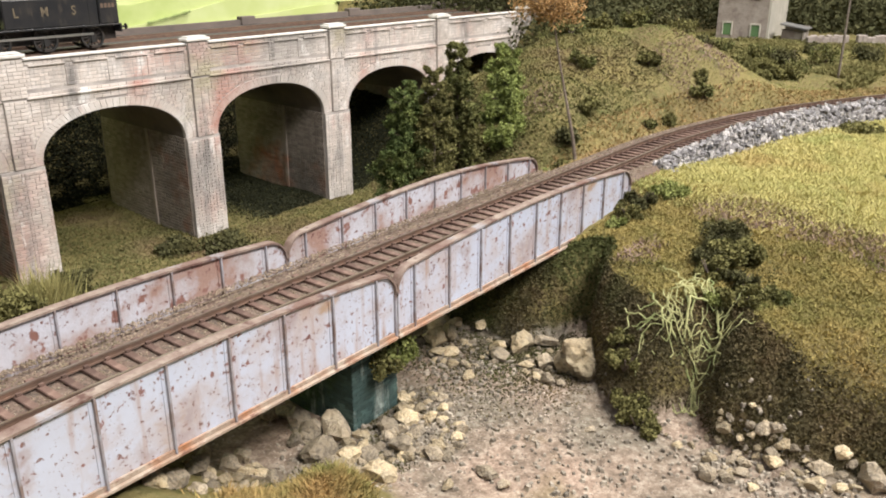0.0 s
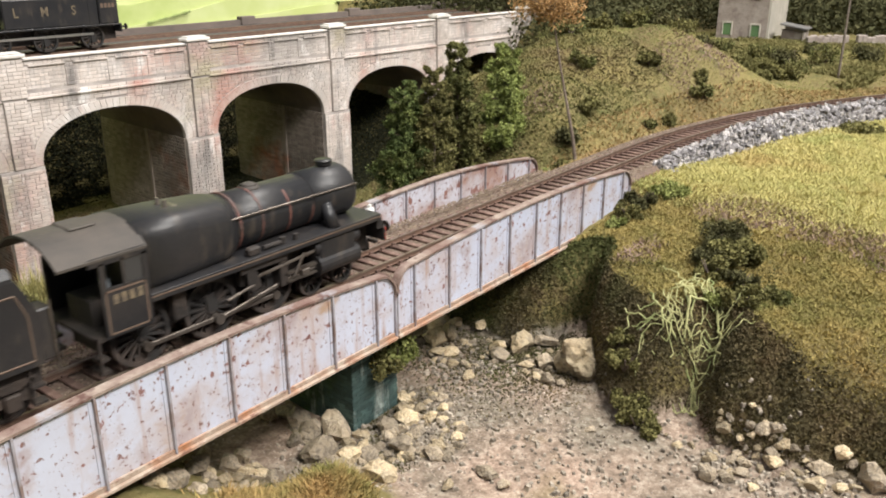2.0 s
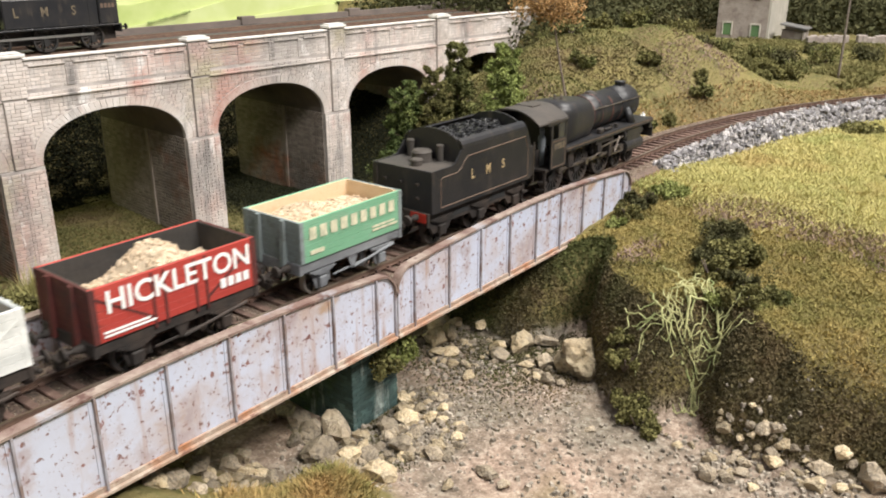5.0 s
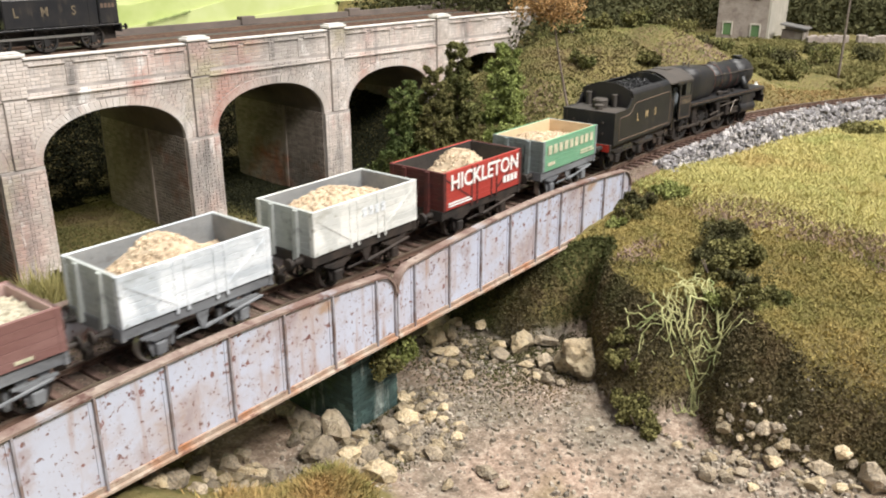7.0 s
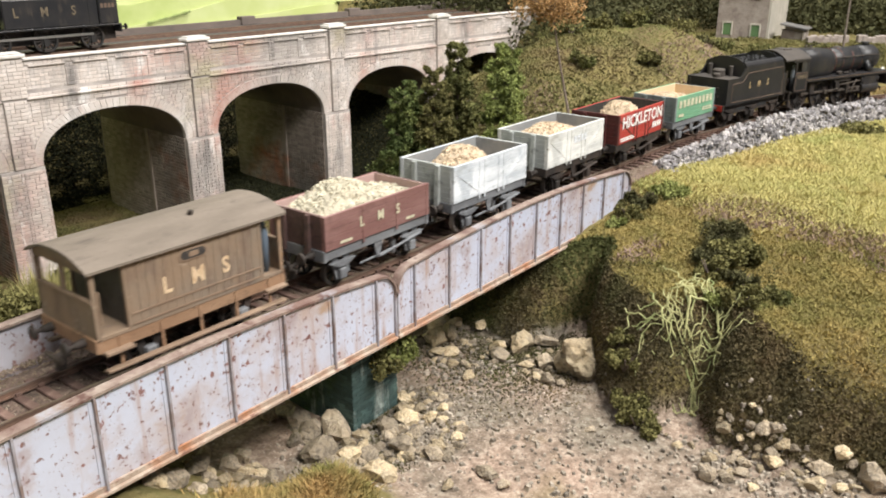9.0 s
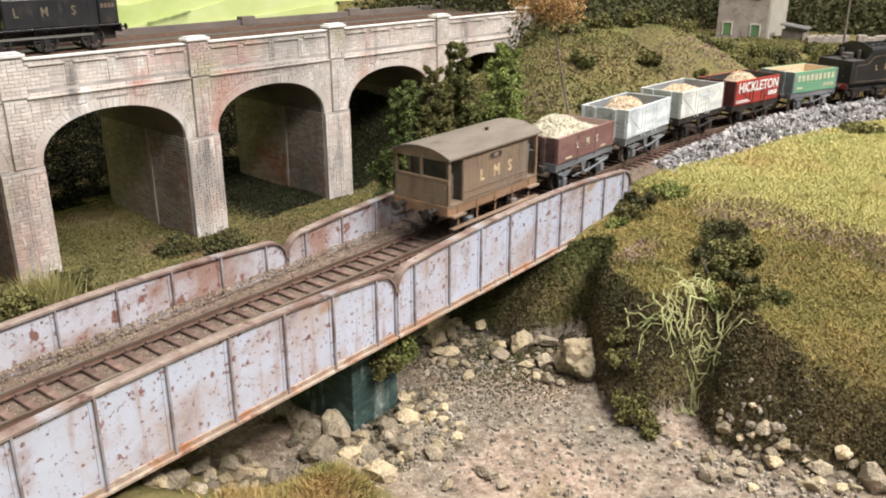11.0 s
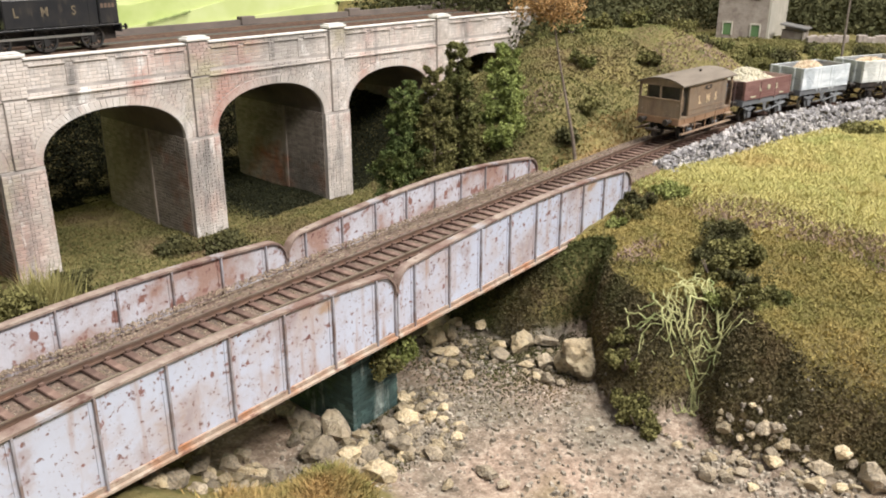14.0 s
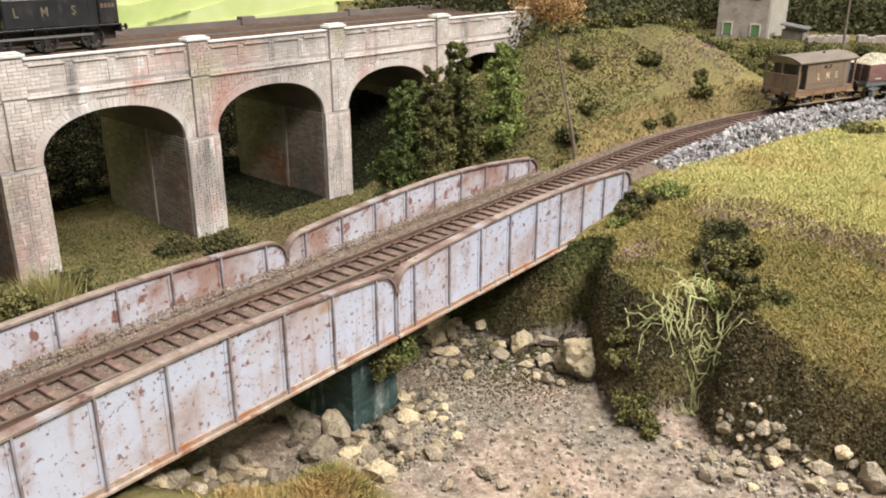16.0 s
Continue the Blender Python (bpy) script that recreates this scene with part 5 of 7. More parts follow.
    for x in (-17.5, 17.5):
        wheelset(o, x, 5.7, 8)
    return o


brake_van()


def figurine(name, label, s, y, z, height, upper, lower):
    """A small painted figure, kept to one plain shape."""
    bm = bmesh.new()
    loft(bm, [(0, 0, 1.5, 1.2, 2), (height * 0.45, 0, 1.9, 1.4, 2), (height * 0.75, 0, 2.2, 1.5, 2), (height * 0.84, 0, 0.9, 0.9, 2), (height * 0.88, 0, 1.2, 1.2, 2), (height * 0.97, 0, 1.3, 1.3, 2), (height, 0, 0.6, 0.6, 2)], 10)
    bmesh.ops.rotate(bm, verts=bm.verts, matrix=Matrix.Rotation(-math.pi / 2, 3, "Y"))
    bmesh.ops.translate(bm, vec=(0, y, z), verts=bm.verts)
    ob = part(name, bm, upper, None, label, True)
    tagged(ob, label, "figurine")
    TRAIN.append((ob, s))


figurine("figurine", "small blue-grey painted figurine on the van veranda", -792.6 + 30.0, -11.5, 17.0, 19.5, mat("blue_grey_figure_paint", (0.10, 0.13, 0.17), 0.8), None)
figurine("figurine", "small pale painted figurine in the locomotive cab", -209.8 - 51.0, -7.0, 16.4, 19.0, mat("pale_figure_paint", (0.20, 0.22, 0.24), 0.8), None)


# ---- bridge pier and abutments ----
M_PIER = per_piece(mat("dark_green_brick", (0.035, 0.062, 0.058), 0.8, 0, [
    ((0.07, 0.115, 0.105), 60, 0.45, 0.7, 6), ((0.05, 0.08, 0.025), 20, 0.55, 0.7, 6), ((0.30, 0.34, 0.31), 120, 0.58, 0.70, 7, (1, 1, 0.25))], 0.3, 700), 0.7, 1.3)
PX, PY = 13.4, 18.8
pier = thing("bridge_pier", "dark green brick pier, mossy and lime-streaked, under the girders", "bridge pier")
bm = bmesh.new()
box(bm, -PX + 0.4, PX - 0.4, -PY + 0.4, PY - 0.4, -75, -20.4)
part("pier_core", bm, M_PIER, pier)
rnd = random.Random(21)
for z0 in np.arange(-72, -22.6, 1.9):
    shift = 0 if int(round(z0 / 1.9)) % 2 else 2.2
    for y_face in (-1, 1):
        x = -PX - shift
        while x < PX:
            a, b = max(x, -PX), min(x + 4.4, PX)
            if b - a > 0.8 and y_face < 0:
                bm = bmesh.new()
                box(bm, a + 0.12, b - 0.12, -PY - rnd.uniform(0, 0.12), -PY + 0.6, z0 + 0.12, z0 + 1.78)
                part("brick", bm, M_PIER, pier)
            x += 4.4
    v = []
    y = -PY - shift
    while y < PY:
        a, b = max(y, -PY), min(y + 4.4, PY)
        if b - a > 0.8:
            bm = bmesh.new()
            box(bm, -PX - rnd.uniform(0, 0.12), -PX + 0.6, a + 0.12, b - 0.12, z0 + 0.12, z0 + 1.78)
            part("brick", bm, M_PIER, pier)
        y += 4.4
bm = bmesh.new()
box(bm, -PX - 0.8, PX + 0.8, -23, 23, -22.6, -20.25, 0.3)
part("bearing_slab", bm, M_PIER, pier)
for xa, xb in ((X_RIGHT - 4, X_RIGHT + 30), (X_LEFT - 60, X_LEFT + 4)):
    ob = thing("abutment", "dark brick abutment that carries the end of the girders", "abutment", None, "bridge abutments")
    bm = bmesh.new()
    box(bm, xa, xb, -26, 26, -70, -20.4 if xa > 0 else -20.4, 0.5)
    part("abutment_wall", bm, M_PIER, ob)
    bm = bmesh.new()
    lo, hi = (X_RIGHT + 1, xb) if xa > 0 else (xa, X_LEFT - 1)
    box(bm, lo, hi, -26, 26, -20.4, -6.5, 0.5)
    part("back_wall", bm, M_PIER, ob)


# ---- stones ----
M_ROCK = per_piece(mat("pale_buff_rock", (0.44, 0.345, 0.215), 0.9, 0, [((0.60, 0.51, 0.355), 1500, 0.42, 0.62, 7), ((0.17, 0.13, 0.095), 1200, 0.54, 0.70, 8), ((0.30, 0.24, 0.16), 7000, 0.50, 0.62, 6)], 1.0, 9000), 0.5, 1.35)
M_ROCKGREY = per_piece(mat("grey_brown_rock", (0.29, 0.235, 0.165), 0.9, 0, [((0.42, 0.355, 0.265), 1500, 0.42, 0.62, 7), ((0.11, 0.09, 0.07), 1500, 0.52, 0.68, 8), ((0.20, 0.165, 0.125), 7000, 0.50, 0.62, 6)], 1.0, 9000), 0.6, 1.4)
M_LIME = per_piece(mat("pale_limestone", (0.33, 0.315, 0.32), 0.9, 0, [((0.58, 0.545, 0.53), 1300, 0.50, 0.64, 8), ((0.12, 0.11, 0.115), 1500, 0.46, 0.58, 8)], 1.0, 8000), 0.55, 1.3)


def rock_mesh(seed, flat):
    """An angular broken stone about 1 unit across."""
    rnd = random.Random(seed)
    bm = bmesh.new()
    bmesh.ops.create_icosphere(bm, subdivisions=2, radius=0.5)
    for v in bm.verts:
        v.co *= 1 + 0.42 * noise.noise(v.co * 3.2 + Vector((seed * 1.7, 0, 0)))
    for k in range(8):
        d = Vector((rnd.uniform(-1, 1), rnd.uniform(-1, 1), rnd.uniform(-1, 1))).normalized()
        bmesh.ops.bisect_plane(bm, geom=bm.verts[:] + bm.edges[:] + bm.faces[:], plane_co=d * rnd.uniform(0.27, 0.40), plane_no=d, clear_outer=True)
        es = [e for e in bm.edges if e.is_boundary]
        if es:
            bmesh.ops.contextual_create(bm, geom=es)
    bmesh.ops.scale(bm, vec=(1.25, rnd.uniform(0.8, 1.0), flat), verts=bm.verts)
    bmesh.ops.triangulate(bm, faces=bm.faces[:])
    bmesh.ops.subdivide_edges(bm, edges=[e for e in bm.edges if e.calc_length() > 0.16], cuts=1)
    bmesh.ops.triangulate(bm, faces=bm.faces[:])
    for v in bm.verts:
        c = v.co.copy()
        v.co += c.normalized() * (0.05 * noise.noise(c * 6 + Vector((seed, 0, 0))) + 0.03 * noise.noise(c * 15 + Vector((0, seed, 0))))
    bmesh.ops.recalc_face_normals(bm, faces=bm.faces)
    me = bpy.data.meshes.new("rock")
    bmesh.ops.scale(bm, vec=(MM, MM, MM), verts=bm.verts)
    bm.to_mesh(me)
    bm.free()
    return me


ROCKS = {}
for kind, material in (("buff", M_ROCK), ("grey", M_ROCKGREY), ("lime", M_LIME)):
    ROCKS[kind] = []
    for i in range(9):
        me = rock_mesh(40 + i + len(kind) * 7, (0.55, 0.7, 0.9)[i % 3])
        me.materials.append(material)
        ROCKS[kind].append(me)


BOULDERS = {}
for kind, material in (("buff", M_ROCK), ("grey", M_ROCKGREY), ("lime", M_LIME)):
    bm = bmesh.new()
    bmesh.ops.create_icosphere(bm, subdivisions=4, radius=0.46)
    for v in bm.verts:
        c = v.co.copy()
        v.co *= 1 + 0.5 * noise.noise(c * 2.6 + Vector((len(kind) * 3.1, 2, 0))) + 0.16 * noise.noise(c * 9) + 0.07 * noise.noise(c * 22)
    bmesh.ops.scale(bm, vec=(1.1 * MM, 0.85 * MM, 0.9 * MM), verts=bm.verts)
    me = bpy.data.meshes.new("boulder")
    bm.to_mesh(me)
    bm.free()
    me.materials.append(material)
    BOULDERS[kind] = me


def gz(x, y):
    return float(ground_z(np.array([float(x)]), np.array([float(y)]))[0])


def stone(x, y, size, kind, rnd, sink=0.2, z=None, parent=None, name="river_stone"):
    ob = new(name, rnd.choice(ROCKS[kind]) if size < 20 else BOULDERS[kind])
    z = gz(x, y) + size * (0.30 - sink) if z is None else z
    m = at(x, y, z, rnd.uniform(-25, 25), rnd.uniform(-25, 25), rnd.uniform(0, 360))
    ob.matrix_basis = m @ Matrix.Diagonal((size, size, size, 1))
    if parent:
        ob.parent = parent
    return ob


STONE_LABEL = {"buff": "pale buff angular stone lying on the river bed", "grey": "grey-brown angular stone lying on the river bed"}


def cluster(rnd, cx, cy, rx, ry, count, lo, hi, pale):
    for i in range(count):
        a, r = rnd.uniform(0, 6.283), math.sqrt(rnd.random())
        x, y = cx + rx * r * math.cos(a), cy + ry * r * math.sin(a)
        if abs(x) < PX + 2 and abs(y) < PY + 2:
            continue
        kind = "buff" if rnd.random() < pale else "grey"
        ob = stone(x, y, rnd.uniform(lo, hi), kind, rnd)
        tagged(ob, STONE_LABEL[kind], "stone", "stones on the river bed")


rnd = random.Random(33)
for args in ((-22, -20, 14, 26, 40, 2.2, 4.5, 0.5), (0, -42, 16, 12, 26, 2.0, 4.2, 0.5), (74, -8, 20, 24, 34, 2.2, 5, 0.6),
             (84, -48, 14, 14, 22, 2.2, 4.5, 0.6), (62, -150, 12, 24, 40, 2.0, 4.2, 0.6), (-80, -16, 26, 20, 34, 3, 6.5, 0.7)):
    cluster(rnd, *args)


def placed(kind, spots):
    """Single larger stones, each (x, y, width)."""
    for x, y, size in spots:
        size *= 0.86 if y < -120 else 1.0
        if abs(x) < PX + 0.4 * size and abs(y) < PY + 0.4 * size:
            y = -PY - 0.42 * size if abs(x) < PX else y
            x = x if abs(x) < PX else math.copysign(PX + 0.42 * size, x)
        ob = stone(x, y, size, kind, rnd, 0.06)
        tagged(ob, STONE_LABEL[kind] if size < 9 else "large " + STONE_LABEL[kind], "stone", "stones on the river bed")


placed("buff", [(88.0, -63.0, 24)])
placed("buff", [(-27.5, 16.8, 9.6), (-23.6, 9.1, 8.8), (-22.6, -24.4, 6), (-28.6, -30.7, 10.6), (-15.1, -24.5, 6.1), (-26.9, -42.4, 6.9), (8.3, -26.8, 8), (14.1, -30.1, 6.5), (11.1, -37.5, 6.4), (5.4, -31, 9.5), (15, -19.9, 6.6), (-19.3, -70.5, 4.9), (-31.2, -49.9, 11.3), (-37.8, -40.3, 8.5), (-66.4, 5.5, 7.8), (-104, -23.9, 8.9), (82.8, 15, 11.9)])
placed("buff", [(88.6, 7.6, 8.9), (70.2, 6.1, 12.4), (78.1, 3.9, 10.6), (65.4, -6.9, 7.5), (60.3, -3.7, 6.5), (55.2, -15.9, 5.4), (50.4, -28.6, 6.1), (93.8, -5.3, 6.9), (83.6, -21.5, 10.4), (91.2, -31, 14.1), (75.4, -43, 6.5), (69.2, -52.3, 4.9), (71.1, -134.7, 3.8), (69.6, -135.5, 3.2), (67.3, -137.9, 7.5), (66.3, -144.5, 4.8), (67.4, -148.2, 4.2)])
placed("buff", [(66.2, -151, 4.4), (65, -151.3, 4.2), (69.2, -159.4, 7.3), (54.4, -137.8, 6.3), (65.2, -158.3, 10.9), (63.8, -166.9, 4.6), (69.7, -167.9, 3.6), (76.8, -178.5, 8.2), (60, -174.2, 9), (64.5, -181.5, 6.9), (68.4, -185.8, 5.5), (46.5, -156.6, 5.5), (61.5, -117.4, 2.8), (56.6, -124, 4.9), (61.7, -101.3, 2.1)])
placed("grey", [(-24.8, 1.2, 11), (-25.5, -7.6, 10), (-18.7, -14.8, 13.9), (-35, -21.2, 14), (-23.6, -34.6, 8.9), (-5.2, -28.6, 9.3), (-8.9, -33.6, 6.9), (-11.8, -42.1, 9.7), (0.1, -39.9, 7), (-8, -55.5, 7.4), (-5.7, -58.6, 5.9), (-7.9, -48.9, 5.2), (-5.2, -77.5, 7.8), (-6.8, -85.9, 5.6), (-38.5, -32.6, 10), (-55, -1.9, 8.7), (-80.5, -10.7, 9.9)])
placed("grey", [(-98.2, -25.3, 8.4), (-64.5, -6.3, 8.4), (-34.6, -7.8, 6.8), (75.4, -29, 11), (98.6, -39.7, 11.3), (82.3, -49.2, 9.9), (68.8, -58.6, 6.9), (69.4, -64.6, 4.8), (14.7, -51.4, 5.5), (46.7, -91.5, 3.9), (69.3, -138.8, 4.3), (68.7, -147.1, 4.8), (69.7, -152, 7.9), (70.8, -155.6, 6.8), (69.8, -163.2, 5.2), (43.4, -140.7, 9.2), (47.3, -146.6, 6.6)])
placed("grey", [(64, -144.8, 5.3), (60.1, -148.5, 6.3), (54.1, -150.1, 6.2), (59, -144.3, 6.3), (66.5, -156.4, 6.8), (60.4, -164.9, 5.1), (70.3, -173.5, 9.7), (77, -181.7, 5.1), (72.7, -179.2, 6.1), (74.5, -190, 15)])


rnd = random.Random(34)
for args in ((4, -44, 22, 14, 34, 3.0, 6.5, 0.45), (-30, -32, 16, 14, 18, 3.5, 7.0, 0.5), (24, -22, 10, 16, 14, 2.5, 5.0, 0.5)):
    cluster(rnd, *args)


def scatter(n, x0, x1, y0, y1, keep, seed):
    """Random places where keep(x, y) allows them."""
    g = np.random.RandomState(seed)
    x, y = g.uniform(x0, x1, n), g.uniform(y0, y1, n)
    k = g.uniform(0, 1, n) < keep(x, y)
    return x[k], y[k], g


# rubble too small to count
g = np.random.RandomState(35)
spots = []
for cx, cy, rx, ry, n in ((-26, -28, 22, 22, 260), (4, -38, 26, 16, 200), (58, -20, 26, 26, 260), (56, -156, 18, 40, 320), (20, -90, 44, 50, 320)):
    for i in range(n):
        px, py = cx + g.normal(0, rx * 0.55), cy + g.normal(0, ry * 0.55)
        if abs(px) < PX + 1 and abs(py) < PY + 1:
            continue
        spots.append((px, py, gz(px, py) + 0.3))
v, f = lumps(random.Random(36), spots, 1.25, 0.8)
M_RIVERRUBBLE = per_piece(mat("buff_rubble", (0.30, 0.26, 0.21), 0.95, 0, [((0.18, 0.15, 0.12), 120, 0.48, 0.65, 5)], 0.6, 500), 0.5, 1.35, True)
tagged(mesh_of("river_rubble", v, f, M_RIVERRUBBLE), "small broken stones scattered on the river bed", "rubble", kind="stuff")

# gravel on the river bed
def on_bed(x, y):
    return ((ground_z(x, y, False) < -51) & (y < 30) & (x < foot(y))) * (0.25 + 0.75 * sm(-0.1, 0.35, fbm(x, y, 40, 12)))


x, y, g = scatter(24000, -125, 130, -215, 30, on_bed, 3)
z = ground_z(x, y)
v, f = lumps(random.Random(5), list(zip(x, y, z)), 0.42, 0.7)
M_GRAVEL = per_piece(mat("river_gravel", (0.26, 0.215, 0.175), 0.95, 0, [((0.36, 0.31, 0.27), 150, 0.5, 0.65, 3)]), 0.35, 1.9, True)
tagged(mesh_of("gravel", v, f, M_GRAVEL), "fine pale gravel on the dry river bed", "gravel", kind="stuff")

# ballast shoulders on the bridge and beside the line
g = np.random.RandomState(8)
spots = []
for i in range(34000):
    s = g.uniform(-160, 420)
    side = g.choice((-1, 1)) * g.uniform(10.5, 28.4)
    if g.uniform() < 0.12:
        side = g.uniform(-6, 6)
    if s > 200 and abs(side) > 24:
        continue
    z = -5.9 + (abs(side) < 23) * 2.3 * min(1, (23 - abs(side)) / 2) + (1.6 if side > 24 and s < 195 else 0)
    if side > 20 and s < 195:
        z += 1.0
    spots.append((*on_line(s, side)[:2], z))
v, f = lumps(random.Random(6), spots, 0.46, 0.75)
tagged(mesh_of("ballast", v, f, M_BALLAST), "brown and grey ballast stones beside the rails", "ballast", kind="stuff")

# dry stone wall beside the curve
wall = thing("stone_wall", "rough dry stone wall of pale limestone beside the track", "stone wall")


def wall_side(s):
    """How far the wall stands from the line: it closes in on the bridge."""
    return -23.5 - 14.0 * float(sm(255, 325, np.float64(s))) - 3.0 * float(sm(340, 420, np.float64(s)))


rnd = random.Random(77)
s = 250.0
i = 0
while s < 640:
    for layer in range(4):
        for k in range(2 if layer < 2 else 1):
            rise = 0.25 + 0.65 * min(1, (s - 250) / 70)
            side = wall_side(s) + rnd.uniform(-1.5, 1.5) + (k - 0.5) * 6.0 + layer * 0.8
            x, y, _ = on_line(s + rnd.uniform(-2.5, 2.5), side)
            size = rnd.uniform(4.6, 8.4) * (0.65 + 0.35 * rise)
            stone(x, y, size, "lime", rnd, 0, gz(x, y) + 1.4 + layer * 4.3 * rise + rnd.uniform(-0.8, 1.2), wall, "stone")
    s += rnd.uniform(4.4, 5.8)
# small limestone rubble along it
g = np.random.RandomState(78)
spots = []
for i in range(7500):
    q = g.uniform(248, 650)
    rise = 0.25 + 0.65 * min(1, max(0, q - 250) / 70)
    side = g.normal(0, 3.4)
    px, py, _ = on_line(q, wall_side(q) + side)
    spots.append((px, py, gz(px, py) + max(0.3, (19.5 - abs(side) * 2.3) * rise * g.uniform(0.3, 1.0))))
v, f = lumps(random.Random(79), spots, 1.5, 0.8)
M_RUBBLE = per_piece(mat("limestone_rubble", (0.35, 0.33, 0.325), 0.9, 0, [((0.12, 0.115, 0.12), 200, 0.5, 0.62, 5)], 0.8, 400), 0.35, 1.8, True)
tagged(mesh_of("rubble", v, f, M_RUBBLE, wall), kind="stuff")


# ---- plants ----
def tri_cloud(name, P, size, material, parent=None, up=0.35, seed=1, blade=0.0):
    """Small leaf triangles at the places P (n x 3); blade: height of upright grass blades instead."""
    g = np.random.RandomState(seed)
    n = len(P)
    s = size * g.uniform(0.6, 1.4, (n, 1))
    if blade:
        a = g.uniform(0, 2 * np.pi, n)
        d = np.stack([np.cos(a), np.sin(a), np.zeros(n)], 1) * s * 0.5
        h = blade * g.uniform(0.5, 1.3, n)
        lean = g.normal(0, 0.75 if blade < 5 else 0.25, (n, 2)) * h[:, None]
        top = P + np.stack([lean[:, 0], lean[:, 1], h], 1)
        V = np.stack([P - d, P + d, top], 1)
    else:
        u = g.normal(0, 1, (n, 3))
        u /= np.linalg.norm(u, axis=1)[:, None]
        w = g.normal(0, 1, (n, 3)) + np.array([0, 0, up])
        w = np.cross(u, w)
        w /= np.linalg.norm(w, axis=1)[:, None] + 1e-9
        V = np.stack([P - u * s * 0.5, P + u * s * 0.5, P + w * s], 1)
    me = bpy.data.meshes.new(name)
    me.vertices.add(3 * n)
    me.vertices.foreach_set("co", (V.reshape(-1) * MM).astype(np.float32))
    me.loops.add(3 * n)
    me.loops.foreach_set("vertex_index", np.arange(3 * n, dtype=np.int32))
    me.polygons.add(n)
    me.polygons.foreach_set("loop_start", np.arange(0, 3 * n, 3, dtype=np.int32))
    me.update(calc_edges=True)
    me.validate()
    me.materials.append(material)
    ob = new(name, me)
    if parent:
        ob.parent = parent
    return ob


def leaf_mat(name, a, b, lo=0.5, hi=1.5, patches=()):
    """patches: further tuples of mat()'s var, for broad changes of tone."""
    m = mat(name, a, 0.85, 0, [(b, 45, 0.42, 0.62, 5), *patches], 0, 1, 0.1)
    return per_piece(m, lo, hi, True)


M_FIELD = leaf_mat("lime_yellow_grass", (0.53, 0.475, 0.20), (0.46, 0.425, 0.17), 0.85, 1.15, [((0.47, 0.36, 0.15), 9, 0.56, 0.70, 6), ((0.36, 0.38, 0.14), 14, 0.56, 0.68, 6)])
M_STRAW = leaf_mat("mustard_olive_turf", (0.32, 0.255, 0.095), (0.21, 0.185, 0.066), 0.75, 1.25, [((0.30, 0.20, 0.085), 12, 0.52, 0.66, 6), ((0.15, 0.15, 0.05), 20, 0.56, 0.68, 6)])
M_MOSS_SHADE = leaf_mat("brown_green_turf_and_shade", (0.085, 0.072, 0.038), (0.115, 0.088, 0.046), 0.7, 1.3, [((0.072, 0.078, 0.028), 9, 0.46, 0.58, 6), ((0.15, 0.105, 0.058), 22, 0.56, 0.68, 6)])
M_HILL = leaf_mat("olive_hill_turf", (0.29, 0.265, 0.105), (0.235, 0.235, 0.088), 0.88, 1.12, [((0.19, 0.20, 0.075), 7, 0.50, 0.64, 5), ((0.30, 0.215, 0.10), 9, 0.54, 0.66, 6), ((0.20, 0.165, 0.10), 22, 0.56, 0.68, 5)])
M_HEATH = leaf_mat("purple_brown_heather", (0.27, 0.19, 0.165), (0.23, 0.165, 0.11), 0.75, 1.25)
M_BUSHDARK = leaf_mat("dark_bush_leaves", (0.075, 0.073, 0.034), (0.11, 0.10, 0.043), 0.5, 1.5)
M_BUSHMID = leaf_mat("olive_bush_leaves", (0.155, 0.143, 0.055), (0.11, 0.104, 0.041), 0.55, 1.45)
M_BUSHPALE = leaf_mat("pale_green_leaves", (0.24, 0.26, 0.09), (0.17, 0.19, 0.06), 0.5, 1.5)
M_TREEGREEN = leaf_mat("green_tree_leaves", (0.085, 0.115, 0.042), (0.135, 0.155, 0.05), 0.5, 1.5)
M_TREEBRIGHT = leaf_mat("bright_green_leaves", (0.31, 0.35, 0.115), (0.22, 0.26, 0.085), 0.6, 1.4)
M_TREEBROWN = leaf_mat("brown_green_leaves", (0.15, 0.14, 0.055), (0.10, 0.11, 0.04), 0.45, 1.6)
M_AUTUMN = leaf_mat("orange_autumn_leaves", (0.40, 0.24, 0.105), (0.32, 0.20, 0.09), 0.65, 1.35)
M_BARK = mat("grey_brown_bark", (0.12, 0.09, 0.07), 0.9, 0, [((0.20, 0.16, 0.13), 120, 0.45, 0.7, 6)], 0.5, 600)
M_TWIG = mat("lime_green_vine", (0.43, 0.42, 0.20), 0.85, 0, [((0.20, 0.24, 0.09), 90, 0.45, 0.65, 5)], 0.3, 800)


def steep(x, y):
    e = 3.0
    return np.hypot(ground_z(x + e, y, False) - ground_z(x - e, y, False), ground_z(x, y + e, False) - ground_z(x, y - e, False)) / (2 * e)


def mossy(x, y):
    """Where the bank is steep or low: turf here carries its shade as colour."""
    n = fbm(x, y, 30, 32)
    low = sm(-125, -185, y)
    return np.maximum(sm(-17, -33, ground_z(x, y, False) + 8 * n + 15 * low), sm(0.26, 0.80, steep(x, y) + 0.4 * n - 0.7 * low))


def off_track(x, y):
    return np.abs(y - track_y(x)) > 27


def right_bank(x, y):
    return (y < track_y(x)) & (ground_z(x, y, False) > -55) & ~((x < X_RIGHT + 4) & (np.abs(y) < 33))


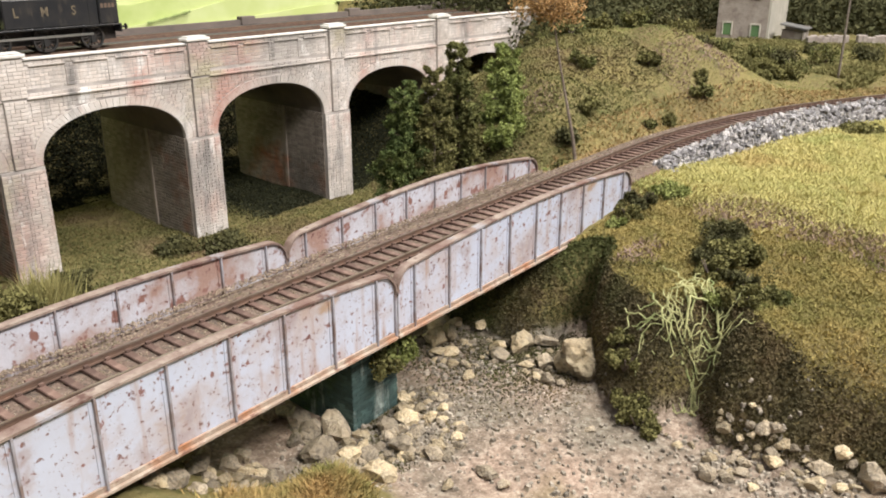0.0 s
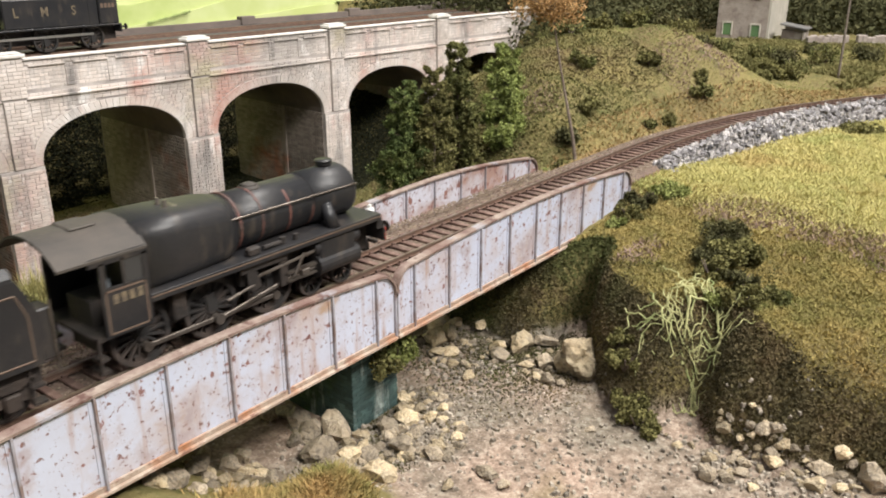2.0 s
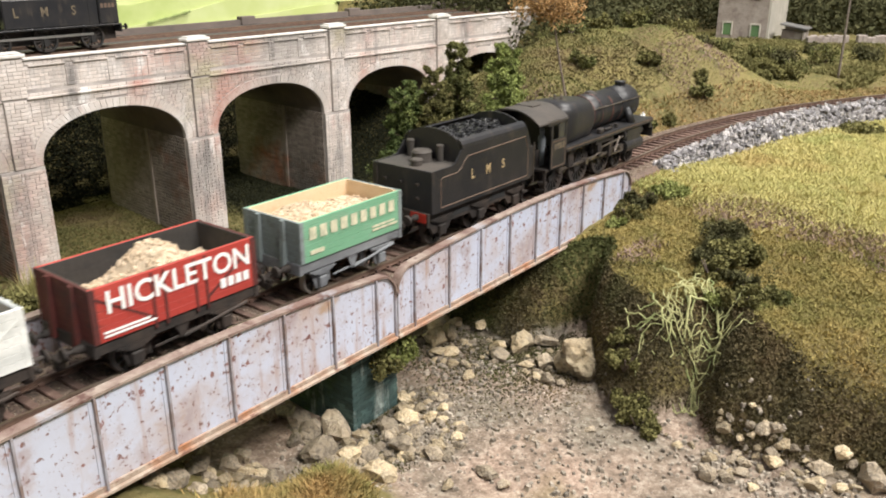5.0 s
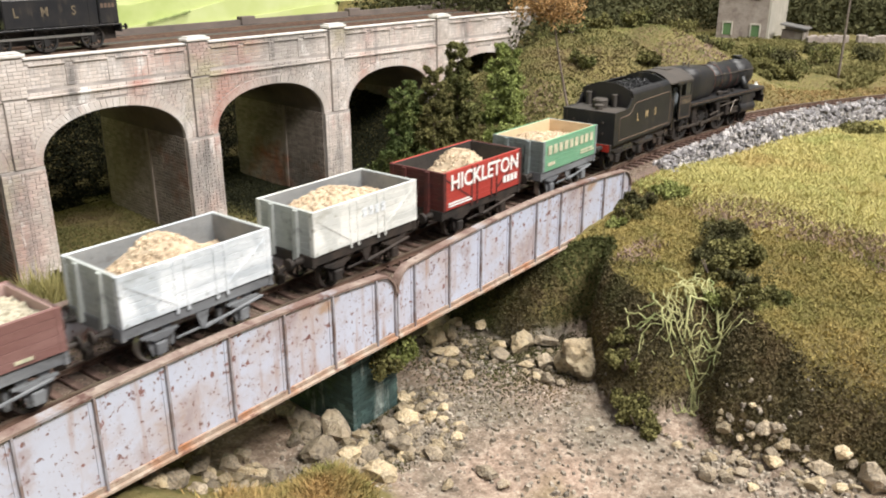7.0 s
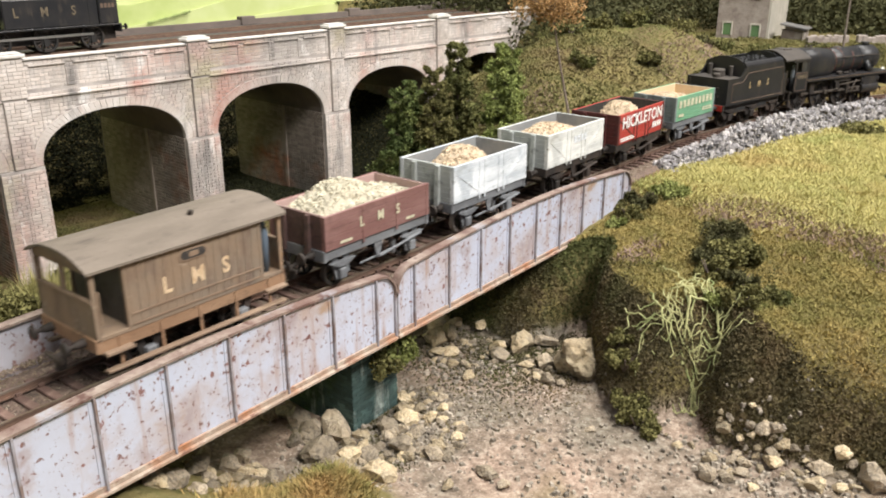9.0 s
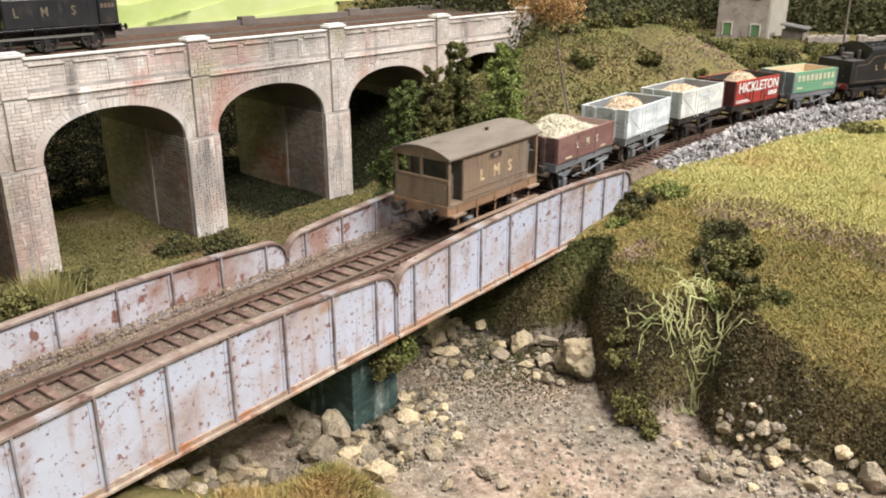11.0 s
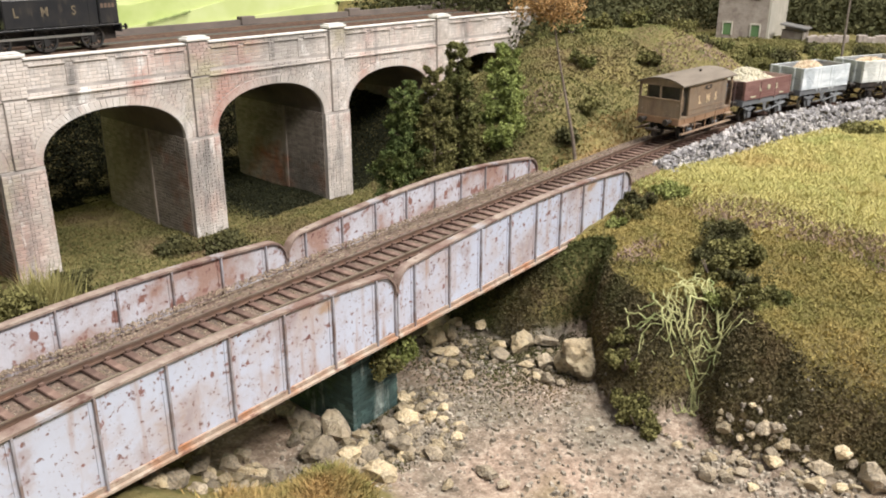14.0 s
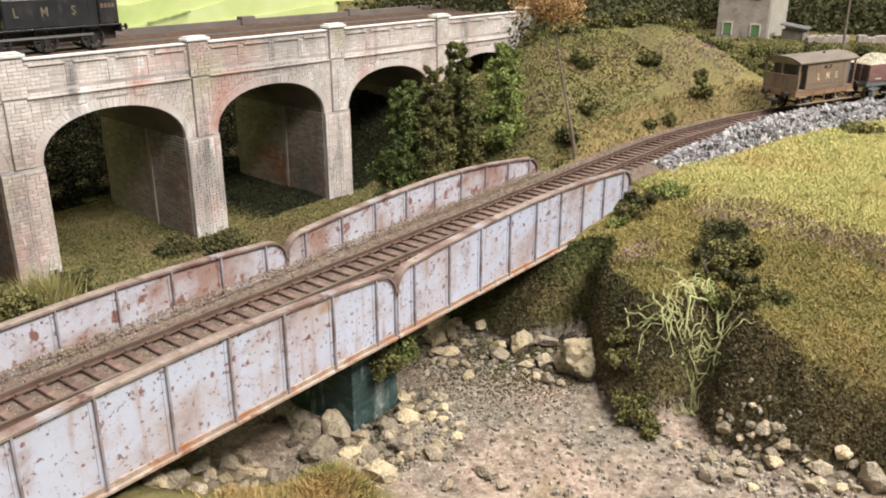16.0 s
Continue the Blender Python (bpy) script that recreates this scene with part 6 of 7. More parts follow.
def turf(name, label, n, area, keep, seed, size, material, blade=0.0, lift=0.0):
    x, y, g = scatter(n, *area, keep, seed)
    P = np.stack([x, y, ground_z(x, y) + lift], 1)
    return tagged(tri_cloud(name, P, size, material, None, 0.8, seed, blade), label, name.replace("_", " "), kind="stuff")


turf("field_grass", "short lime-yellow grass of the field", 330000, (165, 620, -290, 0),
     lambda x, y: right_bank(x, y) * off_track(x, y) * sm(190, 240, x + 22 * fbm(x, y, 60, 31)) * 0.95, 11, 0.75, M_FIELD, 2.3)
turf("bank_turf", "mustard and olive turf on the top of the bank", 230000, (70, 290, -260, 0),
     lambda x, y: right_bank(x, y) * sm(270, 200, x + 22 * fbm(x, y, 60, 31)) * (1 - mossy(x, y)), 12, 0.8, M_STRAW, 1.1)
# coarse turf; the shade of the bank face is put into its dark colour
turf("bank_moss", "coarse turf on the steep bank, dark green with its shade painted in", 400000, (45, 200, -235, 40),
     lambda x, y: ((ground_z(x, y, False) > -59.3) & (x < 215)) * mossy(x, y), 13, 1.15, M_MOSS_SHADE, 0.0, 0.3)
turf("heather", "purple-brown heather patches on the bank", 26000, (120, 330, -190, -60),
     lambda x, y: right_bank(x, y) * sm(0.12, 0.3, fbm(x, y, 70, 41)), 14, 1.2, M_HEATH, 1.8)
turf("hill_turf", "olive and yellow turf on the hillside", 330000, (150, 900, -160, 330),
     lambda x, y: (y - track_y(x) > 40 + 8 * fbm(x, y, 30, 25)) * (0.35 + 0.65 * sm(-0.2, 0.2, fbm(x, y, 50, 21))), 15, 0.9, M_HILL, 0.9)
turf("hill_heather", "brown heather patches on the hillside", 34000, (200, 620, 10, 200),
     lambda x, y: off_track(x, y) * (y > track_y(x)) * sm(0.15, 0.4, fbm(x, y, 60, 22)), 16, 1.2, M_HEATH, 1.8)
# olive turf made darker than the hill's, with the valley's shade in the colour
turf("valley_turf", "olive turf on the valley floor by the viaduct", 150000, (-80, 420, 40, 486),
     lambda x, y: 0.9 * np.ones_like(x), 17, 1.5, leaf_mat("shaded_valley_turf", (0.155, 0.14, 0.058), (0.105, 0.105, 0.042), 0.85, 1.15, [((0.17, 0.125, 0.07), 9, 0.5, 0.64, 5)]), 1.6)
# near-black leaves: the shade seen through the arches is put into their colour
turf("undergrowth", "undergrowth on the slope behind the viaduct, its shade painted black-green", 400000, (30, 580, 330, 632),
     lambda x, y: np.where(y > 486, 1.0, 0.9 * sm(225, 275, x)), 23, 1.9, leaf_mat("black_green_shade", (0.024, 0.026, 0.015), (0.029, 0.030, 0.016), 0.9, 1.1), 0.0, 1.0)
turf("low_scrub", "olive scrub over the low ground before the house", 60000, (530, 860, -60, 130),
     lambda x, y: (y - track_y(x) > 48) * sm(-0.12, 0.12, fbm(x, y, 55, 71)), 24, 2.4, leaf_mat("dull_olive_scrub", (0.15, 0.14, 0.055), (0.19, 0.165, 0.068), 0.8, 1.2), 3.5)
turf("mound_grass", "yellow-brown grass on the low mound by the river", 42000, (-120, -30, -90, -30),
     lambda x, y: sm(-52, -45, ground_z(x, y, False)) * np.exp(-((x + 60) / 28) ** 4 - ((y + 56) / 24) ** 4), 18, 0.7, leaf_mat("brown_mound_grass", (0.34, 0.225, 0.095), (0.20, 0.185, 0.065), 0.75, 1.25), 2.4)
turf("river_moss", "dark moss between the stones of the river bed", 95000, (-80, 125, -80, 35),
     lambda x, y: np.maximum(sm(0.0, 0.3, fbm(x, y, 45, 51)) * 0.8 * sm(-60, -42, y), np.exp(-((x - 86) / 34) ** 2 - ((y + 34) / 32) ** 2) * 1.0), 19, 1.0, M_MOSS_SHADE, 0.0, 0.2)
turf("verge_grass", "straw-brown grass on the verge behind the track", 60000, (190, 640, -110, 60),
     lambda x, y: (y - track_y(x) > 22) * (y - track_y(x) < 48) * 0.9, 20, 1.2, leaf_mat("straw_verge", (0.33, 0.225, 0.105), (0.27, 0.215, 0.09), 0.8, 1.2), 2.0)


def bush(x, y, r, h, material, label, seed, leaves=900, size=1.8, z=None, group="bushes on the banks"):
    """Stems and a crown of many leaf clumps with gaps."""
    z = gz(x, y) if z is None else z
    o = thing("bush", label, "bush", at(x, y, z), group)
    rnd = random.Random(seed)
    g = np.random.RandomState(seed)
    bm = bmesh.new()
    for i in range(5):
        a = rnd.uniform(0, 6.3)
        cyl(bm, (0, 0, -1), (math.cos(a) * r * 0.6, math.sin(a) * r * 0.6, h * rnd.uniform(0.5, 0.8)), 0.5, 0.2, 5)
    part("woody_stem", bm, M_BARK, o)
    pts = []
    k = max(7, int(r * 1.3))
    for i in range(k):
        a, q = rnd.uniform(0, 6.3), math.sqrt(rnd.random()) * 0.85
        c = np.array([r * q * math.cos(a), r * q * math.sin(a), h * rnd.uniform(0.18, 0.85) * (1 - 0.4 * q)])
        d = g.normal(0, 1, (leaves // k, 3))
        d /= np.linalg.norm(d, axis=1)[:, None]
        pts.append(c + d * (g.uniform(0.5, 1, (leaves // k, 1)) * r * rnd.uniform(0.25, 0.42)))
    P = np.concatenate(pts)
    P[:, 2] = np.maximum(P[:, 2], -1)
    tri_cloud("foliage", P, size, material, o, 0.5, seed)
    return o


def tree(x, y, height, radius, material, label, seed, leaves, shape, bare=0.06, size=2.4, z=None, lean=(0, 0), trunk=1.6):
    """A tapered trunk with limbs and a crown of clumps; shape(t) gives the crown's relative width from foot to top."""
    z = gz(x, y) if z is None else z
    o = thing("tree", label, "tree", at(x, y, z))
    rnd = random.Random(seed)
    g = np.random.RandomState(seed)

    def axis(t):
        return Vector((lean[0] * t, lean[1] * t, height * t))
    bm = bmesh.new()
    prev = Vector((0, 0, -6))
    for i in range(7):
        q = axis((i + 1) / 7 * 0.93) + Vector((rnd.uniform(-0.5, 0.5), rnd.uniform(-0.5, 0.5), 0))
        cyl(bm, prev, q, trunk * (1 - i / 9), trunk * (1 - (i + 1) / 9), 10)
        prev = q
    part("trunk", bm, M_BARK, o)
    tips = []
    n = 44
    for i in range(n):
        t = bare + (1 - bare) * (i + 0.5) / n
        a = i * 2.4 + rnd.uniform(-0.4, 0.4)
        w = radius * shape((t - bare) / (1 - bare)) * rnd.uniform(0.85, 1.12)
        p = axis(t)
        q = p + Vector((math.cos(a) * w * 0.8, math.sin(a) * w * 0.8, w * 0.2))
        if i % 2 == 0:
            bm = bmesh.new()
            cyl(bm, p, q, 0.5, 0.2, 5)
            part("limb", bm, M_BARK, o)
        tips.append((p, q, w))
    pts = []
    per = leaves // (n * 4)
    for p, q, w in tips:
        for k in range(4):
            c = p.lerp(q, (0.3, 0.65, 0.9, 1.0)[k]) + Vector((rnd.gauss(0, 1), rnd.gauss(0, 1), rnd.gauss(0, 1))) * w * 0.2
            d = g.normal(0, 1, (per, 3))
            d /= np.linalg.norm(d, axis=1)[:, None]
            pts.append(np.array(c) + d * (g.uniform(0.2, 1, (per, 1)) * max(1.8, w * rnd.uniform(0.2, 0.36))))
    tri_cloud("crown", np.concatenate(pts), size, material, o, 0.5, seed)
    return o


def column(t):
    return min(1, 0.55 + 2.2 * t) * (1 - 0.55 * max(0, t - 0.55) / 0.45)


def cone_top(t):
    return min(1, 0.6 + 2.0 * t) * (1 - 0.62 * (max(0, t - 0.3) / 0.7) ** 1.3)


tree(190, 126, 90, 17, M_TREEGREEN, "dense dark green conifer beside the viaduct", 1, 34000, cone_top, 0.0, 1.3, -58)
tree(205, 113, 96, 16, M_BUSHMID, "olive green conifer beside the viaduct", 2, 30000, cone_top, 0.0, 1.3, -50)
tree(213, 138, 88, 14, M_TREEGREEN, "slim dark green conifer behind the others", 7, 18000, cone_top, 0.0, 1.4, -54)
tree(247, 125, 102, 20, M_TREEBROWN, "slim brown-green conifer in front of the viaduct", 3, 30000, cone_top, 0.0, 1.4, -46)
tree(248, 87, 72, 14.0, M_TREEBRIGHT, "slim bright green ivy-clad tree by the hill", 4, 26000, column, 0.02, 1.4, -14)
tree(228, 100, 50, 10, M_TREEBROWN, "thin dark tree in the shade of the viaduct", 6, 7500, cone_top, 0.0, 1.7, -28)
tree(248.3, 31.0, 98, 24, M_AUTUMN, "bare-trunked leaning tree with an orange autumn crown", 5, 5200, lambda t: 0.5 + 1.2 * t * (1.2 - t) * 1.4, 0.84, 1.3, -6, (17, 36), 1.3)

SCRUB = "dark green scrub bush on the grassy bank"
OLIVE = "olive green scrub bush on the grassy bank"
bush(163, -99, 13, 13, M_BUSHDARK, SCRUB, 1, 5200, 1.25)
bush(150, -108, 12, 12, M_BUSHMID, OLIVE, 2, 4600, 1.25)
bush(142, -99, 9, 9, M_BUSHDARK, SCRUB, 3, 3200, 1.2)
bush(128, -105, 9, 9, M_BUSHMID, OLIVE, 21, 3200, 1.2)
bush(126, -119, 8, 8, M_BUSHDARK, SCRUB, 4, 2600, 1.2)
bush(112, -124, 9, 9, M_BUSHMID, OLIVE, 22, 3200, 1.2)
bush(108, -113, 6, 5, M_BUSHPALE, "small pale olive bush on the grassy bank", 23, 1800, 1.1)
bush(121, -134, 7, 5, M_TREEBROWN, "low brown-green bush on the grassy bank", 24, 2000, 1.1)
bush(191, -43, 8, 11, M_BUSHDARK, "dull green bush beside the end of the girder", 5, 3200, 1.2)
bush(172, -43, 7, 9, M_BUSHMID, "olive bush against the end of the girder", 6, 2400, 1.2)
bush(160, -42, 6, 5, M_BUSHPALE, "small pale green bush against the girder", 25, 1500, 1.1)
bush(214, -48, 11, 6, M_BUSHPALE, "low pale olive bush beside the stone wall", 7, 2600, 1.2)
bush(209, 29, 8, 10, M_BUSHPALE, "round pale green bush at the end of the girder", 8, 1800, 1.3)
for k, (x, y, r, h) in enumerate(((62, -105, 8, 9), (67, -98, 8, 11), (74, -92, 7, 10), (80, -86, 6, 8), (60, -112, 6, 6))):
    bush(x, y, r, h, M_BUSHMID, "trailing green bush at the foot of the bank", 90 + k, 2600, 1.15)
bush(10, -21.5, 10, 10, M_BUSHPALE, "pale green creeper over the pier", 11, 1500, 1.2, -36)
bush(2, -22.0, 9, 9, M_BUSHMID, "green creeper over the pier", 12, 1700, 1.2, -38)
bush(430, -98, 14, 6, M_BUSHMID, "low olive bush in the field", 13, 1400, 2.0)
bush(310, -148, 12, 6, M_BUSHMID, "low olive bush in the field", 14, 1400, 2.0)
bush(-26, 232, 20, 18, M_BUSHMID, "olive bush in front of the viaduct", 15, 2600, 2.2, -78)
bush(24, 262, 14, 10, M_BUSHDARK, "dark bush in front of the viaduct pier", 16, 1500, 2.2, -82)
bush(166, 292, 20, 14, M_BUSHDARK, "dark bush at the foot of the viaduct pier", 17, 2200, 2.4)
bush(140, 320, 16, 12, M_BUSHDARK, "dark bush at the foot of the viaduct pier", 18, 1600, 2.4)
rnd = random.Random(60)
for x, y, r in ((352, 88, 13), (300, 52, 10), (402, 56, 11), (458, 96, 16), (262, 44, 11), (236, 34, 9), (420, 18, 12), (436, 26, 9), (340, 24, 7), (366, 20, 8), (497, 70, 18), (520, 62, 16), (480, 90, 16),
                (540, 40, 14), (562, 20, 14), (590, 2, 14), (560, 50, 18), (600, 30, 18), (640, 10, 18), (620, 60, 20), (670, 30, 20), (700, 0, 20), (690, 60, 16), (740, 20, 14), (740, -30, 20), (520, 110, 18), (560, 120, 20),
                (600, 130, 20), (640, 120, 18), (700, 110, 18), (440, 120, 14), (410, 130, 14), (560, 260, 26), (600, 270, 30), (640, 230, 26)):
    m = rnd.choice((M_BUSHDARK, M_BUSHMID, M_TREEBROWN, M_TREEBROWN))
    bush(x, y, r * 0.85, r * 0.95, m, ("dark green" if m == M_BUSHDARK else "olive brown") + " scrub bush on the hillside", rnd.randrange(9999), 1500, 1.9, None, "scrub on the hillside")

# tall straw tuft by the viaduct pier
g = np.random.RandomState(70)
tuft = thing("grass_tuft", "tall tuft of straw-coloured grass by the viaduct pier", "grass tuft", at(-9, 229, -84))
P = np.stack([g.normal(0, 6, 900), g.normal(0, 5, 900), np.zeros(900)], 1)
tri_cloud("foliage", P, 1.2, leaf_mat("straw_tuft", (0.34, 0.30, 0.13), (0.27, 0.26, 0.10), 0.6, 1.4), tuft, 0, 71, 27.0)


# ---- trailing vine on the bank ----
def vine(root, tip, seed):
    """A twisted stem that climbs the bank from its root to a tip, with curling side twigs."""
    rnd = random.Random(seed)
    o = thing("vine", "pale lime-green leafless vine climbing the bank", "vine", None, "climbing vines")
    bm = bmesh.new()
    gap = math.hypot(tip[0] - root[0], tip[1] - root[1])
    stems = [(root, tip, 0.68, gap)]
    first = True
    while stems:
        a, b, r, ln = stems.pop()
        n = max(4, int(ln / 1.7))
        p = Vector((a[0], a[1], gz(*a[:2]) + 0.3)) if first else Vector(a)
        wig, up, ph = 0.0, (0.3 if first else a[2] - gz(a[0], a[1])), rnd.uniform(0, 6.3)
        ux, uy = (b[0] - a[0]) / ln, (b[1] - a[1]) / ln
        for k in range(1, n + 1):
            t = k / n
            wig = wig * 0.85 + rnd.gauss(0, 0.9)
            side = wig + 1.4 * math.sin(ph + 5.5 * t)
            x, y = a[0] + (b[0] - a[0]) * t - uy * side, a[1] + (b[1] - a[1]) * t + ux * side
            up = min(5.5, max(0.5, up + rnd.gauss(0.15, 0.8)))
            q = Vector((x, y, gz(x, y) + up))
            if q.z - p.z > 4:
                q.z = p.z + 4
            rr = max(0.26, r * (1 - 0.5 * t))
            cyl(bm, p, q, rr, rr * 0.95, 5)
            p = q
            if r > 0.3 and rnd.random() < 0.33:
                ang = math.atan2(uy, ux) + rnd.choice((-1, 1)) * rnd.uniform(0.5, 1.5)
                reach = rnd.uniform(5, 13)
                stems.append(((p.x, p.y, p.z), (p.x + math.cos(ang) * reach, p.y + math.sin(ang) * reach), rr * 0.62, reach))
        first = False
    part("vine_stem", bm, M_TWIG, o)
    return o


for k, (rx, ry, tx, ty) in enumerate(((83, -121, 88, -84), (84, -120, 95, -93), (82, -122, 104, -101), (85, -118, 115, -100), (83, -123, 117, -113), (84, -121, 106, -108), (86, -112, 112, -108))):
    vine((rx, ry), (tx, ty), 3 + 2 * k)


# ---- telegraph pole, house and walls beyond the line ----
M_POLE = mat("weathered_pole", (0.15, 0.12, 0.10), 0.9, 0, [((0.24, 0.21, 0.18), 80, 0.45, 0.7, 6)], 0.3, 700)
pole = thing("telegraph_pole", "thin grey-brown telegraph pole beyond the line", "telegraph pole", at(628, -32, gz(628, -32)))
bm = bmesh.new()
cyl(bm, (0, 0, -8), (2, 1, 120), 1.15, 0.9, 10)
part("post", bm, M_POLE, pole)
for z in (104, 112):
    bm = bmesh.new()
    box(bm, -12, 14, -0.8, 0.8, z, z + 2, 0.2)
    part("cross_arm", bm, M_POLE, pole)

M_HOUSE = mat("pinkish_grey_house_stone", (0.30, 0.255, 0.225), 0.9, 0, [((0.40, 0.35, 0.31), 60, 0.45, 0.68, 6), ((0.22, 0.18, 0.16), 90, 0.5, 0.66, 5)], 0.4, 300)
M_HOUSELIGHT = mat("pale_lit_stone", (0.44, 0.41, 0.35), 0.9, 0, [((0.54, 0.50, 0.44), 60, 0.45, 0.68, 6)], 0.4, 300)
M_SLATEROOF = mat("slate_roof", (0.12, 0.115, 0.11), 0.8, 0, [((0.18, 0.17, 0.16), 80, 0.45, 0.7, 5)], 0.4, 300)
M_DOOR = mat("green_door_paint", (0.11, 0.20, 0.085), 0.6, 0, [((0.08, 0.15, 0.07), 90, 0.45, 0.7, 4)])
house = thing("house", "small two-storey stone house with green doors", "house", at(827.1, 100.4, gz(827, 100) - 1, 0, 0, -85))
L, D, H = 59.0, 92.0, 62.0     # front runs along -x from the corner, the gable along +y
bm = bmesh.new()
box(bm, -L, 0, 0, D, -12, H)
part("wall", bm, M_HOUSE, house)
# lighter stone than the front: light and shade are put into the two colours
bm = bmesh.new()
prism(bm, [(0, -12), (D, -12), (D, H), (D / 2, H + 22), (0, H)], -0.2, 2.5, "x")
part("gable_wall", bm, M_HOUSELIGHT, house, "stone gable wall coloured lighter as the lit side")
bm = bmesh.new()
prism(bm, [(-4, H - 2), (D / 2, H + 25), (D + 4, H - 2), (D + 4, H + 1), (D / 2, H + 28), (-4, H + 1)], -L - 2, 4, "x")
part("roof", bm, M_SLATEROOF, house, "grey slate roof")
for x0, w0, h0, z0 in ((-51, 9.5, 14, 5.5), (-18, 9.5, 13, 5.0), (-50, 9, 12, 47), (-20, 9, 12, 47)):
    bm = bmesh.new()
    for a, b, c, d in ((x0 - 1.4, x0, z0, z0 + h0), (x0 + w0, x0 + w0 + 1.4, z0, z0 + h0), (x0 - 1.4, x0 + w0 + 1.4, z0 + h0, z0 + h0 + 2)):
        box(bm, a, b, -1.2, 0.4, c, d)
    fr = part("door_frame" if z0 < 20 else "window_frame", bm, M_HOUSELIGHT, house)
    bm = bmesh.new()
    box(bm, x0, x0 + w0, -0.5, 0.3, z0, z0 + h0)
    part("door_leaf" if z0 < 20 else "pane", bm, M_DOOR if z0 < 20 else M_GLASS, fr)
shed = thing("shed", "low open-fronted lean-to shed against the house gable", "shed", at(829.5, 88.0, gz(829, 88) - 1, 0, 0, -85))
bm = bmesh.new()
box(bm, 4, 30, 24, 26, -6, 18)
box(bm, 28, 30, 0, 24, -6, 14)
part("wall", bm, M_HOUSE, shed)
# dark panel in place of the shaded opening, with a low floor behind
bm = bmesh.new()
box(bm, 4, 28, 2, 4, -6, 15, 0.3)
box(bm, 4, 28, 3, 24, -6, -2)
part("boarded_front", bm, M_POLE, shed, "dark panel that stands for the shade in the open front")
bm = bmesh.new()
prism(bm, [(2, 20), (33, 15), (33, 16.4), (2, 21.4)], -2, 27)
part("roof", bm, M_SLATEROOF, shed, "brown mossy lean-to roof")
for a, b in (((808, 47), (838, 13)), ((848, 4), (892, -62))):
    fw = thing("field_wall", "far pale stone field wall by the house", "stone wall", None, "field walls by the house")
    bm = bmesh.new()
    n = 16
    rnd = random.Random(int(a[0]))
    for i in range(n):
        x, y = a[0] + (b[0] - a[0]) * (i + 0.5) / n, a[1] + (b[1] - a[1]) * (i + 0.5) / n
        z = gz(x, y)
        box(bm, -3, 3, -3.2, 3.2, -4, 10 + rnd.uniform(-1.4, 1.4), 0.8, Matrix.Translation((x, y, z)) @ Matrix.Rotation(rnd.uniform(-0.2, 0.2) - 0.98, 4, "Z"))
    part("masonry", bm, M_HOUSE, fw)


# ---- tank engine standing on the viaduct ----
def tank_engine():
    o = thing("tank_engine", "black tank locomotive lettered L M S standing on the viaduct", "locomotive", VIA @ at(52.0, 46.2, 47.6))
    bm = bmesh.new()
    box(bm, -56, 46, -6, 6, 6, 17)
    part("frame", bm, M_UNDER, o)
    bm = bmesh.new()
    box(bm, -56, 46.5, -15.5, 15.5, 16.6, 17.8, 0.2)
    part("running_plate", bm, M_BLACK, o)
    for y in (-1, 1):
        bm = bmesh.new()
        box(bm, -38, 29, min(y * 8, y * 15), max(y * 8, y * 15), 17.8, 38, 0.8)
        part("side_tank", bm, M_BLACK, o)
        bm = bmesh.new()
        box(bm, -8, 26.5, min(y * 9.9, y * 10.8), max(y * 9.9, y * 10.8), 10.2, 12.0, 0.2)
        box(bm, -42, -8, min(y * 9.9, y * 10.8), max(y * 9.9, y * 10.8), 10.2, 12.0, 0.2)
        part("coupling_rod", bm, M_TYRE, o, "bright steel coupling rod")
        for x in (-10, 25):
            bm = bmesh.new()
            box(bm, x - 3, x + 3, min(y * 9, y * 14), max(y * 9, y * 14), 1.5, 3)
            part("step", bm, M_UNDER, o)
    bm = bmesh.new()
    loft(bm, [(-54, 32, 9.5, 9.5, 2), (24, 32, 9.5, 9.5, 2)])
    part("boiler", bm, M_BLACK, o, "", True)
    bm = bmesh.new()
    box(bm, 22, 29.5, -15.2, 15.2, 17.8, 45, 0.5)
    part("cab", bm, M_BLACK, o)
    bm = bmesh.new()
    box(bm, 30.5, 45.5, -15.2, 15.2, 17.8, 38, 0.8)
    part("bunker", bm, M_BLACK, o)
    bm = bmesh.new()
    arc = [(-16 + 2 * i, 45 + 5 * (1 - (-1 + i / 8) ** 2)) for i in range(17)]
    prism(bm, arc + [(y, z - 0.8) for y, z in reversed(arc)], 18, 36, "x")
    part("cab_roof", bm, M_ROOFBLACK, o)
    bm = bmesh.new()
    cyl(bm, (-46, 0, 40), (-46, 0, 51), 3.4, 3.8, 16)
    part("chimney", bm, M_BLACK, o)
    bm = bmesh.new()
    box(bm, 45.5, 47, -15.5, 15.5, 11.5, 17.4, 0.2)
    part("buffer_beam", bm, M_BLACK, o)
    buffer_pair(o, 47, 14.6, 1, 9.6)
    for x in (-42.0, -9.0, 26.0):
        ax = wheelset(o, x, 9.0, 15)
        WHEELS.pop()
    for t, x in (("L", -29.5), ("M", -9.5), ("S", 11.5)):
        letters(t, 6.6, at(x, -15.15, 26.0, 90), M_FOOTGOLD, o, 1, 0.85, 0.1)
    bars([(32.0 + k * 2.9, 29.5, 2.0, 3.2) for k in range(4)], at(0, -15.25, 0), M_LINING, o, "number_marking")
    return o


tank_engine()


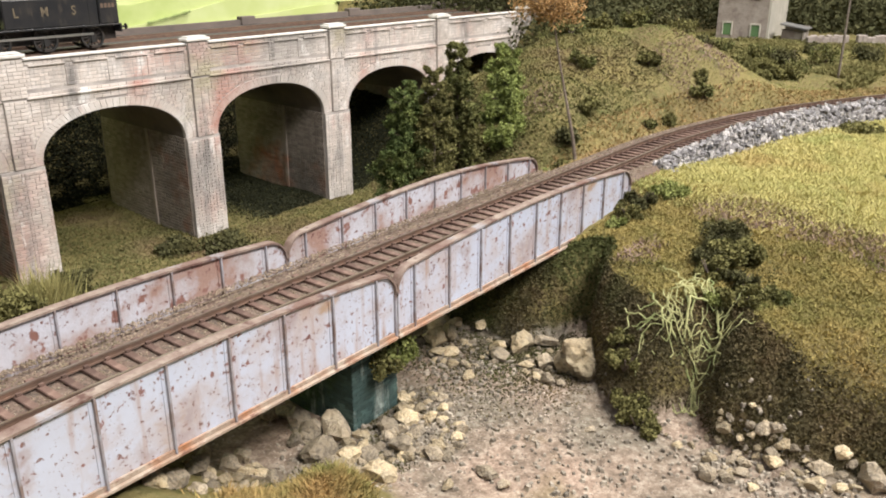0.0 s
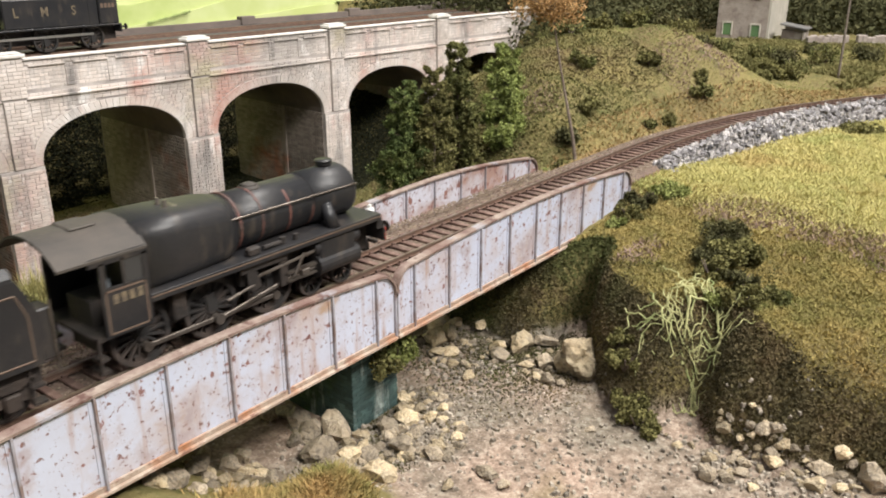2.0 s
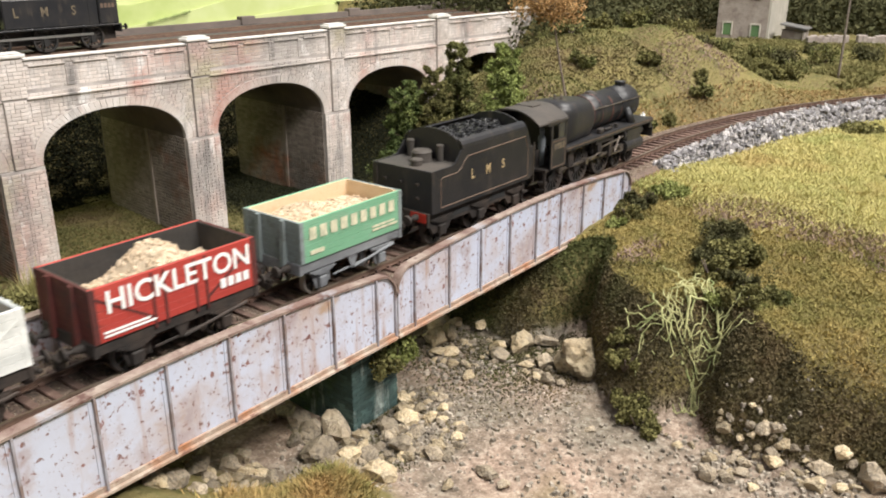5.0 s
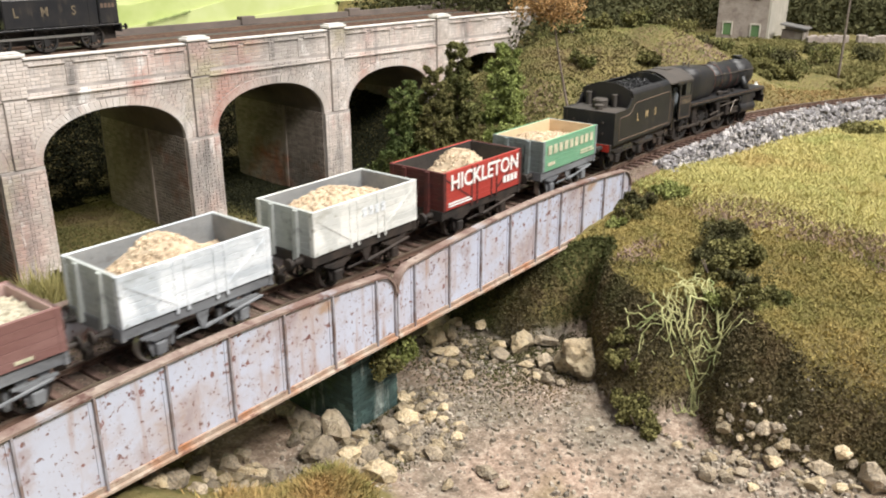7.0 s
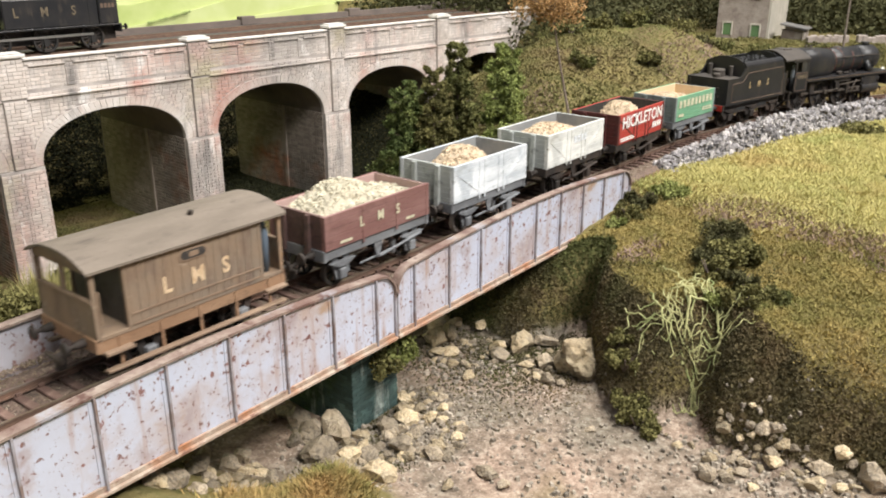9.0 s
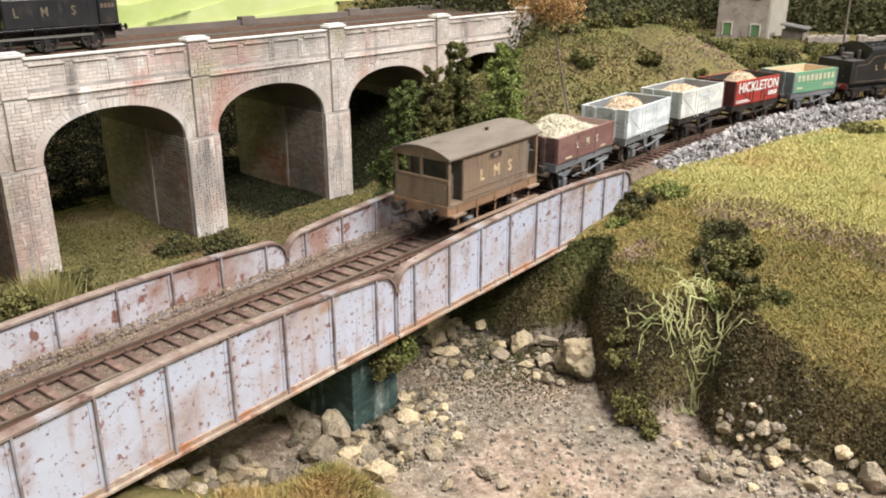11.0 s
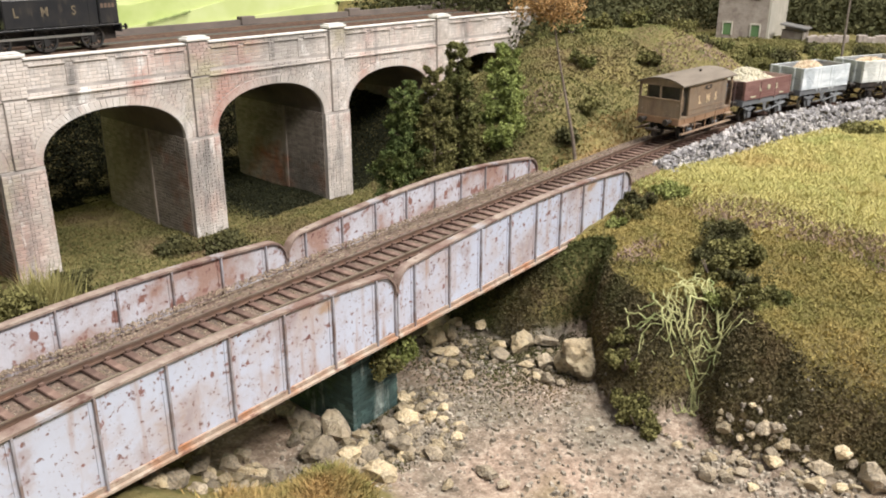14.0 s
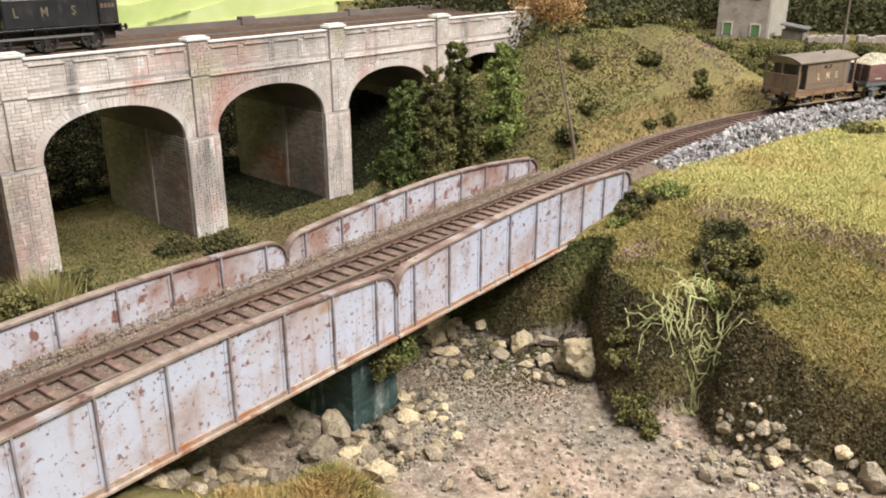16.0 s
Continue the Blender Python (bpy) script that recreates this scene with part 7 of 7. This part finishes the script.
# ---- painted backdrop behind the layout ----
M_BACKHILL = mat("painted_lime_hills", (0.50, 0.56, 0.22), 0.95, 0, [((0.58, 0.62, 0.30), 8, 0.42, 0.6, 3), ((0.42, 0.48, 0.16), 14, 0.5, 0.7, 4)])
M_BACKDARK = mat("painted_dark_woods", (0.07, 0.075, 0.03), 0.95, 0, [((0.12, 0.12, 0.05), 12, 0.42, 0.6, 6), ((0.035, 0.035, 0.02), 20, 0.5, 0.7, 5)])
M_HEDGE = mat("painted_hedge", (0.27, 0.33, 0.13), 0.95, 0, [((0.36, 0.42, 0.17), 60, 0.45, 0.65, 4)])
back = thing("backdrop", "painted backdrop of lime-green hills behind the layout", "backdrop", None, "", "structure")
bm = bmesh.new()
prism(bm, [(-1600, 640), (900, 640), (1500, 560), (1500, 600), (900, 680), (-1600, 680)], 0, 1)
for v in bm.verts:
    x, z, y = v.co.x, v.co.y, v.co.z
    v.co = (x, y, -160 + 520 * z)
part("board", bm, M_BACKHILL, back)
bm = bmesh.new()
prism(bm, [(1300, 640), (1680, 200), (1700, -500), (1730, -500), (1710, 210), (1330, 670)], 0, 1)
for v in bm.verts:
    x, z, y = v.co.x, v.co.y, v.co.z
    v.co = (x, y, -160 + 620 * z)
part("dark_board", bm, M_BACKDARK, back, "dark wooded part of the backdrop")
M_BACKPALE = mat("painted_pale_hill", (0.58, 0.63, 0.31), 0.95, 0, [((0.50, 0.56, 0.23), 9, 0.42, 0.6, 4)])
M_BACKDEEP = mat("painted_deep_green_hill", (0.42, 0.50, 0.17), 0.95, 0, [((0.52, 0.58, 0.25), 12, 0.42, 0.62, 4)])
for name, material, crest, yy in (
        ("deep_hill", M_BACKDEEP, [(100, 42), (250, 60), (330, 57), (420, 70), (520, 96), (640, 110), (900, 100), (1200, 150)], 637.0),
        ("pale_hill", M_BACKPALE, [(280, 30), (345, 37), (400, 46), (470, 58), (560, 63), (700, 60), (900, 76), (1200, 90)], 634.0),
        ("near_hill", M_BACKHILL, [(300, 22), (390, 30), (480, 34), (600, 42), (760, 44), (1000, 70), (1200, 80)], 631.0)):
    bm = bmesh.new()
    prism(bm, crest + [(1200, -60), (crest[0][0], -60)], yy, yy + 2.0)
    part(name, bm, material, back, "painted rolling hill in another green")
for k, (x0, z0, x1, z1) in enumerate(((345, 37.5, 400, 46.5), (640, 44, 700, 42), (700, 42, 790, 46))):
    bm = bmesh.new()
    rr = random.Random(k)
    for i in range(16):
        q = i / 15
        bmesh.ops.create_icosphere(bm, subdivisions=1, radius=rr.uniform(1.2, 2.4), matrix=Matrix.Translation((x0 + (x1 - x0) * q, 629.5, z0 + (z1 - z0) * q)))
    part("hedge", bm, M_HEDGE, back)

# woods behind the house
M_WOODS = leaf_mat("dull_dark_woods", (0.062, 0.064, 0.03), (0.08, 0.076, 0.035), 0.9, 1.1)
x, y, g = scatter(70000, 560, 1250, 120, 560, lambda x, y: sm(0, 120, y - 230 + 0.5 * np.clip(900 - x, -200, 400)) , 91)
z = ground_z(x, y, False) + np.abs(g.normal(0, 30, len(x))) * (1 + 0.8 * fbm(x, y, 80, 61))
tagged(tri_cloud("woods", np.stack([x, y, z], 1), 4.5, M_WOODS, None, 0.5, 92), "dark woods on the slope behind the house", "woods", kind="stuff")
x, y, g = scatter(80000, 880, 1350, -300, 330, lambda x, y: sm(930, 1010, x + 0.3 * y), 93)
z = ground_z(x, y, False) + np.abs(g.normal(0, 34, len(x)))
tagged(tri_cloud("woods", np.stack([x, y, z], 1), 4.5, M_WOODS, None, 0.5, 94), "dark olive woods beyond the house", "woods", kind="stuff")


# ---- the hall around the layout ----
M_ROOM = mat("plain_hall_wall", (0.55, 0.54, 0.52), 0.9, 0, [((0.50, 0.49, 0.47), 3, 0.4, 0.7, 3)])
bm = bmesh.new()
box(bm, -4000, 5000, -4000, -3950, -1000, 2600)
tagged(part("wall_south", bm, M_ROOM), "plain pale hall wall behind the visitor side", "wall", kind="structure")
bm = bmesh.new()
box(bm, -4000, 5000, -4000, 4000, -1000, -950)
tagged(part("floor", bm, M_ROOM), "plain grey hall floor", "floor", kind="structure")


# ---- what moves ----
def motions():
    speed = 80.0

    def gone(t):
        """The way gone at t: the train eases off a little, then picks up."""
        return speed * t - 2.5 * float(sm(6.5, 9.0, np.float64(t))) + 3.5 * float(sm(9.4, 12.2, np.float64(t)))
    for ob, s0 in TRAIN:
        rows = []
        for i in range(65):
            t = i * 0.25
            x, y, a = line(s0 + gone(t))
            rows.append((t, at(x, y, 0, 0, 0, math.degrees(a))))
        walk(ob, rows)
    for ob, x, r in WHEELS:
        n = 160 if r < 9 else 128
        rows = []
        for i in range(n + 1):
            t = 16.0 * i / n
            rows.append((t, at(x, 0, r, 0, math.degrees(speed * t / r), 0)))
        walk(ob, rows)
    r, throw, reach = 10.3, 3.6, 37.5
    for rod, con, cross, y in RODS:
        rows = ([], [], [])
        for i in range(161):
            t = i * 0.1
            a = speed * t / r + (math.pi / 2 if y > 0 else 0)
            cx, cz = throw * math.sin(a), throw * math.cos(a)
            drop = (r + cz) - 12.5
            lean = math.asin(drop / reach)
            rows[0].append((t, at(cx, 0, r + cz)))
            rows[1].append((t, at(-17.0 + cx, 0, r + cz, 0, math.degrees(lean), 0)))
            rows[2].append((t, at(-17.0 + cx + reach * math.cos(lean), 0, 12.5)))
        for ob, rr in zip((rod, con, cross), rows):
            walk(ob, rr)


motions()
